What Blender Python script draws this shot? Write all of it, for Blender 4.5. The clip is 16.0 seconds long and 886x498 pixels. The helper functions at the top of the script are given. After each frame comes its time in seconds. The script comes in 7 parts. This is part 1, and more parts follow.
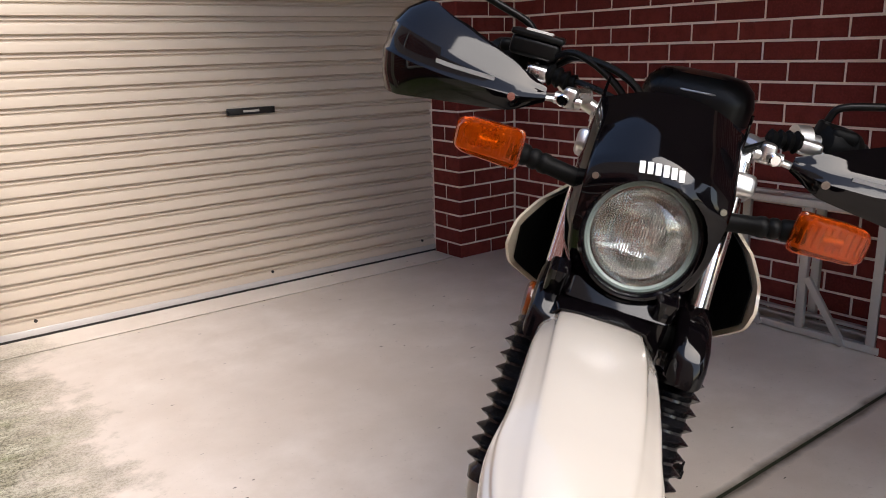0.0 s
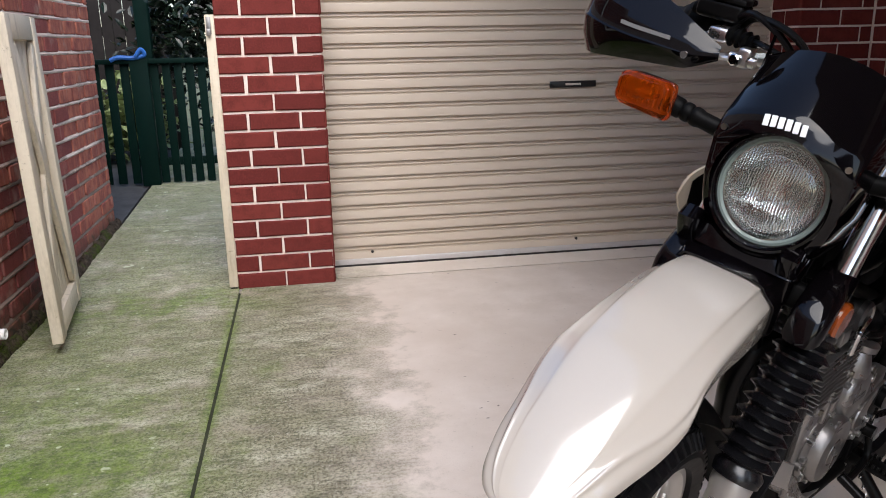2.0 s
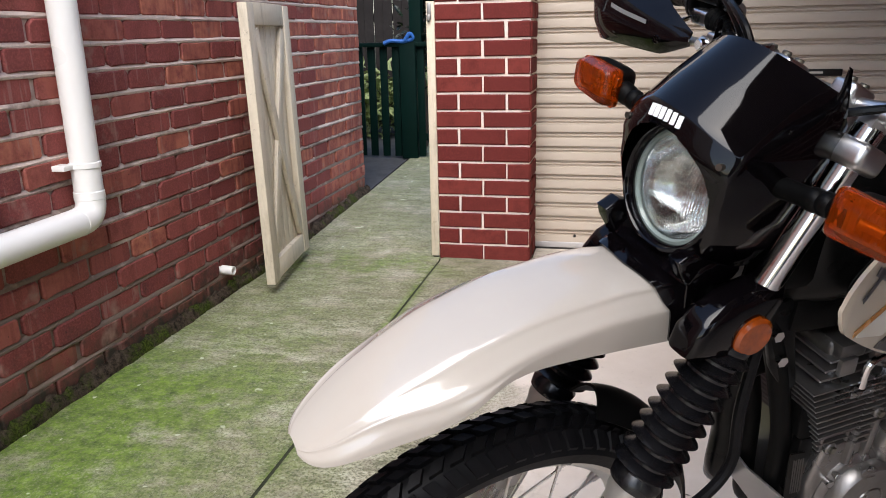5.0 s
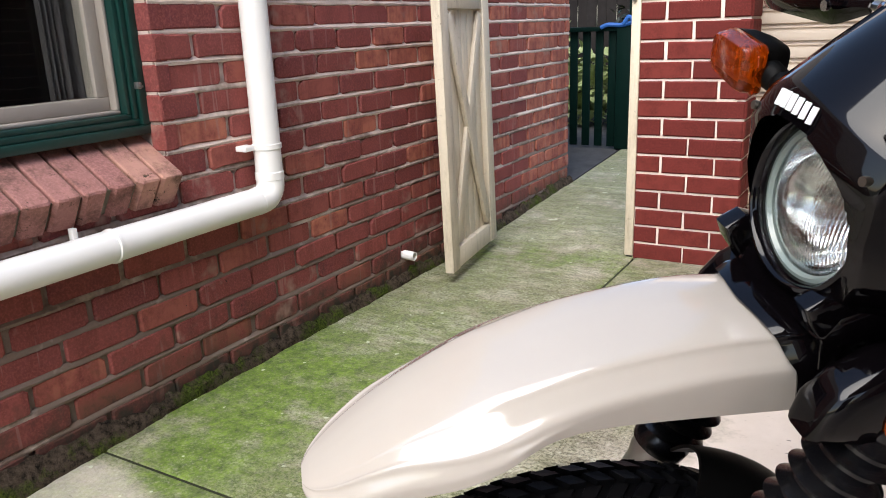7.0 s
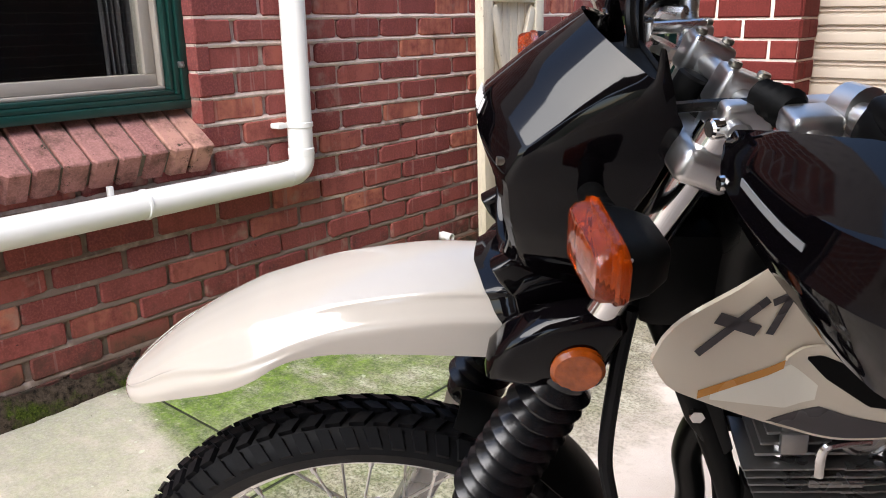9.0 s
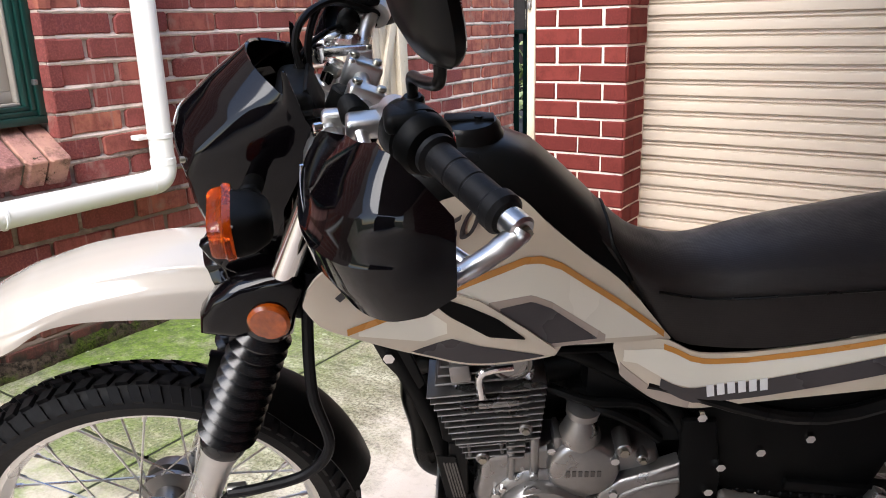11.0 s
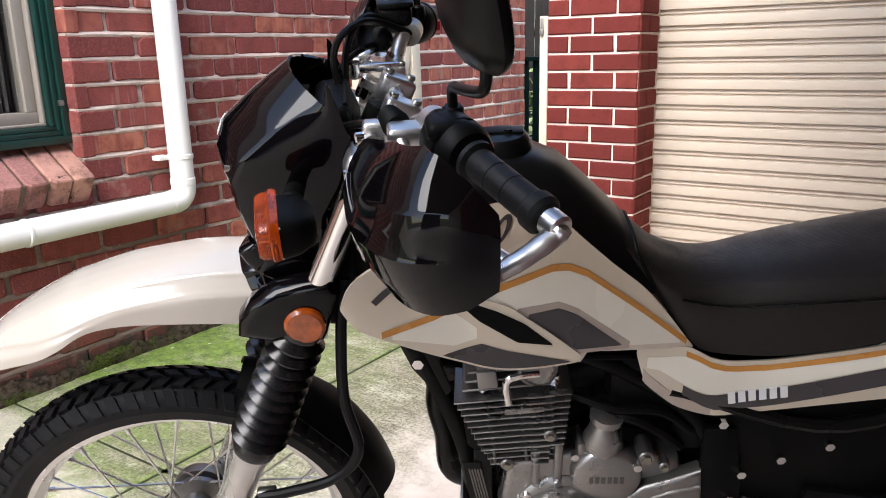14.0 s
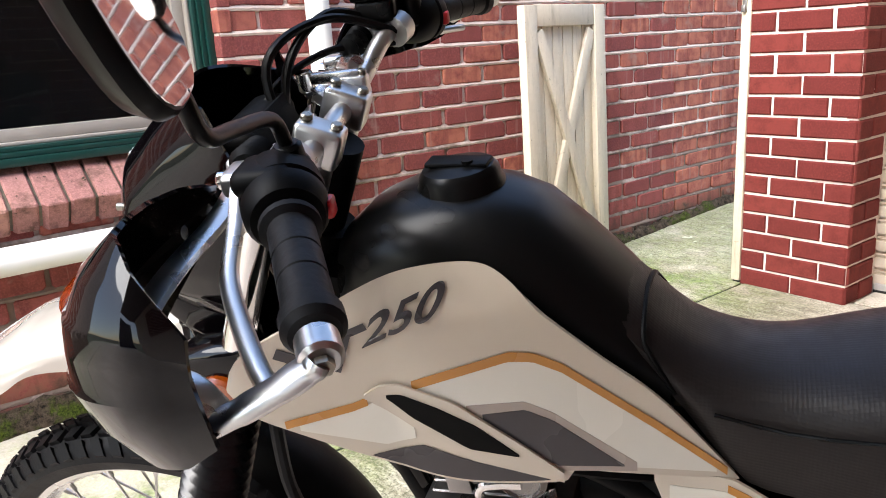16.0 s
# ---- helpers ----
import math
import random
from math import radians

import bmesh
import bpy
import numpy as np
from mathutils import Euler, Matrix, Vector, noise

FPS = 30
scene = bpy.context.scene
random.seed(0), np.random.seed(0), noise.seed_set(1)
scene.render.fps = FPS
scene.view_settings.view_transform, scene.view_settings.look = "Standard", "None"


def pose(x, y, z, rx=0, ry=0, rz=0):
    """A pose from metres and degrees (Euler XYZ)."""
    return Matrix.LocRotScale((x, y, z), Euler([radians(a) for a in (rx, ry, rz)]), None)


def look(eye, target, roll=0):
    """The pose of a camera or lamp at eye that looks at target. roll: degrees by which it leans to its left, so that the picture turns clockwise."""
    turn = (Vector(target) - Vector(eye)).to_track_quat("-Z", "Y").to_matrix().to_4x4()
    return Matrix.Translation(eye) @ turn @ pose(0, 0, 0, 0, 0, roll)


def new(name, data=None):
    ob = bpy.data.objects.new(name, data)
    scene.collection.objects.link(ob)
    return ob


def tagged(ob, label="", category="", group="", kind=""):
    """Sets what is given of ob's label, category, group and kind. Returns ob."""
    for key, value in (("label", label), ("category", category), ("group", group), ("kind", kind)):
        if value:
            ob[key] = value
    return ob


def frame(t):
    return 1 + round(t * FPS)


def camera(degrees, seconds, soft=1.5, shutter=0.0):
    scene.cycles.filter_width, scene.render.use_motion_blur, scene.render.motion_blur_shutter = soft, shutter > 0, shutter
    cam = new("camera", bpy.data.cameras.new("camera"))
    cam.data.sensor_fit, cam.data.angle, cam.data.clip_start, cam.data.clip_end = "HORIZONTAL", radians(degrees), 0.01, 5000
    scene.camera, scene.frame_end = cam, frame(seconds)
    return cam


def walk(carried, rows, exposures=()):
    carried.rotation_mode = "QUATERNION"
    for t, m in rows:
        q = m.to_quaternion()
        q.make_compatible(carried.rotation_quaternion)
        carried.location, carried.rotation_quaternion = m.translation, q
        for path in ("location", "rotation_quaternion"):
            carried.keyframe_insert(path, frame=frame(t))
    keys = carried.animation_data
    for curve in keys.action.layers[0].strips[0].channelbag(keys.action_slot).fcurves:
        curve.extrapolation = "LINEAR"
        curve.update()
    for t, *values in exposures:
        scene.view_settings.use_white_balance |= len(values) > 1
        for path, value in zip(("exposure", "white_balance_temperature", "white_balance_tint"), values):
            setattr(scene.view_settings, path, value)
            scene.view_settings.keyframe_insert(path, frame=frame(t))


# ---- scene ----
cam = camera(60.0, 16.0, 1.0)
PATH = [
    (0, (1.622, 1.813, 1.2), (2.788, 3.357, 0.695), -1.6),
    (0.5, (1.729, 1.738, 1.183), (2.694, 3.402, 0.634), -0.7),
    (1, (1.73, 1.679, 1.171), (2.561, 3.419, 0.641), -1.5),
    (1.5, (1.718, 1.574, 1.152), (2.29, 3.403, 0.581), 1.1),
    (2, (1.801, 1.519, 1.158), (2.137, 3.42, 0.635), -1.1),
    (2.5, (1.965, 1.501, 1.141), (2.106, 3.418, 0.591), -1.1),
    (3, (2.01, 1.468, 1.146), (2.028, 3.391, 0.596), -1.4),
    (3.5, (2.058, 1.394, 1.151), (1.972, 3.326, 0.643), 0.2),
    (4, (2.134, 1.343, 1.153), (1.904, 3.261, 0.635), -1.5),
    (4.2, (2.197, 1.367, 1.157), (1.904, 3.271, 0.617), -2.0),
    (6.3, (2.376, 1.54, 1.131), (1.754, 3.366, 0.604), -0.3),
    (6.5, (2.372, 1.571, 1.133), (1.681, 3.375, 0.613), -1.1),
    (7, (2.455, 1.67, 1.125), (1.482, 3.325, 0.566), -2.1),
    (7.5, (2.53, 1.755, 1.165), (1.317, 3.241, 0.599), -1.1),
    (8, (2.571, 1.746, 1.171), (1.179, 3.087, 0.66), -1.7),
    (8.3, (2.669, 1.701, 1.137), (1.241, 3.001, 0.616), -0.7),
    (8.5, (2.716, 1.698, 1.126), (1.370, 3.052, 0.532), 0.8),
    (8.7, (2.770, 1.708, 1.129), (1.501, 3.144, 0.556), 0.4),
    (9, (2.857, 1.748, 1.128), (1.638, 3.225, 0.550), -0.6),
    (9.5, (2.969, 1.788, 1.135), (1.777, 3.289, 0.564), -1.8),
    (10, (3.047, 1.804, 1.133), (1.987, 3.404, 0.572), -1.5),
    (10.2, (3.111, 1.86, 1.167), (2.022, 3.437, 0.598), -1.1),
    (12.3, (3.286, 1.388, 1.117), (2.236, 2.995, 0.558), -2.5),
    (12.5, (3.31, 1.365, 1.125), (2.186, 2.934, 0.599), -3.0),
    (13, (3.36, 1.388, 1.136), (2.28, 2.999, 0.647), -3.3),
    (13.5, (3.317, 1.52, 1.126), (2.257, 3.135, 0.609), -2.5),
    (14, (3.221, 1.687, 1.137), (2.122, 3.282, 0.637), -1.3),
    (14.5, (3.217, 1.805, 1.132), (1.961, 3.274, 0.618), -2.6),
    (15, (3.297, 1.949, 1.158), (1.878, 3.278, 0.689), -2.2),
    (15.5, (3.313, 2.033, 1.177), (1.822, 3.29, 0.732), -2.4),
    (16, (3.29, 2.117, 1.146), (1.752, 3.287, 0.629), -3.4),
]
walk(cam, [(t, look(eye, target, roll)) for t, eye, target, roll in PATH],
     exposures=[(0, 1.40, 6850, 13), (0.5, 1.27, 6800, 13), (1, 1.08, 6700, 12.5), (1.5, 0.98, 6550, 12.5), (2, 0.95, 6450, 12.5), (3, 0.95, 6450, 12.5), (4, 0.99, 6450, 12.5), (7, 1.26, 6600, 11), (7.5, 1.28, 6600, 11), (8, 1.34, 6550, 11), (9, 1.50, 6550, 11), (10, 1.64, 6500, 11), (12.5, 1.73, 6500, 11), (14, 1.66, 6500, 11), (14.5, 1.63, 6500, 11), (15.5, 1.82, 6550, 10), (16, 2.04, 6550, 10)])

# ---- world, sun, exposure ----
world = bpy.data.worlds.new("sky")
scene.world = world
world.use_nodes = True
wn = world.node_tree.nodes
sky = wn.new("ShaderNodeTexSky")
sky.sky_type, sky.sun_disc = "NISHITA", False
sky.sun_elevation, sky.sun_rotation = radians(50), radians(177)
sky.air_density, sky.dust_density, sky.ozone_density = 1.0, 1.2, 1.0
world.node_tree.links.new(sky.outputs[0], wn["Background"].inputs[0])
wn["Background"].inputs[1].default_value = 0.15
sun = new("sun", bpy.data.lights.new("sun", "SUN"))
sun.data.energy, sun.data.angle, sun.data.color = 2.6, radians(55), (1.0, 0.98, 0.95)
sun.matrix_world = look((0.2, -3.6, 4.3), (0, 0, 0))

# ---- helpers ----
V = Vector


def part(name, geo, material, parent=None, label="", m=None, smooth=35, kind=""):
    """One mesh object from (verts, faces), under a thing or a part."""
    me = bpy.data.meshes.new(name)
    vs, fs = geo
    me.from_pydata([tuple(m @ V(v)) for v in vs] if m else [tuple(v) for v in vs], [], [tuple(int(i) for i in f) for f in fs])
    me.materials.append(material)
    if smooth:
        me.shade_smooth()
        me.set_sharp_from_angle(angle=radians(smooth))
    ob = new(name, me)
    ob.parent = parent
    return tagged(ob, label=label, kind=kind)


def join(*geos):
    vs, fs = [], []
    for v, f in geos:
        n = len(vs)
        vs += [tuple(p) for p in v]
        fs += [tuple(i + n for i in face) for face in f]
    return vs, fs


def moved(geo, m):
    return [tuple(m @ V(v)) for v in geo[0]], geo[1]


def flip_y(geo):
    return [(x, -y, z) for x, y, z in geo[0]], [tuple(reversed(f)) for f in geo[1]]


def from_bm(bm):
    bm.normal_update()
    bm.verts.index_update()
    geo = [tuple(v.co) for v in bm.verts], [tuple(v.index for v in f.verts) for f in bm.faces]
    bm.free()
    return geo


def box(c, s, bev=0.0, seg=2):
    bm = bmesh.new()
    bmesh.ops.create_cube(bm, size=1, matrix=Matrix.Translation(c) @ Matrix.Diagonal((*s, 1)))
    if bev:
        bmesh.ops.bevel(bm, geom=list(bm.edges), offset=bev, segments=seg, affect="EDGES", profile=0.5)
    return from_bm(bm)


def prism(outline, y0, y1, bev=0.0, seg=2):
    """An outline in x and z, pushed from y0 to y1, with rounded rims."""
    bm = bmesh.new()
    a = [bm.verts.new((x, y0, z)) for x, z in outline]
    b = [bm.verts.new((x, y1, z)) for x, z in outline]
    n = len(a)
    bm.faces.new(a), bm.faces.new(b[::-1])
    rim = []
    for i in range(n):
        bm.faces.new((a[i], b[i], b[(i + 1) % n], a[(i + 1) % n]))
    bmesh.ops.recalc_face_normals(bm, faces=list(bm.faces))
    if bev:
        rim = [e for e in bm.edges if abs(e.verts[0].co.y - e.verts[1].co.y) < 1e-6]
        bmesh.ops.bevel(bm, geom=rim, offset=bev, segments=seg, affect="EDGES", profile=0.5)
    return from_bm(bm)


def frame_of(d):
    d = V(d).normalized()
    a = V((0, 0, 1)) if abs(d.z) < 0.9 else V((1, 0, 0))
    u = d.cross(a).normalized()
    return u, d.cross(u).normalized(), d


def lathe(profile, o=(0, 0, 0), axis=(0, 1, 0), n=32, closed=False):
    """(radius, height) turned round an axis through o."""
    u, v, d = frame_of(axis)
    o = V(o)
    vs, fs = [], []
    for r, h in profile:
        for k in range(n):
            a = 2 * math.pi * k / n
            vs.append(tuple(o + d * h + (u * math.cos(a) + v * math.sin(a)) * r))
    rows = len(profile)
    for i in range(rows if closed else rows - 1):
        j = (i + 1) % rows
        for k in range(n):
            l = (k + 1) % n
            fs.append((i * n + k, i * n + l, j * n + l, j * n + k))
    if not closed:
        fs.append(tuple(range(n - 1, -1, -1)))
        fs.append(tuple(range((rows - 1) * n, rows * n)))
    return vs, fs


def cyl(p0, p1, r0, r1=None, n=16, bev=0.0):
    p0, p1 = V(p0), V(p1)
    h = (p1 - p0).length
    r1 = r0 if r1 is None else r1
    prof = [(r0 - bev, 0), (r0, bev), (r1, h - bev), (r1 - bev, h)] if bev else [(r0, 0), (r1, h)]
    return lathe(prof, p0, p1 - p0, n)


def smooth_line(pts, k=6):
    """Points of a round curve through pts."""
    p = [np.array(q, float) for q in pts]
    p = [2 * p[0] - p[1]] + p + [2 * p[-1] - p[-2]]
    out = []
    for i in range(1, len(p) - 2):
        for s in range(k):
            t = s / k
            out.append(0.5 * (2 * p[i] + (p[i + 1] - p[i - 1]) * t + (2 * p[i - 1] - 5 * p[i] + 4 * p[i + 1] - p[i + 2]) * t * t
                              + (3 * p[i] - p[i - 1] - 3 * p[i + 1] + p[i + 2]) * t ** 3))
    return out + [p[-2]]


def tube(pts, r, n=10, k=6, flat=1.0):
    line = [V(q) for q in (smooth_line(pts, k) if k > 1 else pts)]
    vs, fs = [], []
    u = None
    for i, q in enumerate(line):
        d = (line[min(i + 1, len(line) - 1)] - line[max(i - 1, 0)]).normalized()
        u = frame_of(d)[0] if u is None else (u - d * u.dot(d)).normalized()
        w = d.cross(u)
        rr = r[min(i * len(r) // len(line), len(r) - 1)] if isinstance(r, (list, tuple)) else r
        for a in range(n):
            c = 2 * math.pi * a / n
            vs.append(tuple(q + u * math.cos(c) * rr + w * math.sin(c) * rr * flat))
    for i in range(len(line) - 1):
        for a in range(n):
            b = (a + 1) % n
            fs.append((i * n + a, i * n + b, (i + 1) * n + b, (i + 1) * n + a))
    fs += [tuple(range(n - 1, -1, -1)), tuple(range((len(line) - 1) * n, len(line) * n))]
    return vs, fs


def sheet(grid, th):
    """A plate of thickness th from a grid of points; its second face lies on the side away from the normals."""
    g = [[V(p) for p in row] for row in grid]
    ni, nj = len(g), len(g[0])
    vs, back = [], []
    for i in range(ni):
        for j in range(nj):
            du = g[min(i + 1, ni - 1)][j] - g[max(i - 1, 0)][j]
            dv = g[i][min(j + 1, nj - 1)] - g[i][max(j - 1, 0)]
            nrm = du.cross(dv)
            nrm = nrm.normalized() if nrm.length > 1e-9 else V((0, 0, 0))
            vs.append(tuple(g[i][j]))
            back.append(tuple(g[i][j] - nrm * th))
    n = len(vs)
    at = lambda i, j: i * nj + j
    fs = []
    for i in range(ni - 1):
        for j in range(nj - 1):
            q = (at(i, j), at(i + 1, j), at(i + 1, j + 1), at(i, j + 1))
            fs += [q, tuple(k + n for k in reversed(q))]
    rim = [at(i, 0) for i in range(ni)] + [at(ni - 1, j) for j in range(1, nj)] + [at(i, nj - 1) for i in range(ni - 2, -1, -1)] + [at(0, j) for j in range(nj - 2, 0, -1)]
    for a, b in zip(rim, rim[1:] + rim[:1]):
        fs.append((b, a, a + n, b + n))
    return vs + back, fs


def loft(rings):
    n = len(rings[0])
    vs = [tuple(p) for r in rings for p in r]
    fs = [(i * n + a, i * n + (a + 1) % n, (i + 1) * n + (a + 1) % n, (i + 1) * n + a) for i in range(len(rings) - 1) for a in range(n)]
    return vs, fs + [tuple(range(n - 1, -1, -1)), tuple(range((len(rings) - 1) * n, len(rings) * n))]


def curve_at(pts):
    """z of x along a round line through (x, z) points."""
    p = sorted(pts)
    fine = smooth_line([(a, b) for a, b in p], 8)
    xs, zs = [q[0] for q in fine], [q[1] for q in fine]
    return lambda x: float(np.interp(x, xs, zs))


def strip(xs, top, bot, yf, th, nv=8, lift=0.0):
    """A plate between two lines over x, on the surface y = yf(x, z)."""
    grid = []
    for x in sorted(xs):
        a, b = bot(x), top(x)
        grid.append([(x, yf(x, a + (b - a) * j / nv) + lift, a + (b - a) * j / nv) for j in range(nv + 1)])
    return sheet(grid[::-1], th)


def thing(name, label, category, m=None, group=""):
    ob = new(name)
    ob.matrix_basis = m or Matrix()
    return tagged(ob, label=label, category=category, group=group)


# ---- materials ----
def nodes_of(name):
    m = bpy.data.materials.new(name)
    m.use_nodes = True
    t = m.node_tree
    return m, t, t.nodes["Principled BSDF"]


def node(t, kind, **put):
    n = t.nodes.new(kind)
    for k, v in put.items():
        n.inputs[k.replace("_", " ")].default_value = v
    return n


def mixed(t, fac, a, b, how="MIX"):
    n = t.nodes.new("ShaderNodeMix")
    n.data_type, n.blend_type = "RGBA", how
    for i, v in ((0, fac), (6, a), (7, b)):
        if isinstance(v, (int, float, tuple)):
            n.inputs[i].default_value = v if isinstance(v, (int, float)) else (*v[:3], 1)
        else:
            t.links.new(v, n.inputs[i])
    return n.outputs[2]


def ramp(t, src, a, b, lo=(0, 0, 0), hi=(1, 1, 1)):
    n = t.nodes.new("ShaderNodeValToRGB")
    n.color_ramp.elements[0].position, n.color_ramp.elements[1].position = a, b
    n.color_ramp.elements[0].color, n.color_ramp.elements[1].color = (*lo, 1), (*hi, 1)
    t.links.new(src, n.inputs[0])
    return n.outputs[0]


def noise_of(t, scale, detail=4, rough=0.6, coord=None, stretch=None):
    if coord is None:
        coord = t.nodes.new("ShaderNodeNewGeometry").outputs["Position"]
    if stretch:
        mp = t.nodes.new("ShaderNodeMapping")
        mp.inputs["Scale"].default_value = stretch
        t.links.new(coord, mp.inputs[0])
        coord = mp.outputs[0]
    n = node(t, "ShaderNodeTexNoise", Scale=scale, Detail=detail, Roughness=rough)
    t.links.new(coord, n.inputs["Vector"])
    return n.outputs[0]


def bumped(t, p, src, strength, dist=0.01):
    b = node(t, "ShaderNodeBump", Strength=strength, Distance=dist)
    t.links.new(src, b.inputs["Height"])
    t.links.new(b.outputs[0], p.inputs["Normal"])


def plain(name, col, rough=0.5, metal=0.0, grain=60.0, vary=0.12, bump=0.05, coat=0.0, dist=0.002, rvary=0.12, spec=0.5):
    m, t, p = nodes_of(name)
    fine, wide = noise_of(t, grain, 5), noise_of(t, grain / 9, 3)
    dark, light = tuple(c * (1 - vary) for c in col), tuple(min(1, c * (1 + vary)) for c in col)
    c = mixed(t, fine, dark, light)
    c = mixed(t, ramp(t, wide, 0.35, 0.7), c, tuple(x * (1 - vary * 0.7) for x in col))
    t.links.new(c, p.inputs["Base Color"])
    p.inputs["Metallic"].default_value = metal
    r = ramp(t, wide, 0.3, 0.75, (max(rough - rvary, 0.02),) * 3, (min(rough + rvary, 1),) * 3)
    t.links.new(r, p.inputs["Roughness"])
    p.inputs["Coat Weight"].default_value = coat
    p.inputs["Specular IOR Level"].default_value = spec
    p.inputs["Coat Roughness"].default_value = 0.05
    if bump:
        bumped(t, p, fine, bump, dist)
    return m


def brick_material(name, a, b, c, dirt, pit=0.5, mould=False):
    m, t, p = nodes_of(name)
    rnd = t.nodes.new("ShaderNodeObjectInfo").outputs["Random"]
    n = t.nodes.new("ShaderNodeValToRGB")
    n.color_ramp.elements[0].color, n.color_ramp.elements[1].color = (*a, 1), (*c, 1)
    n.color_ramp.elements.new(0.55).color = (*b, 1)
    t.links.new(rnd, n.inputs[0])
    fine, mid = noise_of(t, 140, 5, 0.7), noise_of(t, 18, 4)
    col = mixed(t, ramp(t, mid, 0.42, 0.7), n.outputs[0], tuple(x * 0.72 for x in b))
    if dirt:
        # upright kiln bands and pale lime smears
        band = noise_of(t, 9, 2, 0.4, stretch=(2.0, 2.6, 0.25))
        col = mixed(t, ramp(t, band, 0.52, 0.60, (0, 0, 0), (0.55, 0.55, 0.55)), col, tuple(x * 0.62 for x in b))
        col = mixed(t, ramp(t, noise_of(t, 16, 2, 0.4, stretch=(2.0, 2.6, 0.2)), 0.66, 0.70, (0, 0, 0), (0.5, 0.5, 0.5)), col, (0.34, 0.2, 0.17))
        col = mixed(t, ramp(t, noise_of(t, 38, 3, 0.6), 0.71, 0.76, (0, 0, 0), (0.85, 0.85, 0.85)), col, (0.03, 0.02, 0.018))
    col = mixed(t, ramp(t, fine, 0.45, 0.8), col, tuple(min(1, x * 1.35) for x in b))
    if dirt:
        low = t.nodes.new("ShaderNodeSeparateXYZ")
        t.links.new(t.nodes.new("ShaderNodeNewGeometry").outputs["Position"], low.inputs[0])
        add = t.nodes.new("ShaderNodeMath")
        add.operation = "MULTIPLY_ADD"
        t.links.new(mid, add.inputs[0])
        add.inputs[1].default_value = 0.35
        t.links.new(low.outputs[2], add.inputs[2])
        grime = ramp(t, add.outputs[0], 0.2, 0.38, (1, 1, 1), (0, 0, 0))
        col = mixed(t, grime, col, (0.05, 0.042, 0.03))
        col = mixed(t, ramp(t, noise_of(t, 6, 4), 0.6, 0.74), col, (0.33, 0.2, 0.16))
    if mould:
        col = mixed(t, ramp(t, noise_of(t, 11, 5, 0.75), 0.50, 0.68, (0, 0, 0), (0.8, 0.8, 0.8)), col, (0.085, 0.055, 0.035))
        col = mixed(t, ramp(t, noise_of(t, 26, 5, 0.8), 0.60, 0.68), col, (0.035, 0.032, 0.018))
    t.links.new(col, p.inputs["Base Color"])
    p.inputs["Roughness"].default_value = 0.85
    p.inputs["Specular IOR Level"].default_value = 0.15
    bumped(t, p, fine, pit, 0.004)
    return m


def mortar_material(name, col, dirt):
    m, t, p = nodes_of(name)
    fine, mid = noise_of(t, 160, 5, 0.7), noise_of(t, 9, 4)
    c = mixed(t, fine, tuple(x * 0.75 for x in col), tuple(min(1, x * 1.15) for x in col))
    c = mixed(t, ramp(t, mid, 0.5, 0.75), c, tuple(x * dirt for x in col))
    if dirt < 0.7:
        # crumbled, mouldy joints in the splash zone
        low = t.nodes.new("ShaderNodeSeparateXYZ")
        t.links.new(t.nodes.new("ShaderNodeNewGeometry").outputs["Position"], low.inputs[0])
        add = t.nodes.new("ShaderNodeMath")
        add.operation = "MULTIPLY_ADD"
        t.links.new(noise_of(t, 3.0, 5, 0.7), add.inputs[0])
        add.inputs[1].default_value = 1.45
        inv = t.nodes.new("ShaderNodeMath")
        inv.operation = "MULTIPLY"
        t.links.new(low.outputs[2], inv.inputs[0])
        inv.inputs[1].default_value = -0.55
        t.links.new(inv.outputs[0], add.inputs[2])
        c = mixed(t, ramp(t, add.outputs[0], 0.25, 0.48, (0, 0, 0), (0.85, 0.85, 0.85)), c, (0.13, 0.082, 0.060))
    t.links.new(c, p.inputs["Base Color"])
    p.inputs["Roughness"].default_value = 0.95
    bumped(t, p, fine, 0.6, 0.004)
    return m


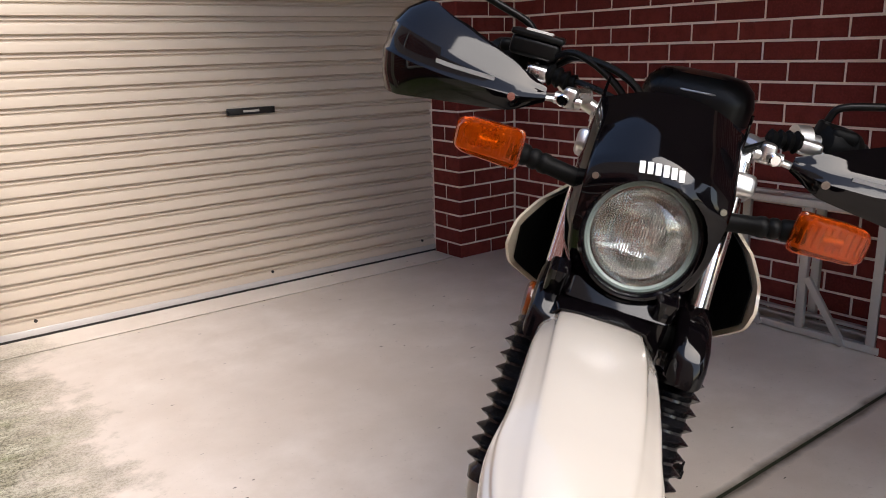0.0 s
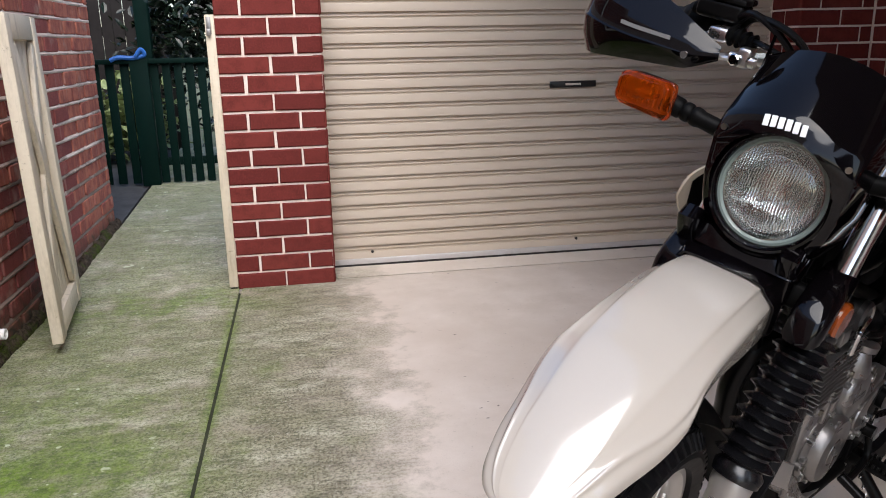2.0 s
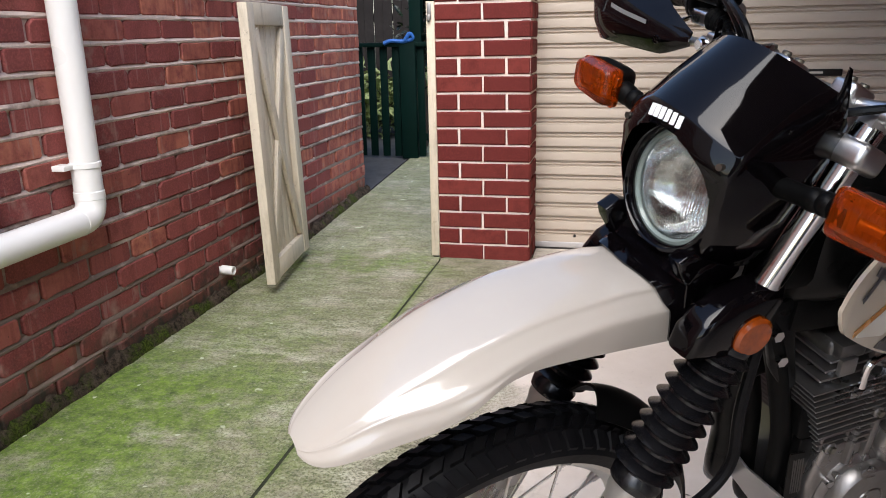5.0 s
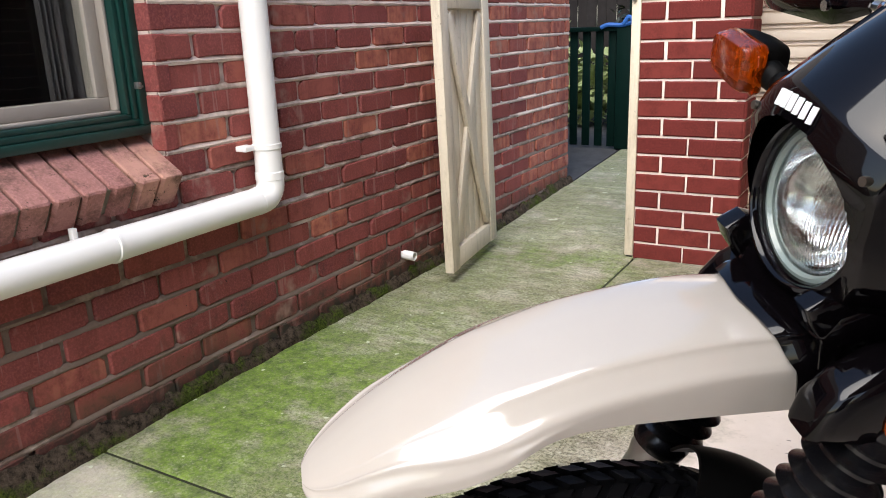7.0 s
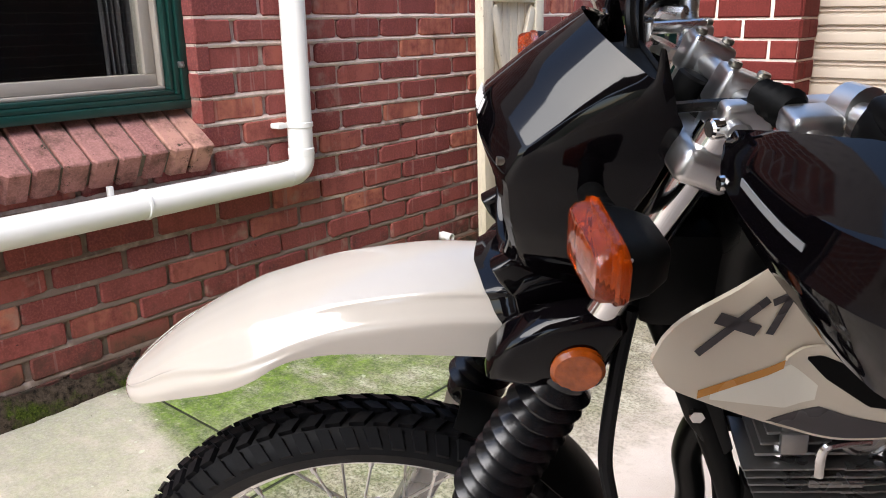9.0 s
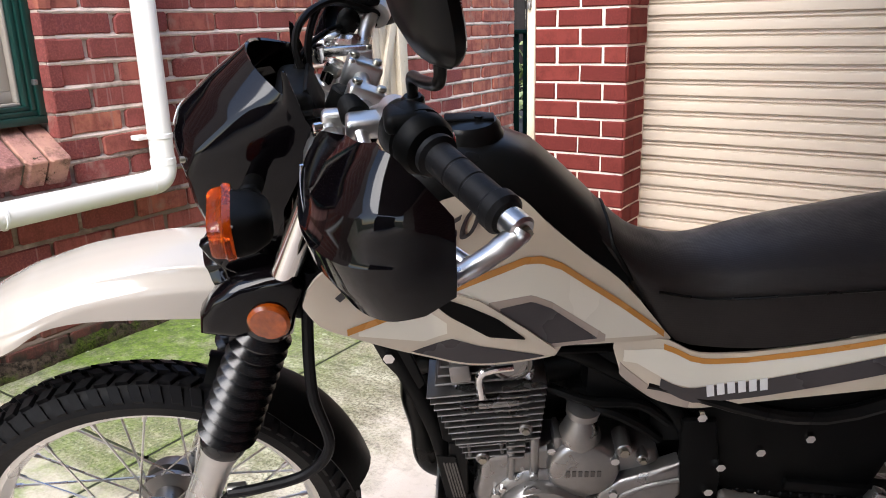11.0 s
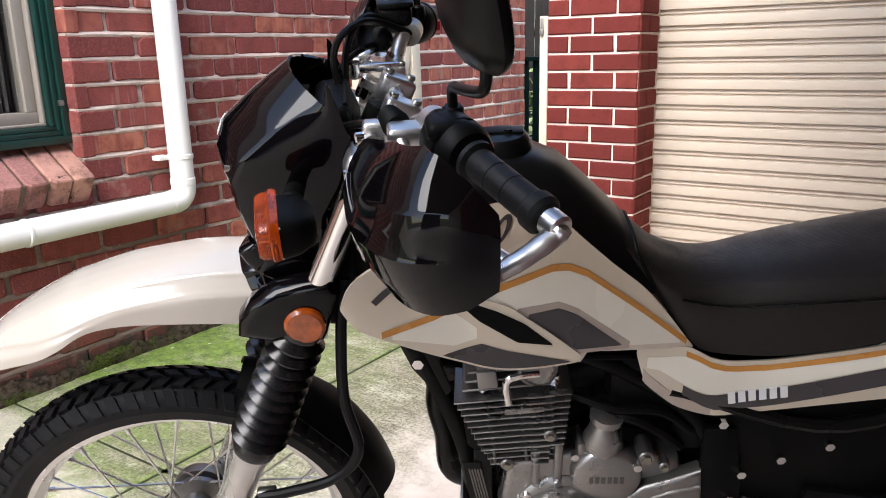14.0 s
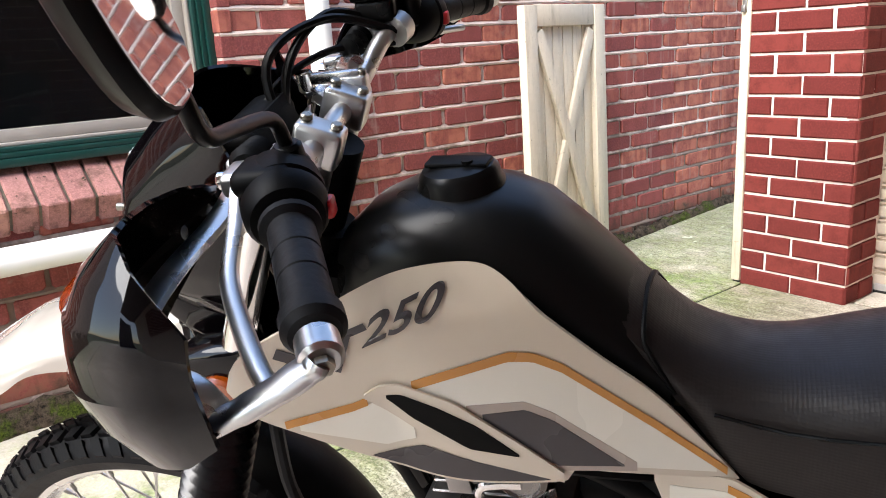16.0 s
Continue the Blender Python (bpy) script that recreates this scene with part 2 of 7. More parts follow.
def concrete_material():
    """Pale broom-finished concrete; where rain falls it is blackened and mossy."""
    m, t, p = nodes_of("concrete")
    pos = t.nodes.new("ShaderNodeNewGeometry").outputs["Position"]
    sep = t.nodes.new("ShaderNodeSeparateXYZ")
    t.links.new(pos, sep.inputs[0])

    def math_node(op, a, b):
        n = t.nodes.new("ShaderNodeMath")
        n.operation = op
        for i, v in ((0, a), (1, b)):
            if isinstance(v, (int, float)):
                n.inputs[i].default_value = v
            else:
                t.links.new(v, n.inputs[i])
        return n.outputs[0]
    x, y = sep.outputs[0], sep.outputs[1]
    big, mid, fine, speck = noise_of(t, 1.1, 4), noise_of(t, 5, 5, 0.65), noise_of(t, 60, 5, 0.7), noise_of(t, 210, 3, 0.7)
    base = mixed(t, ramp(t, mid, 0.3, 0.72), (0.60, 0.52, 0.445), (0.70, 0.625, 0.555))
    base = mixed(t, ramp(t, big, 0.45, 0.7), base, (0.57, 0.49, 0.415))
    base = mixed(t, ramp(t, fine, 0.62, 0.8), base, (0.33, 0.29, 0.25))
    base = mixed(t, ramp(t, noise_of(t, 13, 5, 0.75), 0.64, 0.74, (0, 0, 0), (0.45, 0.45, 0.45)), base, (0.36, 0.29, 0.23))
    base = mixed(t, ramp(t, noise_of(t, 30, 2, 0.5, stretch=(0.7, 1.8, 1.0)), 0.735, 0.76), base, (0.12, 0.10, 0.085))
    # rain-washed part: west of the roof's edge, weaker beyond the cross joint
    edge = math_node("ADD", x, math_node("MULTIPLY", math_node("SUBTRACT", mid, 0.5), 0.9))
    wet = ramp(t, math_node("MULTIPLY", edge, 0.25), 0.455, 0.535, (1, 1, 1), (0, 0, 0))
    south = ramp(t, math_node("MULTIPLY", math_node("ADD", y, math_node("MULTIPLY", big, 0.5)), 0.25), 0.735, 0.765)
    north = ramp(t, math_node("MULTIPLY", y, 0.1), 0.515, 0.52, (1, 1, 1), (0.85, 0.85, 0.85))
    wet_n = math_node("MULTIPLY", math_node("MULTIPLY", wet, north), math_node("MAXIMUM", south, 0.22))
    brush = noise_of(t, 10, 6, 0.74, stretch=(0.95, 2.7, 1.0))
    grain = noise_of(t, 95, 5, 0.8)
    dirty = math_node("MULTIPLY", wet_n, ramp(t, mid, 0.28, 0.52, (0.6, 0.6, 0.6), (1, 1, 1)))
    film = mixed(t, ramp(t, brush, 0.38, 0.60), (0.066, 0.066, 0.024), (0.27, 0.26, 0.155))
    col = mixed(t, math_node("MULTIPLY", dirty, 0.82), base, film)
    pale = math_node("MULTIPLY", math_node("MULTIPLY", wet_n, ramp(t, noise_of(t, 2.6, 4, 0.6, stretch=(1.0, 1.9, 1.0)), 0.47, 0.63)), ramp(t, brush, 0.40, 0.60))
    col = mixed(t, math_node("MULTIPLY", pale, 0.8), col, (0.60, 0.575, 0.46))
    col = mixed(t, math_node("MULTIPLY", dirty, ramp(t, grain, 0.48, 0.56, (0, 0, 0), (0.8, 0.8, 0.8))), col, (0.050, 0.044, 0.022))
    col = mixed(t, math_node("MULTIPLY", dirty, ramp(t, noise_of(t, 70, 4, 0.75), 0.56, 0.64, (0, 0, 0), (0.6, 0.6, 0.6))), col, (0.56, 0.54, 0.44))
    # green growth along the wall and in patches
    wav = math_node("MULTIPLY", math_node("SUBTRACT", big, 0.5), 1.3)
    near = ramp(t, math_node("MULTIPLY", math_node("ADD", x, wav), 0.25), 0.25, 0.46, (1, 1, 1), (0, 0, 0))
    lush = ramp(t, math_node("MULTIPLY", math_node("ADD", y, wav), 0.2), 0.72, 0.86, (1, 1, 1), (0.36, 0.36, 0.36))
    patch = math_node("MULTIPLY", wet, ramp(t, noise_of(t, 1.7, 5, 0.6), 0.56, 0.70, (0, 0, 0), (0.5, 0.5, 0.5)))
    joint = ramp(t, math_node("MULTIPLY", math_node("ABSOLUTE", math_node("SUBTRACT", x, 1.443), 0.0), 4.0), 0.04, 0.22, (0.7, 0.7, 0.7), (0, 0, 0))
    moss = math_node("MAXIMUM", math_node("MULTIPLY", near, lush), math_node("MAXIMUM", patch, joint))
    moss = math_node("MULTIPLY", moss, ramp(t, mid, 0.26, 0.5))
    corner = math_node("MULTIPLY", ramp(t, math_node("MULTIPLY", math_node("ABSOLUTE", math_node("SUBTRACT", y, 5.05), 0.0), 1.0), 0.08, 0.42, (1, 1, 1), (0, 0, 0)), ramp(t, math_node("MULTIPLY", edge, 0.25), 0.36, 0.46, (0.8, 0.8, 0.8), (0, 0, 0)))
    damp = math_node("MULTIPLY", ramp(t, math_node("MULTIPLY", math_node("ABSOLUTE", math_node("SUBTRACT", y, 2.45), 0.0), 1.0), 0.15, 0.55, (1, 1, 1), (0, 0, 0)), ramp(t, math_node("MULTIPLY", math_node("ABSOLUTE", math_node("SUBTRACT", x, 1.30), 0.0), 1.0), 0.06, 0.34, (1, 1, 1), (0, 0, 0)))
    damp = math_node("MULTIPLY", damp, ramp(t, noise_of(t, 4.5, 5, 0.65), 0.40, 0.60))
    moss = math_node("MAXIMUM", moss, math_node("MULTIPLY", corner, ramp(t, mid, 0.35, 0.6)))
    moss = math_node("MULTIPLY", moss, math_node("MAXIMUM", south, 0.4))
    moss = math_node("MULTIPLY", math_node("MAXIMUM", moss, damp), ramp(t, noise_of(t, 90, 4, 0.7), 0.10, 0.52))
    green = mixed(t, ramp(t, noise_of(t, 24, 5, 0.75), 0.34, 0.68), (0.030, 0.066, 0.003), (0.19, 0.30, 0.028))
    col = mixed(t, math_node("MULTIPLY", moss, 0.94), col, green)
    lichen = math_node("MULTIPLY", math_node("MULTIPLY", wet, near), ramp(t, noise_of(t, 19, 2, 0.5), 0.70, 0.725))
    col = mixed(t, math_node("MULTIPLY", lichen, 0.8), col, (0.56, 0.60, 0.44))
    seam = ramp(t, math_node("MULTIPLY", math_node("ABSOLUTE", math_node("ADD", math_node("SUBTRACT", y, 2.842), math_node("MULTIPLY", math_node("SUBTRACT", mid, 0.5), 0.05)), 0.0), 10.0), 0.08, 0.34, (1, 1, 1), (0, 0, 0))
    seam = math_node("MULTIPLY", seam, ramp(t, math_node("MULTIPLY", x, 0.25), 0.42, 0.56, (0.1, 0.1, 0.1), (0.85, 0.85, 0.85)))
    col = mixed(t, seam, col, (0.085, 0.062, 0.045))
    t.links.new(col, p.inputs["Base Color"])
    p.inputs["Roughness"].default_value = 0.8
    bumped(t, p, mixed(t, 0.5, mixed(t, 0.5, fine, brush), speck), 0.45, 0.005)
    return m


def glass_material(name, tint=(0.9, 0.95, 0.93), rough=0.0, ior=1.5):
    m, t, p = nodes_of(name)
    p.inputs["Base Color"].default_value = (*tint, 1)
    p.inputs["Transmission Weight"].default_value = 1.0
    p.inputs["IOR"].default_value = ior
    r = ramp(t, noise_of(t, 14, 3), 0.4, 0.8, (rough,) * 3, (rough + 0.03,) * 3)
    t.links.new(r, p.inputs["Roughness"])
    return m


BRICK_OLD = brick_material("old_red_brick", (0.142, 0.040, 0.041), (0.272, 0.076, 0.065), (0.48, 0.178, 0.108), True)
BRICK_NEW = brick_material("smooth_red_brick", (0.105, 0.019, 0.017), (0.138, 0.026, 0.022), (0.175, 0.035, 0.028), False, 0.25)
BRICK_SILL = brick_material("sill_brick", (0.28, 0.125, 0.112), (0.38, 0.185, 0.16), (0.50, 0.28, 0.20), False, 0.6, True)
MORTAR_OLD = mortar_material("old_mortar", (0.63, 0.50, 0.43), 0.6)
MORTAR_NEW = mortar_material("pale_mortar", (0.80, 0.69, 0.61), 0.85)
CONCRETE = concrete_material()
def weathered_paint():
    """Cream paint on timber, with mould in blotches and runs and a few bare spots."""
    m, t, p = nodes_of("cream_painted_timber")
    fine = noise_of(t, 60, 5, 0.7)
    col = mixed(t, fine, (0.56, 0.48, 0.36), (0.68, 0.60, 0.47))
    runs = noise_of(t, 9, 5, 0.7, stretch=(2.2, 2.2, 0.35))
    col = mixed(t, ramp(t, runs, 0.52, 0.72, (0, 0, 0), (0.55, 0.55, 0.55)), col, (0.25, 0.20, 0.13))
    col = mixed(t, ramp(t, noise_of(t, 34, 5, 0.8), 0.63, 0.72, (0, 0, 0), (0.75, 0.75, 0.75)), col, (0.10, 0.082, 0.055))
    col = mixed(t, ramp(t, noise_of(t, 22, 3, 0.6), 0.74, 0.76), col, (0.18, 0.15, 0.12))
    t.links.new(col, p.inputs["Base Color"])
    p.inputs["Roughness"].default_value = 0.6
    bumped(t, p, fine, 0.35, 0.002)
    return m


def plinth_material():
    m, t, p = nodes_of("mossy_plinth")
    a, b, c = noise_of(t, 7, 5, 0.7), noise_of(t, 45, 5, 0.75), noise_of(t, 120, 4, 0.7)
    col = mixed(t, ramp(t, b, 0.36, 0.60), (0.010, 0.008, 0.006), (0.085, 0.062, 0.044))
    col = mixed(t, ramp(t, a, 0.48, 0.60), col, mixed(t, ramp(t, c, 0.35, 0.65), (0.012, 0.018, 0.005), (0.075, 0.10, 0.014)))
    t.links.new(col, p.inputs["Base Color"])
    p.inputs["Roughness"].default_value = 0.95
    p.inputs["Specular IOR Level"].default_value = 0.1
    bumped(t, p, mixed(t, 0.5, b, c), 0.9, 0.012)
    return m


PLINTH = plinth_material()
DOOR = plain("cream_steel", (0.545, 0.462, 0.375), 0.42, 0, 12, 0.05, 0.03)
ALU_GREY = plain("weathered_aluminium", (0.55, 0.53, 0.52), 0.45, 0.4, 50, 0.12, 0.05)
WHITE_PVC = plain("white_pvc", (0.83, 0.81, 0.77), 0.32, 0, 9, 0.05, 0.02)
CREAM_WOOD = weathered_paint()
GREEN_PAINT = plain("dark_green_paint", (0.006, 0.042, 0.034), 0.35, 0, 25, 0.2, 0.08)
GREEN_TIMBER = plain("dark_green_timber", (0.002, 0.013, 0.010), 0.6, 0, 25, 0.3, 0.2, spec=0.08)
TAUPE_WOOD = plain("taupe_timber", (0.38, 0.335, 0.285), 0.5, 0, 25, 0.1, 0.1)
# grey palings toned near black: the shade beyond the fence is in the colour
GREY_TIMBER = plain("shade_toned_grey_timber", (0.022, 0.019, 0.018), 0.85, 0, 20, 0.4, 0.4, spec=0.1)
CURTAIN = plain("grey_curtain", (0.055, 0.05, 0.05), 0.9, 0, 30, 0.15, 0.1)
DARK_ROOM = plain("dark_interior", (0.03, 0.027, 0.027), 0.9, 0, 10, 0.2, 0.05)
PANE = glass_material("window_glass", (0.8, 0.84, 0.84), 0.0, 1.3)
BLACK_LABEL = plain("black_label", (0.012, 0.011, 0.011), 0.35, 0, 60, 0.2, 0.02)
PALE_INK = plain("pale_ink", (0.6, 0.56, 0.5), 0.5, 0, 60, 0.05, 0.0)
ROOF = plain("roof_lining", (0.16, 0.145, 0.13), 0.8, 0, 8, 0.1, 0.1)
ROOM_GROUND = plain("garden_ground", (0.09, 0.1, 0.05), 0.95, 0, 4, 0.5, 0.5, 0, 0.03)
ASPHALT = plain("dark_paving", (0.05, 0.05, 0.052), 0.9, 0, 60, 0.3, 0.4)
TRESTLE_MAT = plain("grey_white_aluminium", (0.47, 0.455, 0.43), 0.4, 0.5, 40, 0.12, 0.06)
LEAF = plain("glossy_dark_leaf", (0.009, 0.017, 0.010), 0.3, 0, 30, 0.4, 0.1, spec=0.3)
# pale tone carries the sunlight of the garden in the leaf colour
LEAF_PALE = plain("sun_painted_leaf", (0.30, 0.36, 0.14), 0.5, 0, 20, 0.4, 0.1)
BLUE_ROPE = plain("blue_plastic", (0.02, 0.12, 0.42), 0.5, 0, 40, 0.2, 0.1)
BARK = plain("bark", (0.08, 0.06, 0.045), 0.9, 0, 30, 0.4, 0.6)

# ---- large structure ----
WX, DY = 0.575, 5.5          # face of the house wall; plane of the roller door
COURSE, LONG, JOINT = 0.086, 0.23, 0.011


def floor_z(x, y):
    return 0.055 * max(0.0, y - 5.25) if x < 1.9 else 0.0


floor = tagged(new("floor"), label="pale concrete driveway slabs, mossy beside the house", category="floor", kind="structure")


def slab(x0, x1, y0, y1, nx, ny, name="slab"):
    g, b = (0.0045, 0.004) if x1 < 2 or y0 > 4 else (0.0065, 0.009)
    x0, x1, y0, y1 = x0 + g, x1 - g, y0 + g, y1 - g
    xs = [x0, x0 + b] + list(np.linspace(x0 + b, x1 - b, nx + 1)[1:-1]) + [x1 - b, x1]
    ys = [y0, y0 + b] + list(np.linspace(y0 + b, y1 - b, ny + 1)[1:-1]) + [y1 - b, y1]
    grid = [[(x, y, floor_z(x, y) - (0.003 if x in (x0, x1) or y in (y0, y1) else 0)) for y in ys] for x in xs]
    return part(name, sheet(grid, 0.1), CONCRETE, floor, smooth=20)


slab(0.50, 1.443, 2.845, 5.17, 4, 6)
slab(0.50, 1.443, -6.0, 2.845, 4, 4)
slab(1.443, 4.80, 2.845, 5.30, 4, 4)
slab(1.91, 4.34, 5.30, 5.62, 3, 2)
slab(1.443, 4.80, -6.0, 2.845, 4, 4)
slab(0.60, 1.443, 5.17, 6.45, 3, 6)
slab(0.62, 1.443, 6.45, 9.2, 3, 6)
JOINT_DIRT = plain("dirt_in_joints", (0.030, 0.036, 0.014), 0.95, 0, 60, 0.6, 0.6, 0, 0.004)
for c, d in (((1.443, -0.4, -0.02), (0.02, 11.1, 0.03)), ((2.65, 2.845, -0.02), (4.3, 0.02, 0.03)), ((1.03, 5.17, -0.02), (0.86, 0.02, 0.03))):
    part("joint_filler", box(c, d), JOINT_DIRT, floor, "dark mossy dirt in the joint", smooth=0)
part("side_path", sheet([[(x, y, floor_z(x, y) - 0.012) for y in (5.6, 7, 9.2)] for x in (-2.2, 0.6)], 0.08), ASPHALT, floor, "dark paved side path")
g = [-400, -60, -12, -6.0, 0.0, 5.3, 9.0, 14, 60, 400]
ground = part("ground", sheet([[(x, y, -0.03 if y < 5.4 else 0.055 * (min(y, 12) - 5.4) - 0.03) for y in g] for x in (-400, -60, -9, 0.3, 1.5, 1.9, 5.2, 12, 60, 400)], 0.3), ROOM_GROUND, None, "garden earth and grass around the drive", smooth=0, kind="structure")
tagged(ground, category="ground")


def brick_mesh(name, w, h, d, wear, seed):
    """A brick whose face looks to -y, worn at the rim."""
    r = random.Random(seed)
    j = lambda: r.uniform(-wear, wear)
    c = 0.004 + wear
    rings = []
    for inset, y in ((0, d), (0, c), (c, 0)):
        rings.append([(-w / 2 + inset + j(), y, -h / 2 + inset + j()), (w / 2 - inset + j(), y, -h / 2 + inset + j()), (w / 2 - inset + j(), y, h / 2 - inset + j()), (-w / 2 + inset + j(), y, h / 2 - inset + j())])
    geo = loft(rings)
    me = bpy.data.meshes.new(name)
    me.from_pydata(geo[0], [], geo[1])
    return me


def worn_brick_mesh(name, w, h, d, wear, seed):
    """An old brick: rounded, chipped corners and uneven arrises; its face looks to -y."""
    r = random.Random(seed)
    ring = []
    for a, b in ((-1, -1), (1, -1), (1, 1), (-1, 1)):
        c = r.uniform(0.004, 0.011) if r.random() < 0.8 else r.uniform(0.012, 0.02)
        c = min(c, w * 0.2, h * 0.3)
        x, z = a * w / 2, b * h / 2
        one, two = (x - a * c, z), (x, z - b * c)
        ring += [two, one] if a * b > 0 else [one, two]
        if b < 0 < -a or (a > 0 and b > 0):
            ring.append((r.uniform(-0.25, 0.25) * w, z + r.uniform(-1, 1) * wear))
    rings = []
    for inset, y in ((0.0, d), (0.0, 0.005), (0.0045, 0.0)):
        rings.append([(x * (1 - 2 * inset / w) + r.uniform(-1, 1) * wear * 0.35, y, z * (1 - 2 * inset / h) + r.uniform(-1, 1) * wear * 0.35) for x, z in ring])
    geo = loft(rings)
    me = bpy.data.meshes.new(name)
    me.from_pydata(geo[0], [], geo[1])
    return me


def lay(parent, origin, turn, length, z0, z1, material, holes=(), half=0.0, wear=0.0008, depth=0.05, proud=0.007, single=None, seed=1, flip=0, gap=JOINT, course=COURSE, old=False):
    """Stretcher courses on a face that starts at origin and runs along its own x; the face looks to its -y."""
    r = random.Random(seed)
    m = Matrix.Translation(origin) @ Matrix.Rotation(radians(turn), 4, "Z")
    sizes, rest = {}, []
    step = LONG + JOINT - 0.001
    for k in range(int((z1 - z0) / course)):
        zc = z0 + course * (k + 0.5)
        x = -step * (0.5 if (k + flip) % 2 else 0.0) - half + (r.uniform(-0.006, 0.006) if old and k > 6 else r.uniform(-0.03, 0.04) if old else 0.0)
        while x < length - 0.01:
            a, b = max(x, 0.0), min(x + step - gap, length)
            x += step
            if b - a < 0.03:
                continue
            if wear > 0.001:
                a, b = a + r.uniform(-0.003, 0.004), b + r.uniform(-0.004, 0.003)
            spans = [(a, b)]
            for h0, h1, g0, g1 in holes:
                if g0 < zc < g1:
                    spans = [s for s0, s1 in spans for s in ((s0, min(s1, h0)), (max(s0, h1), s1)) if s[1] - s[0] > 0.03]
            for s0, s1 in spans:
                w = round(s1 - s0, 2 if wear < 0.001 else 3)
                w = round(w / 0.01) * 0.01
                key = (round(w, 3), r.randrange(9 if old else 4))
                if key not in sizes:
                    sizes[key] = (worn_brick_mesh if old else brick_mesh)("brick", key[0], course - gap, depth, wear, int(key[0] * 1000) * 7 + key[1])
                    sizes[key].materials.append(material)
                pm = m @ Matrix.Translation(((s0 + s1) / 2, -proud + r.uniform(-1, 1) * wear * 1.2, zc)) @ Matrix.Rotation(r.uniform(-1, 1) * wear * 6, 4, "Y")
                if single is None or single((s0 + s1) / 2, zc):
                    ob = new("brick", sizes[key])
                    ob.parent, ob.matrix_basis = parent, pm
                else:
                    me = sizes[key]
                    rest.append(moved(([tuple(v.co) for v in me.vertices], [tuple(f.vertices) for f in me.polygons]), pm))
    if rest:
        part("bricks", join(*rest), material, parent, smooth=0, kind="stuff")


# house wall, with the window's opening
WIN0, WIN1, WZ0, WZ1 = 1.75, 3.243, 0.843, 2.05
# tops carried up to 3.1, out of view, to hold back sky light
wall_house = part("wall_house", join(box((0.455, 4.915, 1.5), (0.23, 3.344, 3.2)), box((0.455, 0.0, 1.5), (0.23, 3.5, 3.2)), box((0.455, 2.4965, 0.28), (0.23, 1.493, 0.76)), box((0.455, 2.4965, 2.58), (0.23, 1.493, 1.04))),
                  MORTAR_OLD, None, "old red brick house wall with rough grey mortar", smooth=0, kind="structure")
tagged(wall_house, category="wall")
wall_house_end = part("wall_house_end", box((-1.2, 6.472, 1.35), (3.08, 0.23, 2.9)), MORTAR_OLD, None, "end of the old red brick house", smooth=0, kind="structure")
tagged(wall_house_end, category="wall")
ys = np.linspace(1.2, 6.58, 260)
grid = []
for y in ys:
    row = []
    low = max(0.0, 3.1 - y)
    for k in range(7):
        q = k / 6
        n1 = noise.noise((y * 9, q * 2.2, 1.0)) * 0.009 + noise.noise((y * 31, q * 5, 7.0)) * 0.007
        w = (0.020 + 0.03 * min(1.0, low)) * (1 - q ** 2.2) + n1
        h = (0.044 + 0.05 * min(1.4, low) + 0.012 * noise.noise((y * 5, 0, 3)))
        row.append((WX - 0.004 + max(w, 0.0), y, -0.015 + floor_z(1, y) + h * q + 0.016 * noise.noise((y * 24, q * 3, 5)) * q))
    grid.append(row)
plinth = part("plinth", sheet(grid[::-1], 0.03), PLINTH, wall_house, "mossy crumbling mortar footing")

# pillar beside the roller door, its twin, side wall, door
PX0, PX1, PY = 1.433, 1.904, 5.243
wall_pillar = part("wall_pillar", box(((PX0 + PX1) / 2, PY + 0.19, 1.3), (PX1 - PX0 - 0.004, 0.376, 2.7)), MORTAR_NEW, None, "red brick pillar with pale mortar beside the roller door", smooth=0, kind="structure")
wall_jamb = part("wall_jamb", box((4.56, PY + 0.19, 1.3), (0.43, 0.376, 2.7)), MORTAR_NEW, None, "red brick pillar in the shade of the carport", smooth=0, kind="structure")
wall_side = part("wall_side", join(box((4.885, 2.0, 1.3), (0.22, 7.3, 2.7)), box((4.70, 2.84, 1.3), (0.152, 0.36, 2.7))), MORTAR_NEW, None, "shaded red brick side wall of the carport", smooth=0, kind="structure")
wall_lintel = part("wall_lintel", box((3.12, PY + 0.3, 2.4), (2.44, 0.16, 0.5)), MORTAR_NEW, None, "brick beam above the roller door", smooth=0, kind="structure")
for ob in (wall_pillar, wall_jamb, wall_side, wall_lintel):
    tagged(ob, category="wall")
# unseen wall, added only to cut the light from the south
shade_wall_south = part("shade_wall_south", box((3.7, -3.4, 1.3), (2.2, 0.12, 2.6)), ROOF, None, "plain unseen wall added behind to hold back light", smooth=0, kind="structure")
tagged(shade_wall_south, category="wall")
ceiling = part("ceiling", box((3.79, 1.7, 2.62), (2.42, 8.0, 0.08), 0.01), ROOF, None, "plain carport ceiling", smooth=0, kind="structure")
tagged(ceiling, category="ceiling")

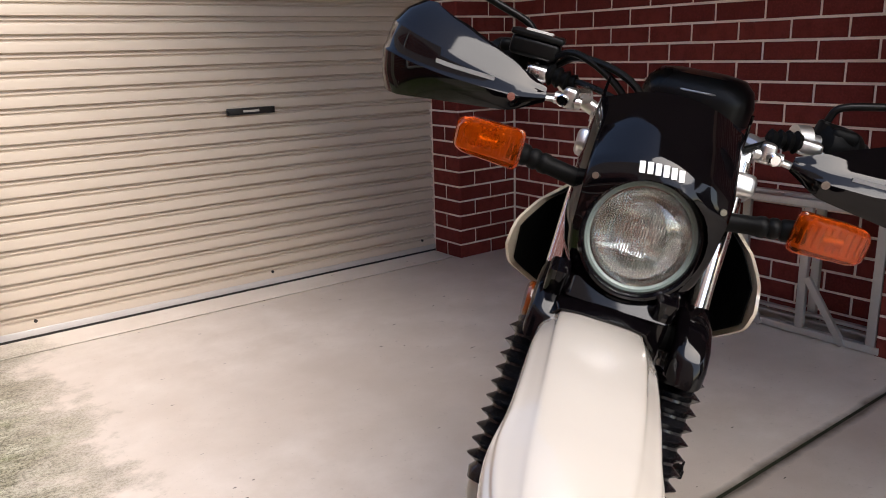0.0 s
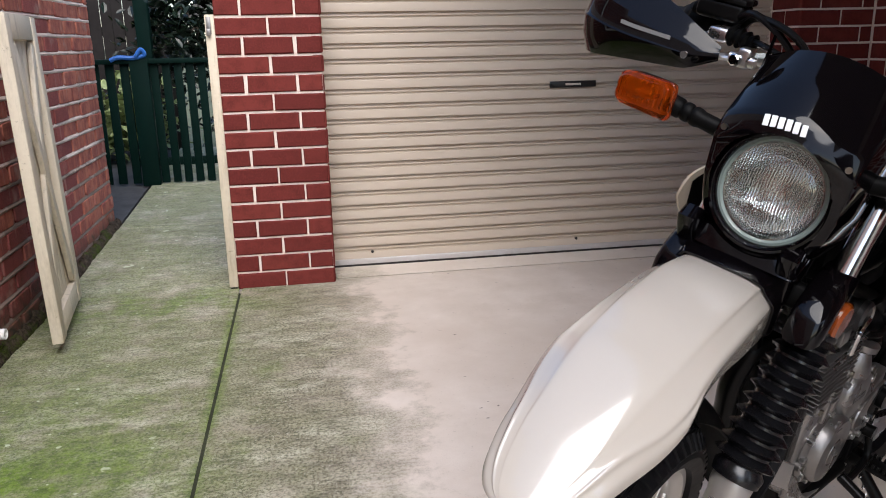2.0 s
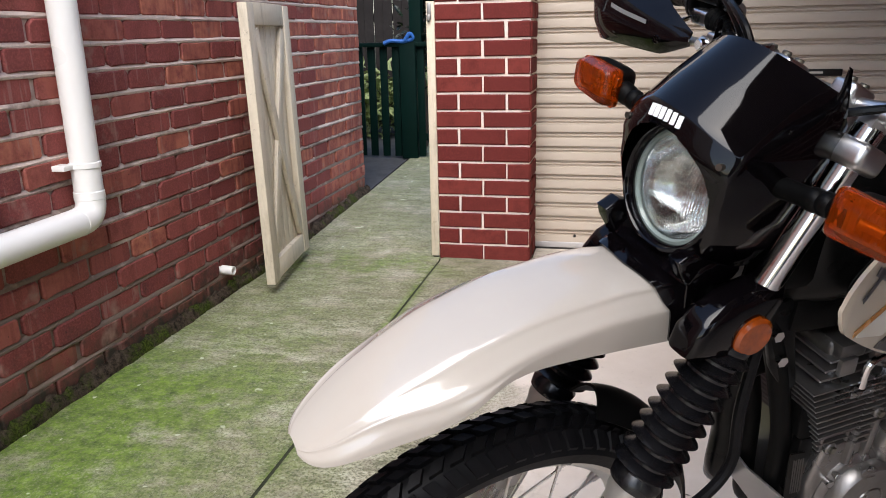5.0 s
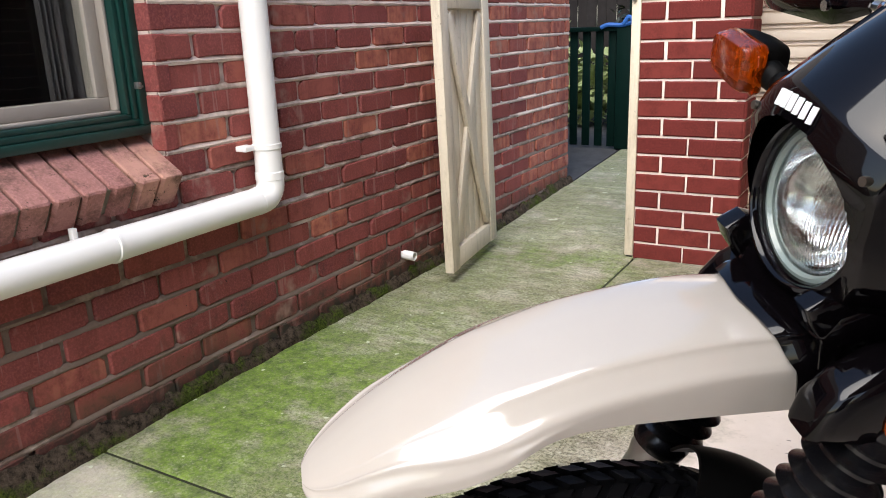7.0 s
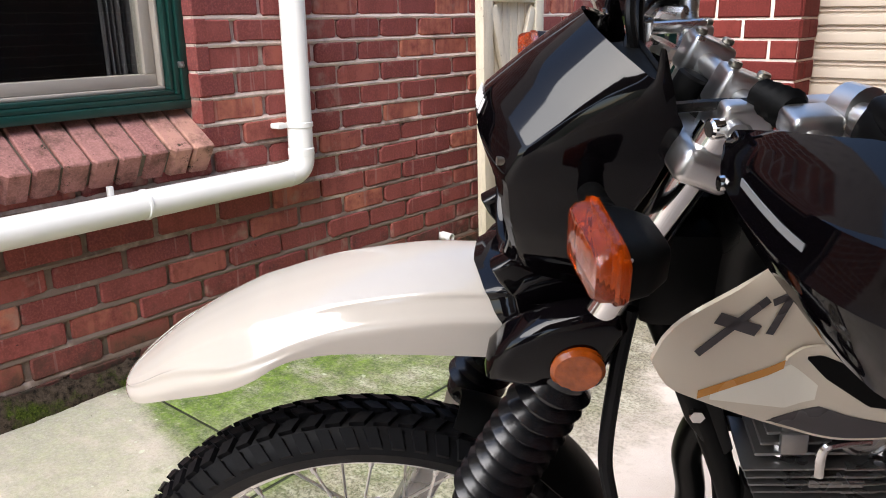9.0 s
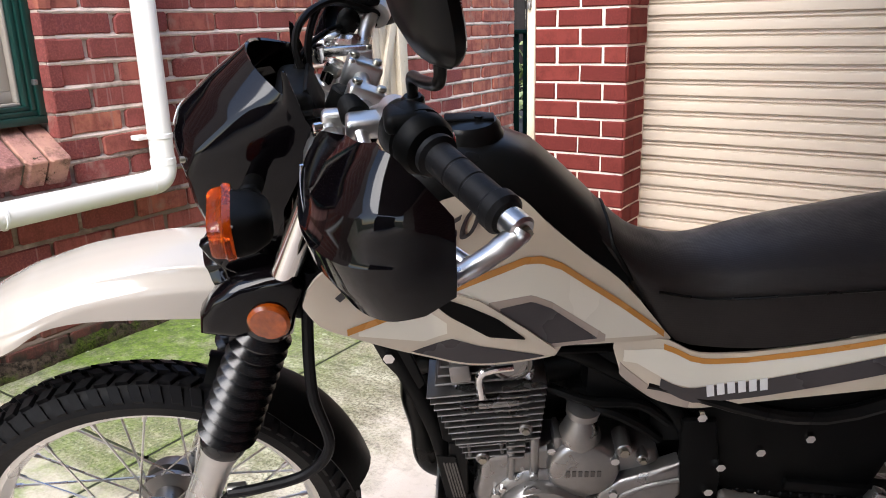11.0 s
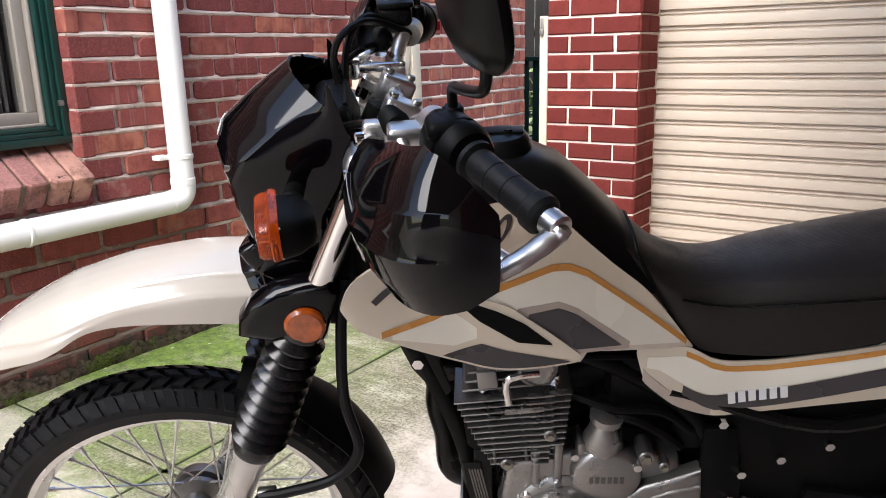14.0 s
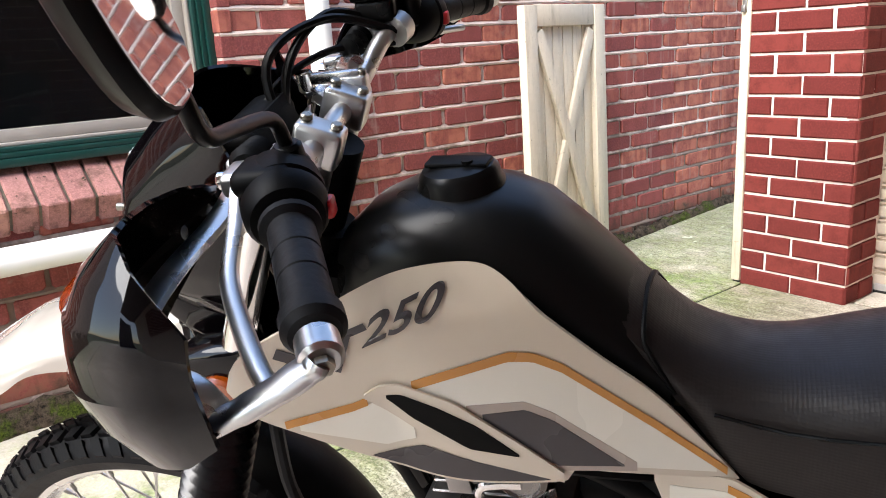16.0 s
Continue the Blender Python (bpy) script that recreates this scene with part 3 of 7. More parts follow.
# ---- things by the walls ----
def roller_door():
    door = tagged(new("door_1"), label="cream ribbed steel roller door, closed", category="garage door", kind="structure")
    prof, z = [], 0.035
    while z < 2.3:
        prof += [(0.0, z), (-0.001, z + 0.012), (-0.001, z + 0.030), (0.0, z + 0.0415), (0.011, z + 0.0440), (0.011, z + 0.0500), (0.0015, z + 0.0545), (0.0015, z + 0.0600), (0.017, z + 0.0615), (0.018, z + 0.0700), (0.012, z + 0.0740)]
        z += 0.0748
    xs = [1.88, 2.6, 3.3, 4.0, 4.38]
    part("curtain", sheet([[(x, DY + dy, zz) for dy, zz in prof] for x in xs], 0.002), DOOR, door, smooth=0)
    part("bottom_rail", box((3.13, DY + 0.008, 0.022), (2.44, 0.03, 0.036), 0.004), ALU_GREY, door, "grey aluminium bottom rail")
    # seal made thicker so its black also draws the shadow under the door
    part("rubber_seal", box((3.13, DY + 0.004, 0.004), (2.44, 0.024, 0.014)), BLACK_LABEL, door, "black rubber seal, thickened to draw the shadow line under the door")
    plate = part("label_plate", box((3.222, DY - 0.004, 0.925), (0.257, 0.006, 0.033), 0.002), BLACK_LABEL, door, "black strip label")
    part("ink_bar", box((3.222, DY - 0.0085, 0.925), (0.085, 0.002, 0.010)), PALE_INK, plate)
    for x in (2.12, 3.265, 4.25):
        part("bolt", cyl((x, DY - 0.004, 0.075), (x, DY + 0.004, 0.075), 0.008, n=10), BLACK_LABEL, door)


roller_door()


def gate():
    a, b = V((0.810, 4.520)), V((0.716, 5.152))
    along = (b - a)
    ang = math.atan2(along.y, along.x)
    m = Matrix.Translation((a.x, a.y, 0.05)) @ Matrix.Rotation(ang, 4, "Z") @ Matrix.Rotation(radians(-1.2), 4, "X")
    g = thing("gate", "cream painted timber gate with crossed braces, standing open against the house", "gate", m)
    L, H, T = along.length, 1.235, 0.042
    # its x runs from the free end to the hinges, its -y looks to the drive
    for x in (0.045, L - 0.045):
        part("stile", box((x, 0, H / 2), (0.09, T, H), 0.004), CREAM_WOOD, g)
    for z in (0.05, H - 0.045):
        part("rail", box((L / 2, 0.001, z), (L - 0.182, T - 0.006, 0.095), 0.004), CREAM_WOOD, g)
    n = 6
    w = (L - 0.16) / n
    for i in range(n):
        part("board", box((0.08 + w * (i + 0.5), 0.014, H / 2), (w - 0.006, 0.012, H - 0.14), 0.003), CREAM_WOOD, g)
    x0, x1, z0, z1 = 0.1, L - 0.1, 0.11, H - 0.1
    for s, y in ((1, -0.004), (-1, -0.008)):
        d = V((x1 - x0, 0, (z1 - z0) * s))
        geo = box((0, 0, 0), (d.length - 0.03, 0.02, 0.062), 0.003)
        mm = Matrix.Translation(((x0 + x1) / 2, y, (z0 + z1) / 2)) @ Matrix.Rotation(-math.atan2(d.z, d.x), 4, "Y")
        part("brace", moved(geo, mm), CREAM_WOOD, g)


GREY_STEEL = plain("dull_steel", (0.35, 0.34, 0.33), 0.4, 0.9, 60, 0.2, 0.05)
gate()
post = thing("gate_post", "cream painted timber post fixed to the brick pillar", "post")
part("timber", box((1.414, PY + 0.03, 0.652), (0.042, 0.09, 1.28), 0.004), CREAM_WOOD, post)
part("foot", box((1.414, PY + 0.03, 0.006), (0.03, 0.07, 0.012)), BLACK_LABEL, post)
part("latch", join(box((1.41, PY - 0.019, 1.245), (0.02, 0.006, 0.075), 0.002), box((1.408, PY - 0.026, 1.215), (0.018, 0.01, 0.03), 0.003)), GREY_STEEL, post, "small steel latch")


def drainpipe():
    p = thing("drainpipe", "white plastic downpipe that bends along the brick wall", "drainpipe")
    cx, cy, r = WX + 0.062, 3.612, 0.046
    part("downpipe", cyl((cx, cy, 0.64), (cx, cy, 2.55), r, n=32), WHITE_PVC, p)
    bend = [(cx, cy, 0.66)] + [(cx, cy - 0.052 + 0.052 * math.cos(a), 0.632 - 0.052 * math.sin(a)) for a in np.linspace(0, math.pi / 2, 9)] + [(cx, cy - 0.075, 0.578)]
    part("elbow", tube(bend, r + 0.0015, 28, 1), WHITE_PVC, p)
    part("lower_pipe", cyl((cx, cy - 0.06, 0.578), (cx, 0.6, 0.557), 0.046, n=32), WHITE_PVC, p)
    for z, h in ((0.640, 0.03),):
        part("collar", lathe([(r, 0), (r + 0.003, 0.003), (r + 0.003, h - 0.003), (r, h)], (cx, cy, z), (0, 0, 1), 32), WHITE_PVC, p)
    part("collar", lathe([(0.046, 0), (0.0495, 0.003), (0.0495, 0.012), (0.046, 0.015)], (cx, 2.96, 0.5735), (0, 1, 0), 32), WHITE_PVC, p)
    for z in (0.745, 1.9):
        part("clip", join(lathe([(r, 0), (r + 0.004, 0.002), (r + 0.004, 0.018), (r, 0.02)], (cx, cy, z), (0, 0, 1), 32), box((WX + 0.03, cy - r - 0.022, z + 0.01), (0.05, 0.05, 0.018), 0.003)), WHITE_PVC, p)
    for y in (2.87, 1.6):
        part("bracket", box((WX + 0.045, y, 0.622), (0.02, 0.016, 0.05), 0.003), WHITE_PVC, p)


drainpipe()
stub = thing("drain_outlet", "short white plastic outlet pipe low in the wall", "pipe")
part("pipe", lathe([(0.019, 0), (0.021, 0), (0.021, 0.072), (0.017, 0.072), (0.017, 0.02)], (WX - 0.01, 4.505, 0.118), (1, 0, -0.05), 20), WHITE_PVC, stub)


def window():
    w = tagged(new("window_1"), label="dark green framed window with a taupe timber sash and grey curtain", category="window", kind="structure")
    x = WX - 0.082
    y0, y1, z0, z1 = WIN0, WIN1, WZ0, WZ1

    def ring(name, x, d, y0, y1, z0, z1, t, mat, label=""):
        part(name, join(box((x, (y0 + y1) / 2, z0 + t / 2), (d, y1 - y0, t), 0.004), box((x, (y0 + y1) / 2, z1 - t / 2), (d, y1 - y0, t), 0.004),
                        box((x, y0 + t / 2, (z0 + z1) / 2), (d, t, z1 - z0 - 2 * t), 0.004), box((x, y1 - t / 2, (z0 + z1) / 2), (d, t, z1 - z0 - 2 * t), 0.004)), mat, w, label)
    ring("window_frame", x, 0.07, y0, y1, z0, z1, 0.028, GREEN_PAINT, "dark green painted outer frame")
    ring("frame_step", x - 0.009, 0.066, y0 + 0.028, y1 - 0.028, z0 + 0.028, z1 - 0.028, 0.019, GREEN_PAINT)
    ring("frame_bead", x - 0.015, 0.06, y0 + 0.047, y1 - 0.047, z0 + 0.047, z1 - 0.047, 0.016, GREEN_PAINT)
    ring("sash", x - 0.037, 0.05, y0 + 0.063, y1 - 0.063, z0 + 0.063, z1 - 0.063, 0.012, TAUPE_WOOD, "taupe timber sash")
    ring("inner_sash", x - 0.066, 0.052, y0 + 0.075, y1 - 0.075, z0 + 0.075, z1 - 0.075, 0.040, TAUPE_WOOD)
    pane = part("pane", box((x - 0.055, (y0 + y1) / 2, (z0 + z1) / 2), (0.004, y1 - y0 - 0.22, z1 - z0 - 0.22)), PANE, w, "clear window pane")
    pane.visible_shadow = False
    part("catch", join(box((x + 0.03, y1 - 0.025, 0.987), (0.02, 0.016, 0.02), 0.003), cyl((x + 0.03, y1 - 0.02, 0.987), (x + 0.055, y1 - 0.03, 0.985), 0.004, n=8)), GREY_STEEL, w)
    grid = []
    for i, y in enumerate(np.linspace(y1 - 0.195, y1 - 0.06, 40)):
        grid.append([(x - 0.14 + 0.014 * math.sin(i * 1.15) + 0.006 * math.sin(i * 0.47), y, z) for z in (z0 + 0.03, 1.4, z1)])
    # near-black walls put the darkness of the unlit room into the colour
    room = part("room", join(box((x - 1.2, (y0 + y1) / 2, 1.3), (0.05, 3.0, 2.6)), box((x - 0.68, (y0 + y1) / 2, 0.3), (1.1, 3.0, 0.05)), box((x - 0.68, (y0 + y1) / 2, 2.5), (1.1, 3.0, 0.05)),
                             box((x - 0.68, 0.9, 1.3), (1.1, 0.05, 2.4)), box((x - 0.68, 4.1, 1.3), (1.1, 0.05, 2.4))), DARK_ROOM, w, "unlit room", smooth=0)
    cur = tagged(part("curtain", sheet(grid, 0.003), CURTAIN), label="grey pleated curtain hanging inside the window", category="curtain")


window()


SILL_JOINT = plain("dark_sill_mortar", (0.17, 0.14, 0.10), 0.95, 0, 40, 0.6, 0.6, 0, 0.006)


def sill():
    s = tagged(new("window_sill"), label="sloping sill of red bricks on edge under the window", category="window sill", kind="structure")
    pitch, tilt = 0.0853, radians(33)
    bm_mesh = []
    for k in range(6):
        me = worn_brick_mesh("sill_brick", pitch - 0.010, 0.25, 0.105, 0.004, 40 + k)
        me.materials.append(BRICK_SILL)
        bm_mesh.append(me)
    r = random.Random(3)
    n = 17
    for i in range(n):
        y = 3.243 - pitch * (i + 0.5)
        ob = new("brick", bm_mesh[r.randrange(6)])
        # long side runs from the frame out and down
        m = Matrix.Translation((WX - 0.030 + r.uniform(-0.004, 0.003), y, 0.797 + r.uniform(-0.002, 0.002))) @ Matrix.Rotation(tilt, 4, "Y") @ Matrix(((0, 0, 1, 0), (1, 0, 0, 0), (0, -1, 0, 0), (0, 0, 0, 1)))
        ob.parent, ob.matrix_basis = s, m
    part("mortar_bed", moved(box((0, 0, 0), (0.178, pitch * n - 0.02, 0.085)), Matrix.Translation((WX - 0.042, 3.243 - pitch * n / 2, 0.738)) @ Matrix.Rotation(tilt, 4, "Y")), SILL_JOINT, s, smooth=0)


sill()


def fence():
    y = 7.68
    z0 = floor_z(1, y)
    f = thing("picket_fence", "dark green timber picket fence and gate behind the side path", "fence")
    part("top_rail", box((0.35, y - 0.01, 1.055), (2.6, 0.07, 0.035), 0.004), GREEN_TIMBER, f)
    part("rail", box((0.85, y + 0.02, z0 + 0.17), (0.6, 0.03, 0.06), 0.003), GREEN_TIMBER, f)
    part("post", box((0.63, y - 0.01, z0 + 0.47), (0.13, 0.08, 0.95), 0.005), GREEN_TIMBER, f)
    for x in [0.73, 0.815, 0.90, 0.985, 1.07, 1.155]:
        part("picket", box((x, y, z0 + 0.475), (0.058, 0.022, 0.93), 0.003), GREEN_TIMBER, f)
    for x in np.arange(0.52, -0.9, -0.105):
        part("picket", box((float(x), y, z0 + 0.475), (0.062, 0.022, 0.93), 0.003), GREEN_TIMBER, f)
    part("cord", tube([(0.44, y - 0.06, 1.065), (0.5, y - 0.055, 1.085), (0.6, y - 0.05, 1.08), (0.68, y - 0.05, 1.10), (0.66, y - 0.06, 1.14), (0.62, y - 0.06, 1.09)], 0.016, 8), BLUE_ROPE, f, "blue plastic cord tied round the rail")
    p = thing("tall_post", "tall dark green timber post", "post")
    part("timber", box((0.655, 7.86, 1.05), (0.1, 0.1, 2.1), 0.006), GREEN_TIMBER, p)
    b = thing("paling_fence", "weathered grey timber paling fence", "fence")
    for i in range(22):
        x = 0.58 - i * 0.1
        part("paling", box((x, 9.3 + 0.008 * (i % 2), 0.95 + 0.01 * (i % 3)), (0.097, 0.016, 2.0), 0.003), GREY_TIMBER, b)
    part("rail", box((-0.5, 9.34, 1.3), (2.3, 0.05, 0.08)), GREY_TIMBER, b)


fence()


def shrub(name, c, size, n, mat, label, seed, leaf=0.09):
    r = random.Random(seed)
    s = thing(name, label, "shrub", Matrix.Translation((c[0], c[1], 0.1)))
    h = c[2] - 0.1
    limbs = [tube([(0, 0, 0), (0.02, 0.02, h * 0.5), (-0.02, 0, h + size[2] * 0.3)], [0.035, 0.028, 0.018, 0.01], 8)]
    ends = []
    for i in range(10):
        e = (r.uniform(-1, 1) * size[0] * 0.8, r.uniform(-1, 1) * size[1] * 0.8, h + r.uniform(-0.9, 0.9) * size[2])
        ends.append(e)
        limbs.append(tube([(0, 0, h * r.uniform(0.3, 0.9)), (e[0] * 0.5, e[1] * 0.5, (h + e[2]) / 2), e], [0.014, 0.01, 0.005], 6))
    part("trunk", join(*limbs), BARK, s)
    vs, fs = [], []
    for i in range(n):
        if i % 3:
            e = ends[r.randrange(len(ends))]
            q = V((e[0] + r.gauss(0, 0.11), e[1] + r.gauss(0, 0.11), e[2] + r.gauss(0, 0.13)))
        else:
            q = V((r.gauss(0, 0.5) * size[0], r.gauss(0, 0.5) * size[1], h + r.gauss(0, 0.5) * size[2]))
        L = leaf * r.uniform(0.7, 1.2)
        m = Matrix.Translation(q) @ Euler((r.uniform(-1.0, 1.0), r.uniform(-1.2, 0.6), r.uniform(0, 6.3))).to_matrix().to_4x4()
        k = len(vs)
        for x, y, z in ((0, 0, 0), (L * 0.3, L * 0.22, L * 0.05), (L * 0.7, L * 0.2, L * 0.02), (L, 0, -L * 0.12), (L * 0.7, -L * 0.2, L * 0.02), (L * 0.3, -L * 0.22, L * 0.05), (L * 0.5, 0, -L * 0.03)):
            vs.append(tuple(m @ V((x, y, z))))
        fs += [(k, k + 1, k + 6), (k + 1, k + 2, k + 6), (k + 2, k + 3, k + 6), (k + 3, k + 4, k + 6), (k + 4, k + 5, k + 6), (k + 5, k, k + 6)]
    part("crown", (vs, fs), mat, s, smooth=0)


# real shrub, its crown enlarged down and up to make shade behind the fence
shrub("shrub", (1.12, 8.35, 1.45), (0.50, 0.34, 1.05), 4200, LEAF, "dense shrub with glossy dark leaves, enlarged to darken behind the fence", 2)
shrub("shrub", (0.62, 8.15, 1.02), (0.12, 0.15, 0.15), 160, LEAF, "low shrub with glossy dark leaves behind the fence", 9, 0.08)
# added shrub: fills the picket gaps with the brightness of a lit lawn
shrub("garden_shrub", (0.05, 8.75, 0.5), (0.55, 0.25, 0.3), 1100, LEAF_PALE, "pale green shrub added for the bright garden beyond the fence", 4, 0.12)


def trestle(m):
    t = thing("trestle", "grey aluminium trestle frame standing against the brick wall", "trestle", m)
    for x in (0.0, 0.1):
        for y in (0.0, 0.29, 0.62, 0.92):
            part("leg", box((x, y, 0.29), (0.025, 0.035, 0.52), 0.003), TRESTLE_MAT, t)
        part("bottom_rail", box((x, 0.46, 0.02), (0.03, 0.99, 0.03), 0.003), TRESTLE_MAT, t)
        part("top_rail", box((x, 0.46, 0.56), (0.035, 1.02, 0.03), 0.003), TRESTLE_MAT, t)
    for a, b in ((0.12, 0.29), (0.50, 0.62)):
        geo = moved(box((0, 0, 0), (0.02, 0.3, 0.028), 0.002), Matrix.Translation((-0.012, (a + b) / 2 - 0.02, 0.13)) @ Matrix.Rotation(radians(56), 4, "X"))
        part("brace", geo, TRESTLE_MAT, t)
    for z in (0.05, 0.075):
        part("slat", box((0.06, 0.46, z), (0.03, 0.95, 0.012), 0.002), TRESTLE_MAT, t)
    for y in (0.0, 0.46, 0.92):
        part("spacer", box((0.05, y, 0.56), (0.08, 0.025, 0.02), 0.002), TRESTLE_MAT, t)


trestle(Matrix.Translation((4.625, 3.04, 0.0)))

# ---- motorcycle ----
# its own frame: x ahead, y to its left, z up; the rear wheel stands at the origin
LEAN, HEAD, STEER = 12.2, 180 + 31.79, 9.47
BIKE = Matrix.Translation((3.2613, 3.2184, -0.006)) @ Matrix.Rotation(radians(HEAD), 4, "Z") @ Matrix.Rotation(radians(-LEAN), 4, "X")
bike = thing("motorcycle", "black and beige trail motorcycle leaning on its side stand", "motorcycle", BIKE)
RAKE = radians(26.5)
HEAD_AT, HEAD_AX = V((1.465, 0, 0)), V((-math.sin(RAKE), 0, math.cos(RAKE)))
ST = Matrix.Translation(HEAD_AT) @ Matrix.Rotation(radians(STEER), 4, HEAD_AX) @ Matrix.Translation(-HEAD_AT)

SU = ST @ Matrix.Translation((0, -0.012, 0))
BLACK_GLOSS = plain("glossy_black_plastic", (0.002, 0.0015, 0.002), 0.05, 0, 40, 0.2, 0.003, 0.0, 0.002, 0.02, 0.28)
BLACK_SATIN = plain("satin_black_paint", (0.004, 0.004, 0.004), 0.3, 0, 60, 0.2, 0.02, 0, 0.002, 0.06, 0.16)
BLACK_MATT = plain("matt_black_plastic", (0.003, 0.003, 0.003), 0.5, 0, 90, 0.25, 0.12, 0, 0.002, 0.1, 0.09)
RUBBER = plain("tyre_rubber", (0.005, 0.005, 0.006), 0.5, 0, 70, 0.3, 0.25, 0, 0.002, 0.1, 0.14)
GRIP_RUBBER = plain("grip_rubber", (0.006, 0.006, 0.007), 0.6, 0, 120, 0.25, 0.3, 0, 0.002, 0.1, 0.25)
VINYL = plain("seat_vinyl", (0.012, 0.0095, 0.009), 0.46, 0, 300, 0.25, 0.0, 0, 0.002, 0.08, 0.3)
dots = node(VINYL.node_tree, "ShaderNodeTexVoronoi", Scale=250.0, Randomness=0.0)
VINYL.node_tree.links.new(VINYL.node_tree.nodes.new("ShaderNodeTexCoord").outputs["Object"], dots.inputs["Vector"])
bumped(VINYL.node_tree, [n for n in VINYL.node_tree.nodes if n.type == "BSDF_PRINCIPLED"][0], dots.outputs["Distance"], 0.16, 0.002)
BEIGE = plain("beige_plastic", (0.60, 0.52, 0.41), 0.2, 0, 30, 0.03, 0.003, 0.8, 0.001, 0.06)
FENDER_WHITE = plain("warm_white_plastic", (0.46, 0.42, 0.37), 0.16, 0, 30, 0.03, 0.003, 1.0, 0.001, 0.04)
CREAM_DECAL = plain("cream_decal", (0.74, 0.70, 0.60), 0.22, 0, 30, 0.03, 0.0, 0.3)
ORANGE_DECAL = plain("ochre_decal", (0.50, 0.22, 0.045), 0.25, 0, 30, 0.05, 0.0, 0.3)
GREY_DECAL = plain("dark_grey_decal", (0.045, 0.039, 0.041), 0.3, 0, 90, 0.15, 0.0, 0.2)
TAUPE_DECAL = plain("taupe_decal", (0.40, 0.33, 0.28), 0.25, 0, 30, 0.05, 0.0, 0.3)
WHITE_DECAL = plain("white_decal", (0.82, 0.82, 0.82), 0.3, 0, 30, 0.03, 0.0)
GREY_MARK = plain("grey_marking", (0.22, 0.22, 0.22), 0.4, 0, 60, 0.1, 0.0)
SILVER = plain("silver_paint", (0.44, 0.425, 0.41), 0.35, 0.75, 60, 0.1, 0.05)
CAST = plain("cast_aluminium", (0.26, 0.248, 0.24), 0.34, 0.85, 110, 0.15, 0.18)
CASE_DARK = plain("rough_castings", (0.13, 0.124, 0.12), 0.42, 0.8, 110, 0.2, 0.25)
BRUSHED = plain("brushed_alloy", (0.62, 0.61, 0.60), 0.33, 1.0, 90, 0.1, 0.06)
CHROME = plain("chrome", (0.75, 0.74, 0.73), 0.09, 1.0, 30, 0.04, 0.0, 0, 0.001, 0.05)
RIM_ALLOY = plain("rim_alloy", (0.66, 0.65, 0.62), 0.34, 0.7, 60, 0.08, 0.03)
STEEL = plain("brake_steel", (0.30, 0.28, 0.235), 0.33, 0.95, 120, 0.15, 0.1)
SWING = plain("grey_swingarm_paint", (0.19, 0.172, 0.155), 0.4, 0.4, 60, 0.1, 0.04)
RED = plain("red_plastic", (0.55, 0.015, 0.02), 0.35, 0, 40, 0.08, 0.02)
LABEL_WHITE = plain("sticker_white", (0.6, 0.58, 0.55), 0.4, 0, 60, 0.1, 0.0)


def amber_material():
    m, t, p = nodes_of("amber_lens")
    c = mixed(t, noise_of(t, 60, 3), (0.70, 0.05, 0.001), (0.92, 0.16, 0.006))
    t.links.new(c, p.inputs["Base Color"])
    p.inputs["Roughness"].default_value = 0.08
    p.inputs["Transmission Weight"].default_value = 0.88
    p.inputs["IOR"].default_value = 1.4
    w = node(t, "ShaderNodeTexWave", Scale=75.0, Distortion=0.2)
    t.links.new(t.nodes.new("ShaderNodeTexCoord").outputs["Object"], w.inputs["Vector"])
    bumped(t, p, w.outputs[1], 0.12, 0.0012)
    return m


AMBER = amber_material()
REFLECTOR = plain("amber_reflector", (0.27, 0.05, 0.004), 0.12, 0, 90, 0.75, 0.5, 0.6, 0.002)
GAITER = plain("gaiter_rubber", (0.004, 0.004, 0.005), 0.26, 0, 60, 0.2, 0.02, 0, 0.002, 0.06, 0.5)
LENS = glass_material("headlight_glass", (0.97, 0.99, 0.98))
MIRROR = plain("mirror_glass", (0.85, 0.85, 0.85), 0.02, 1.0, 20, 0.01, 0.0, 0, 0.001, 0.01)


def both(name, geo, mat, label="", m=None, parent=None, smooth=35):
    """The same part on the left and on the right."""
    p = bike if parent is None else parent
    return part(name, geo, mat, p, label, m, smooth), part(name, flip_y(geo), mat, p, label, m, smooth)


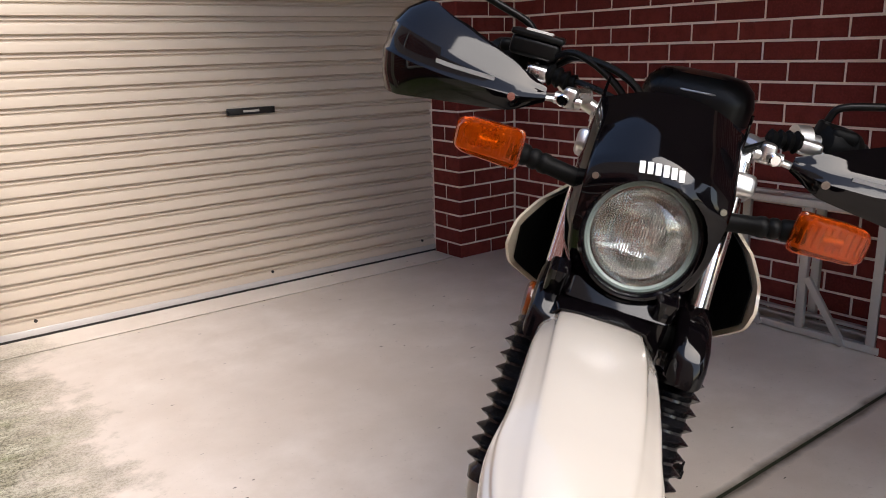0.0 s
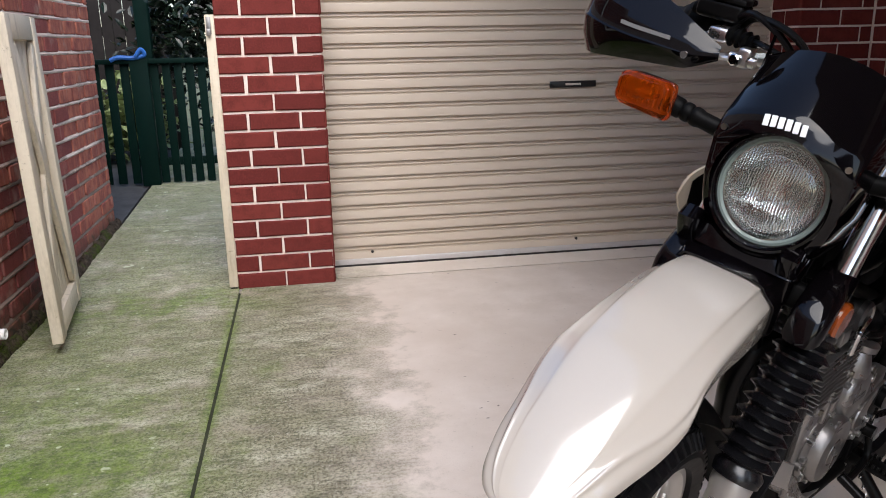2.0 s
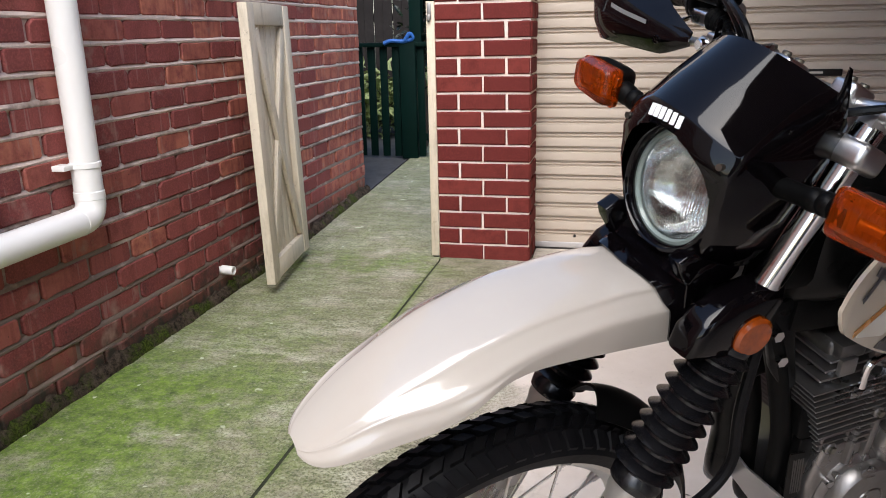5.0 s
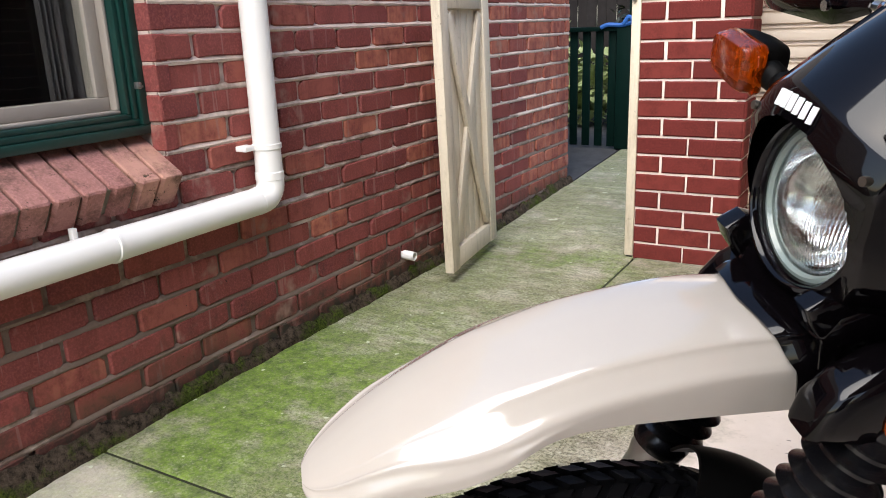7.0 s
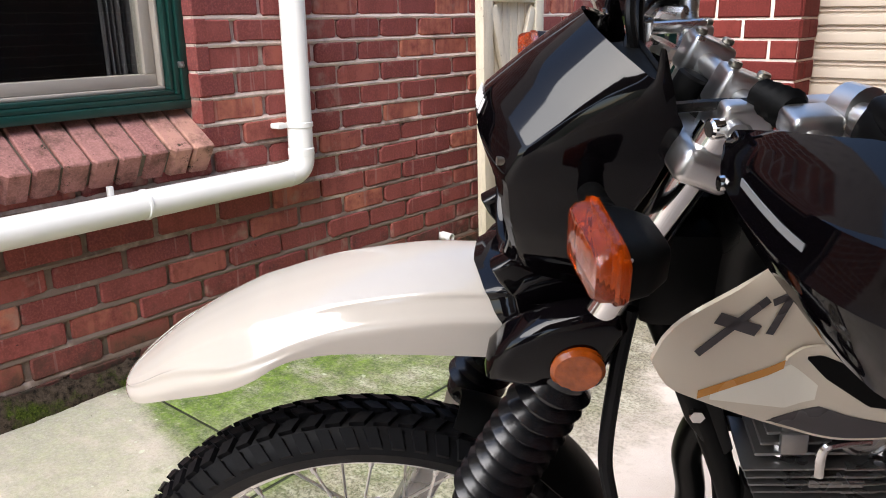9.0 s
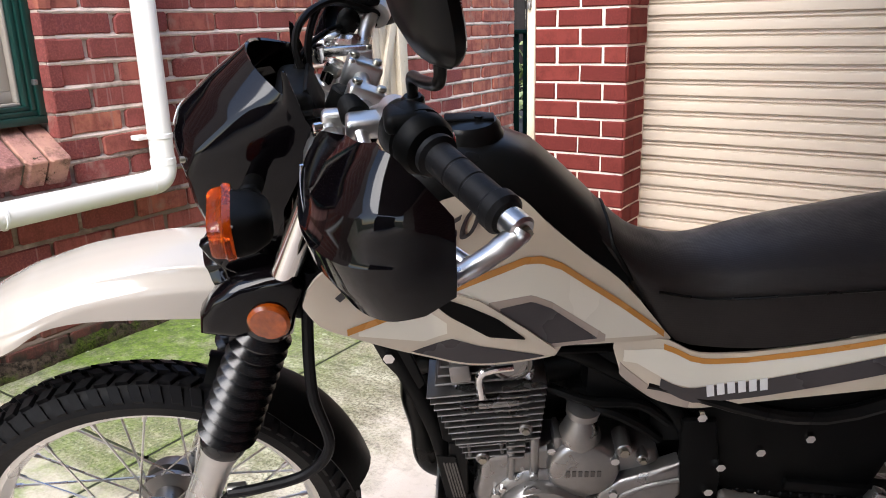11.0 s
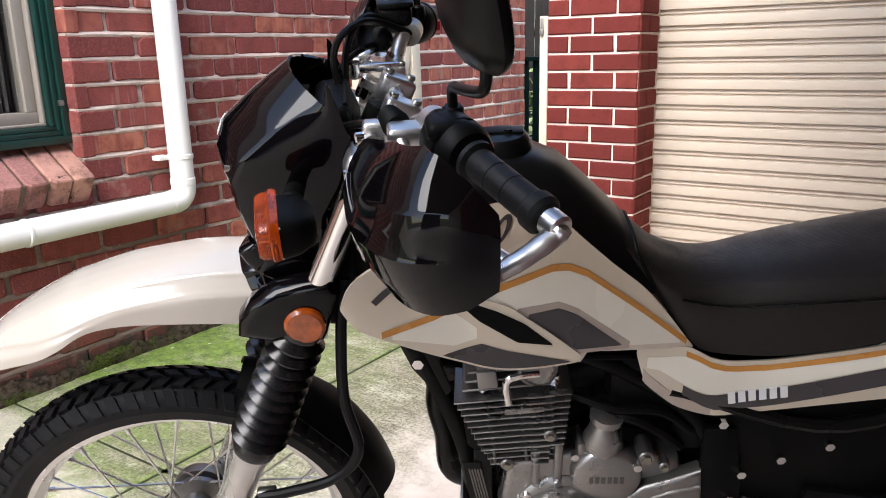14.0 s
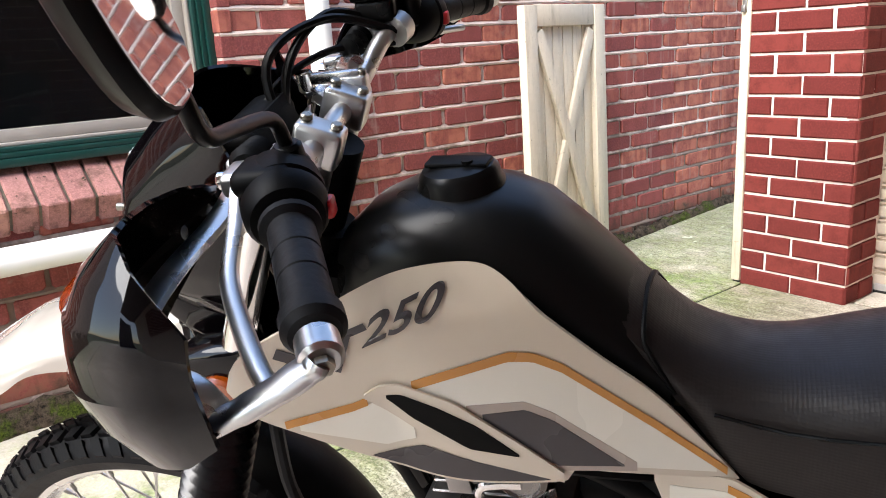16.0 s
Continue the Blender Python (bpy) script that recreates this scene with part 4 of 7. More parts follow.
def wheel(name, c, R, width, rim_r, spokes, m, label, block):
    hub = part(name, lathe([(0.016, -0.062), (0.03, -0.06), (0.052, -0.056), (0.052, -0.047), (0.028, -0.04), (0.026, 0.04), (0.045, 0.047), (0.045, 0.056), (0.03, 0.06), (0.016, 0.062)], c, (0, 1, 0), 28), CAST, bike, label, m)
    R -= 0.0062
    w = width / 2
    prof = []
    for a in np.linspace(-1.0, 1.0, 15):
        ang = a * radians(118)
        prof.append((R - w * 0.86 + w * 0.86 * math.cos(ang), w * math.sin(ang) * (1.0 if abs(a) < 0.78 else 0.93)))
    inner = [(rim_r + 0.002, w * 0.5), (rim_r + 0.002, -w * 0.5)]
    tyre = part("tyre", lathe(prof + inner, c, (0, 1, 0), 96, closed=True), RUBBER, bike, "black block-tread tyre", m, 30)
    # tread: rows of bevelled lugs set at a slant, one mesh for each row
    n = block
    for row, (y, dy, lx, sk, off) in enumerate(((0.0, 0.15, 0.68, 0.9, 0.0), (0.38, 0.16, 0.68, -0.8, 0.5), (-0.38, 0.16, 0.68, -0.8, 0.75), (0.78, 0.18, 0.62, 0.55, 0.0), (-0.78, 0.18, 0.62, 0.55, 0.25))):
        arc = 2 * math.pi / n * lx
        pts = []
        for top in (0, 1):
            for sa, sy in ((-0.5, -1), (0.5, -1), (0.5, 1), (-0.5, 1)):
                shrink = 0.86 if top else 1.0
                yy = (y + sy * dy * shrink) * w
                ang = sa * arc * shrink + sk * sy * dy * arc * (2.2 if y >= 0 else -2.2)
                s = max(-0.97, min(0.97, yy / w))
                out = 0.0080 if top else -0.004
                rr = R - w * 0.86 + (w * 0.86 + out) * math.sqrt(1 - s * s)
                pts.append((math.cos(ang) * rr, yy * (1 + out * 6), math.sin(ang) * rr))
        me = bpy.data.meshes.new("tread_lug")
        me.from_pydata(pts, [], [(4, 5, 6, 7), (0, 1, 5, 4), (1, 2, 6, 5), (2, 3, 7, 6), (3, 0, 4, 7)])
        me.materials.append(RUBBER)
        for k in range(n):
            ob = new("tread_lug", me)
            ob.parent = tyre
            ob.matrix_basis = (m or Matrix()) @ Matrix.Translation(c) @ Matrix.Rotation(2 * math.pi * (k + off) / n, 4, "Y")
    rw = 0.029
    part("rim", lathe([(rim_r + 0.006, -rw), (rim_r + 0.010, -rw + 0.004), (rim_r - 0.003, -rw + 0.007), (rim_r - 0.008, -0.012), (rim_r - 0.014, -0.006), (rim_r - 0.014, 0.006), (rim_r - 0.008, 0.012), (rim_r - 0.003, rw - 0.007), (rim_r + 0.010, rw - 0.004), (rim_r + 0.006, rw),
                       (rim_r - 0.006, rw), (rim_r - 0.018, 0.016), (rim_r - 0.021, 0.008), (rim_r - 0.021, -0.008), (rim_r - 0.018, -0.016), (rim_r - 0.006, -rw)], c, (0, 1, 0), 72, closed=True), RIM_ALLOY, hub, "pale alloy rim", m)
    for k in range(spokes):
        side = 1 if k % 2 else -1
        a = 2 * math.pi * (k + 0.5) / spokes
        b = a + (1 if (k // 2) % 2 else -1) * radians(52)
        p0 = V((c[0] + math.cos(b) * 0.045, c[1] + side * 0.05, c[2] + math.sin(b) * 0.045))
        p1 = V((c[0] + math.cos(a) * (rim_r - 0.016), c[1] + side * 0.006, c[2] + math.sin(a) * (rim_r - 0.016)))
        d = (p1 - p0).normalized()
        part("spoke", join(cyl(p0, p1, 0.0021, n=6), cyl(p1 - d * 0.018, p1, 0.0042, n=6)), BRUSHED, hub, "", m)
    return hub


FA, RA = (1.36, 0.0, 0.342), (0.0, 0.0, 0.325)
front = wheel("front_wheel", FA, 0.342, 0.092, 0.272, 36, ST, "spoked front wheel with a silver hub", 68)
rear = wheel("rear_wheel", RA, 0.325, 0.122, 0.236, 36, None, "spoked rear wheel with a silver hub", 58)


def ring_plate(c, y, r0, r1, th, n=64):
    return lathe([(r0, -th / 2), (r1, -th / 2), (r1, th / 2), (r0, th / 2)], (c[0], y, c[2]), (0, 1, 0), n, closed=True)


disc = part("brake_disc", ring_plate(FA, 0.066, 0.083, 0.1225, 0.004), STEEL, front, "drilled steel brake disc", ST, 30)
arms = []
for k in range(10):
    a = 2 * math.pi * k / 10
    arms.append(moved(box((0.066, 0, 0), (0.05, 0.004, 0.012), 0.001), Matrix.Translation((FA[0], 0.064, FA[2])) @ Matrix.Rotation(-a + 0.25, 4, "Y")))
part("disc_carrier", ring_plate(FA, 0.064, 0.03, 0.05, 0.005), STEEL, front, "", ST, 30)
for g in arms:
    part("carrier_arm", g, STEEL, front, "", ST, 30)
holes = []
for k in range(60):
    a = 2 * math.pi * k / 60
    r = 0.093 + 0.0105 * (k % 3)
    p = (FA[0] + math.cos(a) * r, 0.066, FA[2] + math.sin(a) * r)
    holes.append(cyl((p[0], 0.0632, p[2]), (p[0], 0.0688, p[2]), 0.0028, n=8))
part("drill_holes", join(*holes), BLACK_MATT, front, "", ST, 30)
part("axle", cyl((1.36, -0.125, 0.342), (1.36, 0.135, 0.342), 0.011, n=14), BRUSHED, front, "", ST)
part("axle_nut", cyl((1.36, 0.118, 0.342), (1.36, 0.13, 0.342), 0.017, n=6), BRUSHED, front, "", ST)
part("axle_end", cyl((1.36, 0.135, 0.342), (1.36, 0.15, 0.342), 0.008, n=12), BRUSHED, front, "", ST)
part("speed_drive", lathe([(0.02, 0), (0.045, 0.002), (0.05, 0.012), (0.05, 0.026), (0.03, 0.03)], (1.36, -0.098, 0.342), (0, 1, 0), 24), CAST, front, "", ST)
part("sprocket", ring_plate(RA, 0.07, 0.05, 0.098, 0.006), STEEL, rear, "", None, 30)


def fork_at(s, y):
    return V((1.34 - 0.411 * s, y, 0.30 + 0.912 * s))


# fork legs with gaiters
for side in (1, -1):
    y = 0.1 * side
    leg = lathe([(0.010, -0.040), (0.019, -0.036), (0.0225, -0.024), (0.0245, 0.02), (0.024, 0.1), (0.0255, 0.3), (0.0295, 0.315), (0.0305, 0.345), (0.028, 0.35)], fork_at(0, y), (-0.411, 0, 0.912), 28)
    lug = box((1.352, y, 0.335), (0.05, 0.036, 0.05), 0.01, 3)
    web = moved(box((0, 0, 0), (0.05, 0.024, 0.18), 0.009, 3), Matrix.Translation(fork_at(0.19, y * 0.82)) @ Matrix.Rotation(radians(-24.3), 4, "Y"))
    part("fork_leg", join(leg, lug, web), SILVER, bike, "silver lower fork leg", ST)
    prof = [(0.034, 0.33), (0.036, 0.345)]
    n = 10
    for k in range(n):
        h = 0.352 + k * 0.0209
        big = 0.0445 - 0.0004 * k
        prof += [(0.030, h), (0.030, h + 0.0025), (big - 0.002, h + 0.0085), (big, h + 0.0100), (big - 0.002, h + 0.0118), (0.030, h + 0.0195)]
    part("fork_gaiter", lathe(prof + [(0.032, 0.565), (0.028, 0.575)], fork_at(0, y), (-0.411, 0, 0.912), 28), GAITER, bike, "ribbed black rubber fork gaiter", ST, 50)
    part("fork_tube", cyl(fork_at(0.55, y), fork_at(0.87, y), 0.0185, n=24), CHROME, bike, "chrome fork tube", ST)
    part("tube_cap", cyl(fork_at(0.868, y), fork_at(0.882, y), 0.02, n=6), BRUSHED, bike, "", ST)
    part("fork_clamp", moved(box((0, 0, 0), (0.056, 0.058, 0.034), 0.01, 3), Matrix.Translation(fork_at(0.835, y)) @ Matrix.Rotation(radians(-24.3), 4, "Y")), BRUSHED, bike, "", ST)
top = moved(box((-0.012, 0, 0), (0.06, 0.17, 0.026), 0.008, 3), Matrix.Translation(fork_at(0.835, 0)) @ Matrix.Rotation(radians(-24.3), 4, "Y"))
part("top_clamp", top, BRUSHED, bike, "silver top fork clamp", ST)
part("bottom_clamp", moved(box((-0.012, 0, 0), (0.08, 0.19, 0.04), 0.012, 3), Matrix.Translation(fork_at(0.60, 0)) @ Matrix.Rotation(radians(-24.3), 4, "Y")), BLACK_MATT, bike, "", ST)
part("steering_stem", cyl(fork_at(0.58, 0) + V((-0.045, 0, 0)), fork_at(0.86, 0) + V((-0.045, 0, 0)), 0.028, n=20), BLACK_MATT, bike, "", ST)

# bar, risers, grips
BAR = [(0.948, 0, 1.100), (0.948, 0.075, 1.100), (0.942, 0.13, 1.114), (0.924, 0.19, 1.140), (0.891, 0.27, 1.137), (0.8335, 0.391, 1.120)]
full = [(x, -y, z) for x, y, z in BAR[:0:-1]] + BAR
part("handlebar", tube(full, 0.0112, 16, 6), BRUSHED, bike, "silver handlebar", SU)
for side in (1, -1):
    base = V((0.972, 0.05 * side, 1.045))
    topc = V((0.948, 0.05 * side, 1.100))
    d = (topc - base)
    part("riser", join(cyl(base - d * 0.2, topc, 0.019, 0.021, 16), moved(box((0, 0, 0.0), (0.05, 0.034, 0.042), 0.006, 3), Matrix.Translation(topc) @ Matrix.Rotation(radians(-24), 4, "Y"))), BRUSHED, bike, "machined alloy bar riser", SU)
    for dx in (-0.016, 0.016):
        q = topc + V((dx * 0.9, 0, dx * 0.4)) + V((-0.008, 0, 0.022))
        part("clamp_bolt", cyl(q + V((0, 0, -0.003)), q + V((-0.002, 0, 0.003)), 0.0065, n=12, bev=0.0015), STEEL, bike, "", SU)
bracket = part("cable_bracket", join(box((0.947, -0.088, 1.106), (0.036, 0.020, 0.034), 0.005, 2), box((0.972, -0.088, 1.122), (0.070, 0.012, 0.014), 0.004, 2), cyl((1.004, -0.088, 1.108), (1.004, -0.088, 1.132), 0.010, n=14, bev=0.002)), BRUSHED, bike, "small alloy cable bracket on the bar", SU)
for dx in (-0.012, 0.012):
    part("bracket_bolt", cyl((0.947 + dx, -0.088, 1.122), (0.946 + dx, -0.088, 1.128), 0.0052, n=12, bev=0.001), STEEL, bracket, "", SU)
for y in (-0.05, 0.05):
    part("pinch_bolt", cyl((1.000, y, 1.052), (1.010, y, 1.050), 0.007, n=6), STEEL, bike, "", SU)
grip_dir = (V(BAR[5]) - V(BAR[4])).normalized()


def mirrored(v, side):
    return V((v[0], v[1] * side, v[2]))


for side in (1, -1):
    a, b = mirrored(V(BAR[4]) + grip_dir * 0.012, side), mirrored(BAR[5], side)
    prof = [(0.019, 0), (0.0225, 0.003), (0.0225, 0.009), (0.0172, 0.012)]
    L = (b - a).length
    for k in range(1, 12):
        h = 0.014 + (L - 0.04) * k / 12
        prof += [(0.0172, h), (0.0164 if k % 4 == 0 else 0.0172, h + 0.001), (0.0164 if k % 4 == 0 else 0.0172, h + 0.0025), (0.0172, h + 0.0035)]
    prof += [(0.0172, L - 0.022), (0.0205, L - 0.018), (0.0205, L - 0.006), (0.0165, L - 0.001)]
    part("grip", lathe(prof, a, b - a, 24), GRIP_RUBBER, bike, "black rubber grip", SU)
    q = mirrored(V(BAR[4]) - grip_dir * 0.022, side)
    part("switch_housing", join(lathe([(0.016, -0.034), (0.026, -0.030), (0.031, -0.022), (0.0325, -0.006), (0.0325, 0.004), (0.030, 0.006), (0.030, 0.009), (0.0325, 0.011), (0.0315, 0.022), (0.027, 0.030), (0.018, 0.033)], q, b - a, 32), moved(box((0.008, 0, 0.020), (0.046, 0.042, 0.022), 0.009, 3), Matrix.Translation(q))), BLACK_MATT, bike, "black switch housing", SU)
    part("switch_button", moved(box((-0.034, 0.004 * side, -0.006), (0.012, 0.014, 0.016), 0.003), Matrix.Translation(q)), RED, bike, "red switch button", SU)
    # lever and its perch
    lp = mirrored((0.935, 0.20, 1.135), side)
    part("lever_perch", join(cyl(mirrored((0.918, 0.185, 1.14), side), mirrored((0.912, 0.205, 1.143), side), 0.02, n=18), moved(box((0.015, 0, 0), (0.04, 0.035, 0.022), 0.006, 3), Matrix.Translation(lp))), BRUSHED, bike, "alloy lever perch", SU)
    lever = [lp + V((0.02, 0.012 * side, 0)), mirrored((0.948, 0.245, 1.118), side), mirrored((0.935, 0.30, 1.10), side), mirrored((0.895, 0.365, 1.088), side), mirrored((0.872, 0.395, 1.082), side)]
    part("lever", tube(lever, 0.0075, 10, 6, 0.7), BRUSHED, bike, "polished alloy lever", SU)
    part("lever_boot", lathe([(0.008, 0), (0.014, 0.004), (0.010, 0.012), (0.015, 0.016), (0.011, 0.024), (0.016, 0.028), (0.012, 0.036), (0.017, 0.040), (0.012, 0.048)], lp + V((0.03, -0.06 * side, 0.0)), V((-0.008, 0.05 * side, 0.004)), 16), BLACK_MATT, bike, "pleated rubber boot", SU)
    # handguard: alloy backbone and black shell
    plan = smooth_line([(0.998, 0.178), (1.010, 0.225), (1.010, 0.30), (1.000, 0.37), (0.972, 0.420), (0.930, 0.439), (0.886, 0.440)], 5)
    inner = [(p[0] - 0.028 + 0.010 * i / 30, p[1] - 0.008 - 0.016 * i / 30) for i, p in enumerate(plan)]
    bone = [mirrored((0.892, 0.424, 1.088), side)] + [mirrored((inner[k][0], inner[k][1], 1.104), side) for k in (25, 20, 15, 10, 5)] + [mirrored((0.985, 0.148, 1.112), side)]
    part("guard_backbone", tube(bone, 0.0125, 10, 6, 0.42), BRUSHED, bike, "bare alloy handguard bar", SU)
    s0, s1 = b + V((-0.006, 0.018 * side, -0.001)), mirrored((0.893, 0.430, 1.086), side)
    part("guard_strap", tube([s0, s0 + V((0.006, 0.004 * side, -0.006)), (s0 + s1) / 2 + V((0.0, 0.004 * side, -0.002)), s1], [0.0135, 0.012, 0.011, 0.010], 14, 6, 0.62), BRUSHED, bike, "flat bare alloy handguard strap", SU)
    part("bar_end", cyl(b, b + V((-0.010, 0.020 * side, -0.003)), 0.0138, n=20, bev=0.003), BRUSHED, bike, "alloy bar end", SU)
    part("bar_end_bolt", cyl(b + V((-0.010, 0.020 * side, -0.003)), b + V((-0.012, 0.025 * side, -0.004)), 0.007, n=6), STEEL, bike, "", SU)
    part("guard_clamp", join(box(mirrored((0.975, 0.143, 1.116), side), (0.045, 0.022, 0.03), 0.006, 3), cyl(mirrored((0.988, 0.125, 1.112), side), mirrored((0.988, 0.165, 1.112), side), 0.009, n=12), tube([mirrored((0.975, 0.143, 1.118), side), mirrored((0.95, 0.12, 1.122), side)], 0.012, 10, 1)), BRUSHED, bike, "alloy handguard clamp", SU)
    part("clamp_screw", cyl(mirrored((0.995, 0.150, 1.112), side), mirrored((1.008, 0.153, 1.112), side), 0.009, n=12, bev=0.002), CHROME, bike, "", SU)
    us = np.linspace(0, 1, len(plan))
    keys = [0, 0.16, 0.38, 0.6, 0.78, 0.9, 1]
    zb = np.interp(us, keys, [1.104, 1.080, 1.066, 1.052, 1.050, 1.060, 1.079])
    z1 = np.interp(us, keys, [1.111, 1.104, 1.105, 1.112, 1.116, 1.117, 1.110])
    z2 = np.interp(us, keys, [1.116, 1.122, 1.135, 1.150, 1.157, 1.152, 1.130])
    zt = np.interp(us, keys, [1.121, 1.140, 1.174, 1.192, 1.192, 1.178, 1.150])
    lean = np.interp(us, keys, [0.002, 0.012, 0.036, 0.045, 0.036, 0.02, 0.008])
    grid = []
    for i, p in enumerate(plan):
        d = V((*(plan[min(i + 1, len(plan) - 1)] - plan[max(i - 1, 0)]), 0)).normalized()
        nx, ny = d.y, -d.x
        f = math.sin(math.pi * min(1, us[i] * 0.9 + 0.08))
        prof = [(zb[i], -0.014 * f), ((zb[i] * 0.5 + z1[i] * 0.5), 0.003 * f), (z1[i] - 0.002, 0.008 * f), (z1[i] + 0.001, 0.005 * f), ((z1[i] + z2[i]) / 2, 0.001 * f), (z2[i] - 0.002, -0.005 * f), (z2[i] + 0.001, -0.009 * f), ((z2[i] + zt[i]) / 2, -0.009 * f - lean[i] * 0.32), (zt[i], -0.009 * f - lean[i])]
        grid.append([(p[0] + nx * h, (p[1] + ny * h) * side, z) for z, h in prof])
    part("guard_shell", sheet(grid if side < 0 else grid[::-1], 0.0035), BLACK_GLOSS, bike, "glossy black handguard shell", SU, 28)
    mark = [[(plan[i][0] + 0.0052, plan[i][1] * side, z1[i] + 0.010 + dz) for dz in (0.0, 0.006)] for i in range(7, 14)]
    part("guard_mark", sheet(mark if side < 0 else mark[::-1], 0.001), GREY_MARK, bike, "grey bar of unreadable lettering", SU)
    part("guard_screw", cyl(mirrored((1.01, 0.223, 1.100), side), mirrored((1.021, 0.223, 1.100), side), 0.006, n=10), CHROME, bike, "", SU)
    # mirror on a cranked stem
    stem = [mirrored(q, side) for q in ((0.898, 0.222, 1.135), (0.899, 0.226, 1.176), (0.9, 0.238, 1.198), (0.896, 0.30, 1.216), (0.886, 0.352, 1.233), (0.885, 0.364, 1.264))]
    part("mirror_stem", join(tube(stem, 0.0058, 12, 5), cyl(stem[0], stem[1] + V((0, 0, -0.002)), 0.0135, 0.012, 14, 0.003)), BLACK_SATIN, bike, "black cranked mirror stem", SU)
    mc = mirrored((0.900, 0.373, 1.319), side)
    turn = Matrix.Translation(mc) @ Matrix.Rotation(radians(17 * side), 4, "Z") @ Matrix.Rotation(radians(12), 4, "Y")
    outline = []
    for k in range(28):
        a = 2 * math.pi * k / 28
        ca, sa = math.cos(a), math.sin(a)
        outline.append((abs(ca) ** 0.7 * math.copysign(0.052, ca), abs(sa) ** 0.75 * math.copysign(0.064, sa)))
    rings = [[(dx, py * s, pz * s) for py, pz in outline] for dx, s in ((-0.006, 1.0), (-0.009, 0.97), (0.001, 1.01), (0.012, 0.88), (0.021, 0.5), (0.023, 0.12))]
    body = part("mirror", moved(loft(rings[1:2] + rings[0:1] + rings[2:]), turn), BLACK_SATIN, bike, "black rear-view mirror", SU)
    part("mirror_glass", moved(loft([[(-0.0105, py * 0.95, pz * 0.95) for py, pz in outline], [(-0.0085, py * 0.95, pz * 0.95) for py, pz in outline]]), turn), MIRROR, body, "mirror glass", SU, 20)
part("brake_reservoir", join(box((0.935, -0.215, 1.168), (0.05, 0.075, 0.03), 0.008, 3), box((0.935, -0.215, 1.186), (0.056, 0.08, 0.01), 0.004)), BLACK_SATIN, bike, "black brake fluid reservoir", SU)
part("reservoir_plate", box((0.935, -0.215, 1.192), (0.03, 0.04, 0.003)), LABEL_WHITE, bike, "", SU)
# cables over the bar
for k, pts in enumerate(([(0.93, -0.20, 1.15), (0.985, -0.15, 1.178), (1.015, -0.07, 1.14), (1.01, -0.02, 1.05), (1.0, -0.03, 0.95)],
                         [(0.91, -0.19, 1.14), (0.985, -0.14, 1.175), (1.03, -0.05, 1.15), (1.0, -0.015, 1.03)],
                         [(0.955, 0.16, 1.135), (1.01, 0.10, 1.11), (1.03, 0.03, 1.07), (1.0, 0.02, 0.98)],
                         [(0.915, -0.195, 1.125), (0.99, -0.12, 1.14), (1.035, -0.03, 1.11), (1.01, 0.0, 1.0)])):
    part("cable", tube(pts, 0.0055 if k < 3 else 0.0045, 8, 8), BLACK_SATIN, bike, "black control cable", SU)
part("instrument", join(box((1.035, 0.0, 1.085), (0.05, 0.13, 0.07), 0.014, 3), moved(box((-0.028, 0, 0.004), (0.006, 0.1, 0.05), 0.002), Matrix.Translation((1.035, 0, 1.085)) @ Matrix.Rotation(radians(20), 4, "Y"))), BLACK_MATT, bike, "black instrument pod", SU)
part("ignition", cyl((0.985, 0.0, 1.07), (0.97, 0, 1.10), 0.018, n=18, bev=0.003), BLACK_MATT, bike, "", SU)

# front mudguard: crowned top, hollow shoulders, flanks, two short wings near the tip
FU = ST @ Matrix.Translation((0, -0.026, 0))
MG = [(1.12, 0.872, 0.046, 0.070, 0.034, 0.073, 0.084), (1.18, 0.879, 0.048, 0.075, 0.032, 0.078, 0.080), (1.254, 0.883, 0.050, 0.079, 0.031, 0.082, 0.073), (1.351, 0.874, 0.049, 0.081, 0.030, 0.083, 0.056),
      (1.40, 0.863, 0.048, 0.083, 0.030, 0.086, 0.047), (1.428, 0.855, 0.047, 0.086, 0.032, 0.091, 0.047), (1.453, 0.848, 0.046, 0.086, 0.034, 0.093, 0.055), (1.49, 0.832, 0.044, 0.080, 0.032, 0.088, 0.058), (1.538, 0.808, 0.039, 0.066, 0.021, 0.077, 0.050),
      (1.57, 0.788, 0.036, 0.058, 0.014, 0.070, 0.040), (1.601, 0.765, 0.030, 0.048, 0.010, 0.059, 0.030), (1.620, 0.750, 0.023, 0.037, 0.007, 0.047, 0.022), (1.632, 0.740, 0.016, 0.025, 0.0045, 0.033, 0.014), (1.638, 0.734, 0.008, 0.013, 0.002, 0.018, 0.007)]
mg = [curve_at([(r[0], r[k]) for r in MG]) for k in range(1, 7)]


def guard_row(x, out=0.0):
    zt, y1, y2, d2, y3, d3 = [f(x) for f in mg]
    e = min(1.0, y3 / 0.07) ** 2
    d1 = 0.006 * e
    pts = smooth_line([(0.0, 0.0), (y1 * 0.6, 0.0015 * e), (y1 + 0.004 * e, d1), (y1 + (y2 - y1) * 0.35, d1 + (d2 - d1) * 0.26), (y1 + (y2 - y1) * 0.7, d1 + (d2 - d1) * 0.64), (y2 - 0.002 * e, d2 - 0.003 * e), (y2 + 0.001 * e, d2 + 0.004 * e), (y2 + (y3 - y2) * 0.8, d2 + (d3 - d2) * 0.5), (y3, d3)], 4)
    right = [(x, p[0] + out, zt - p[1] + out) for p in pts]
    return [(x, -y, z) for x, y, z in right[:0:-1]] + right


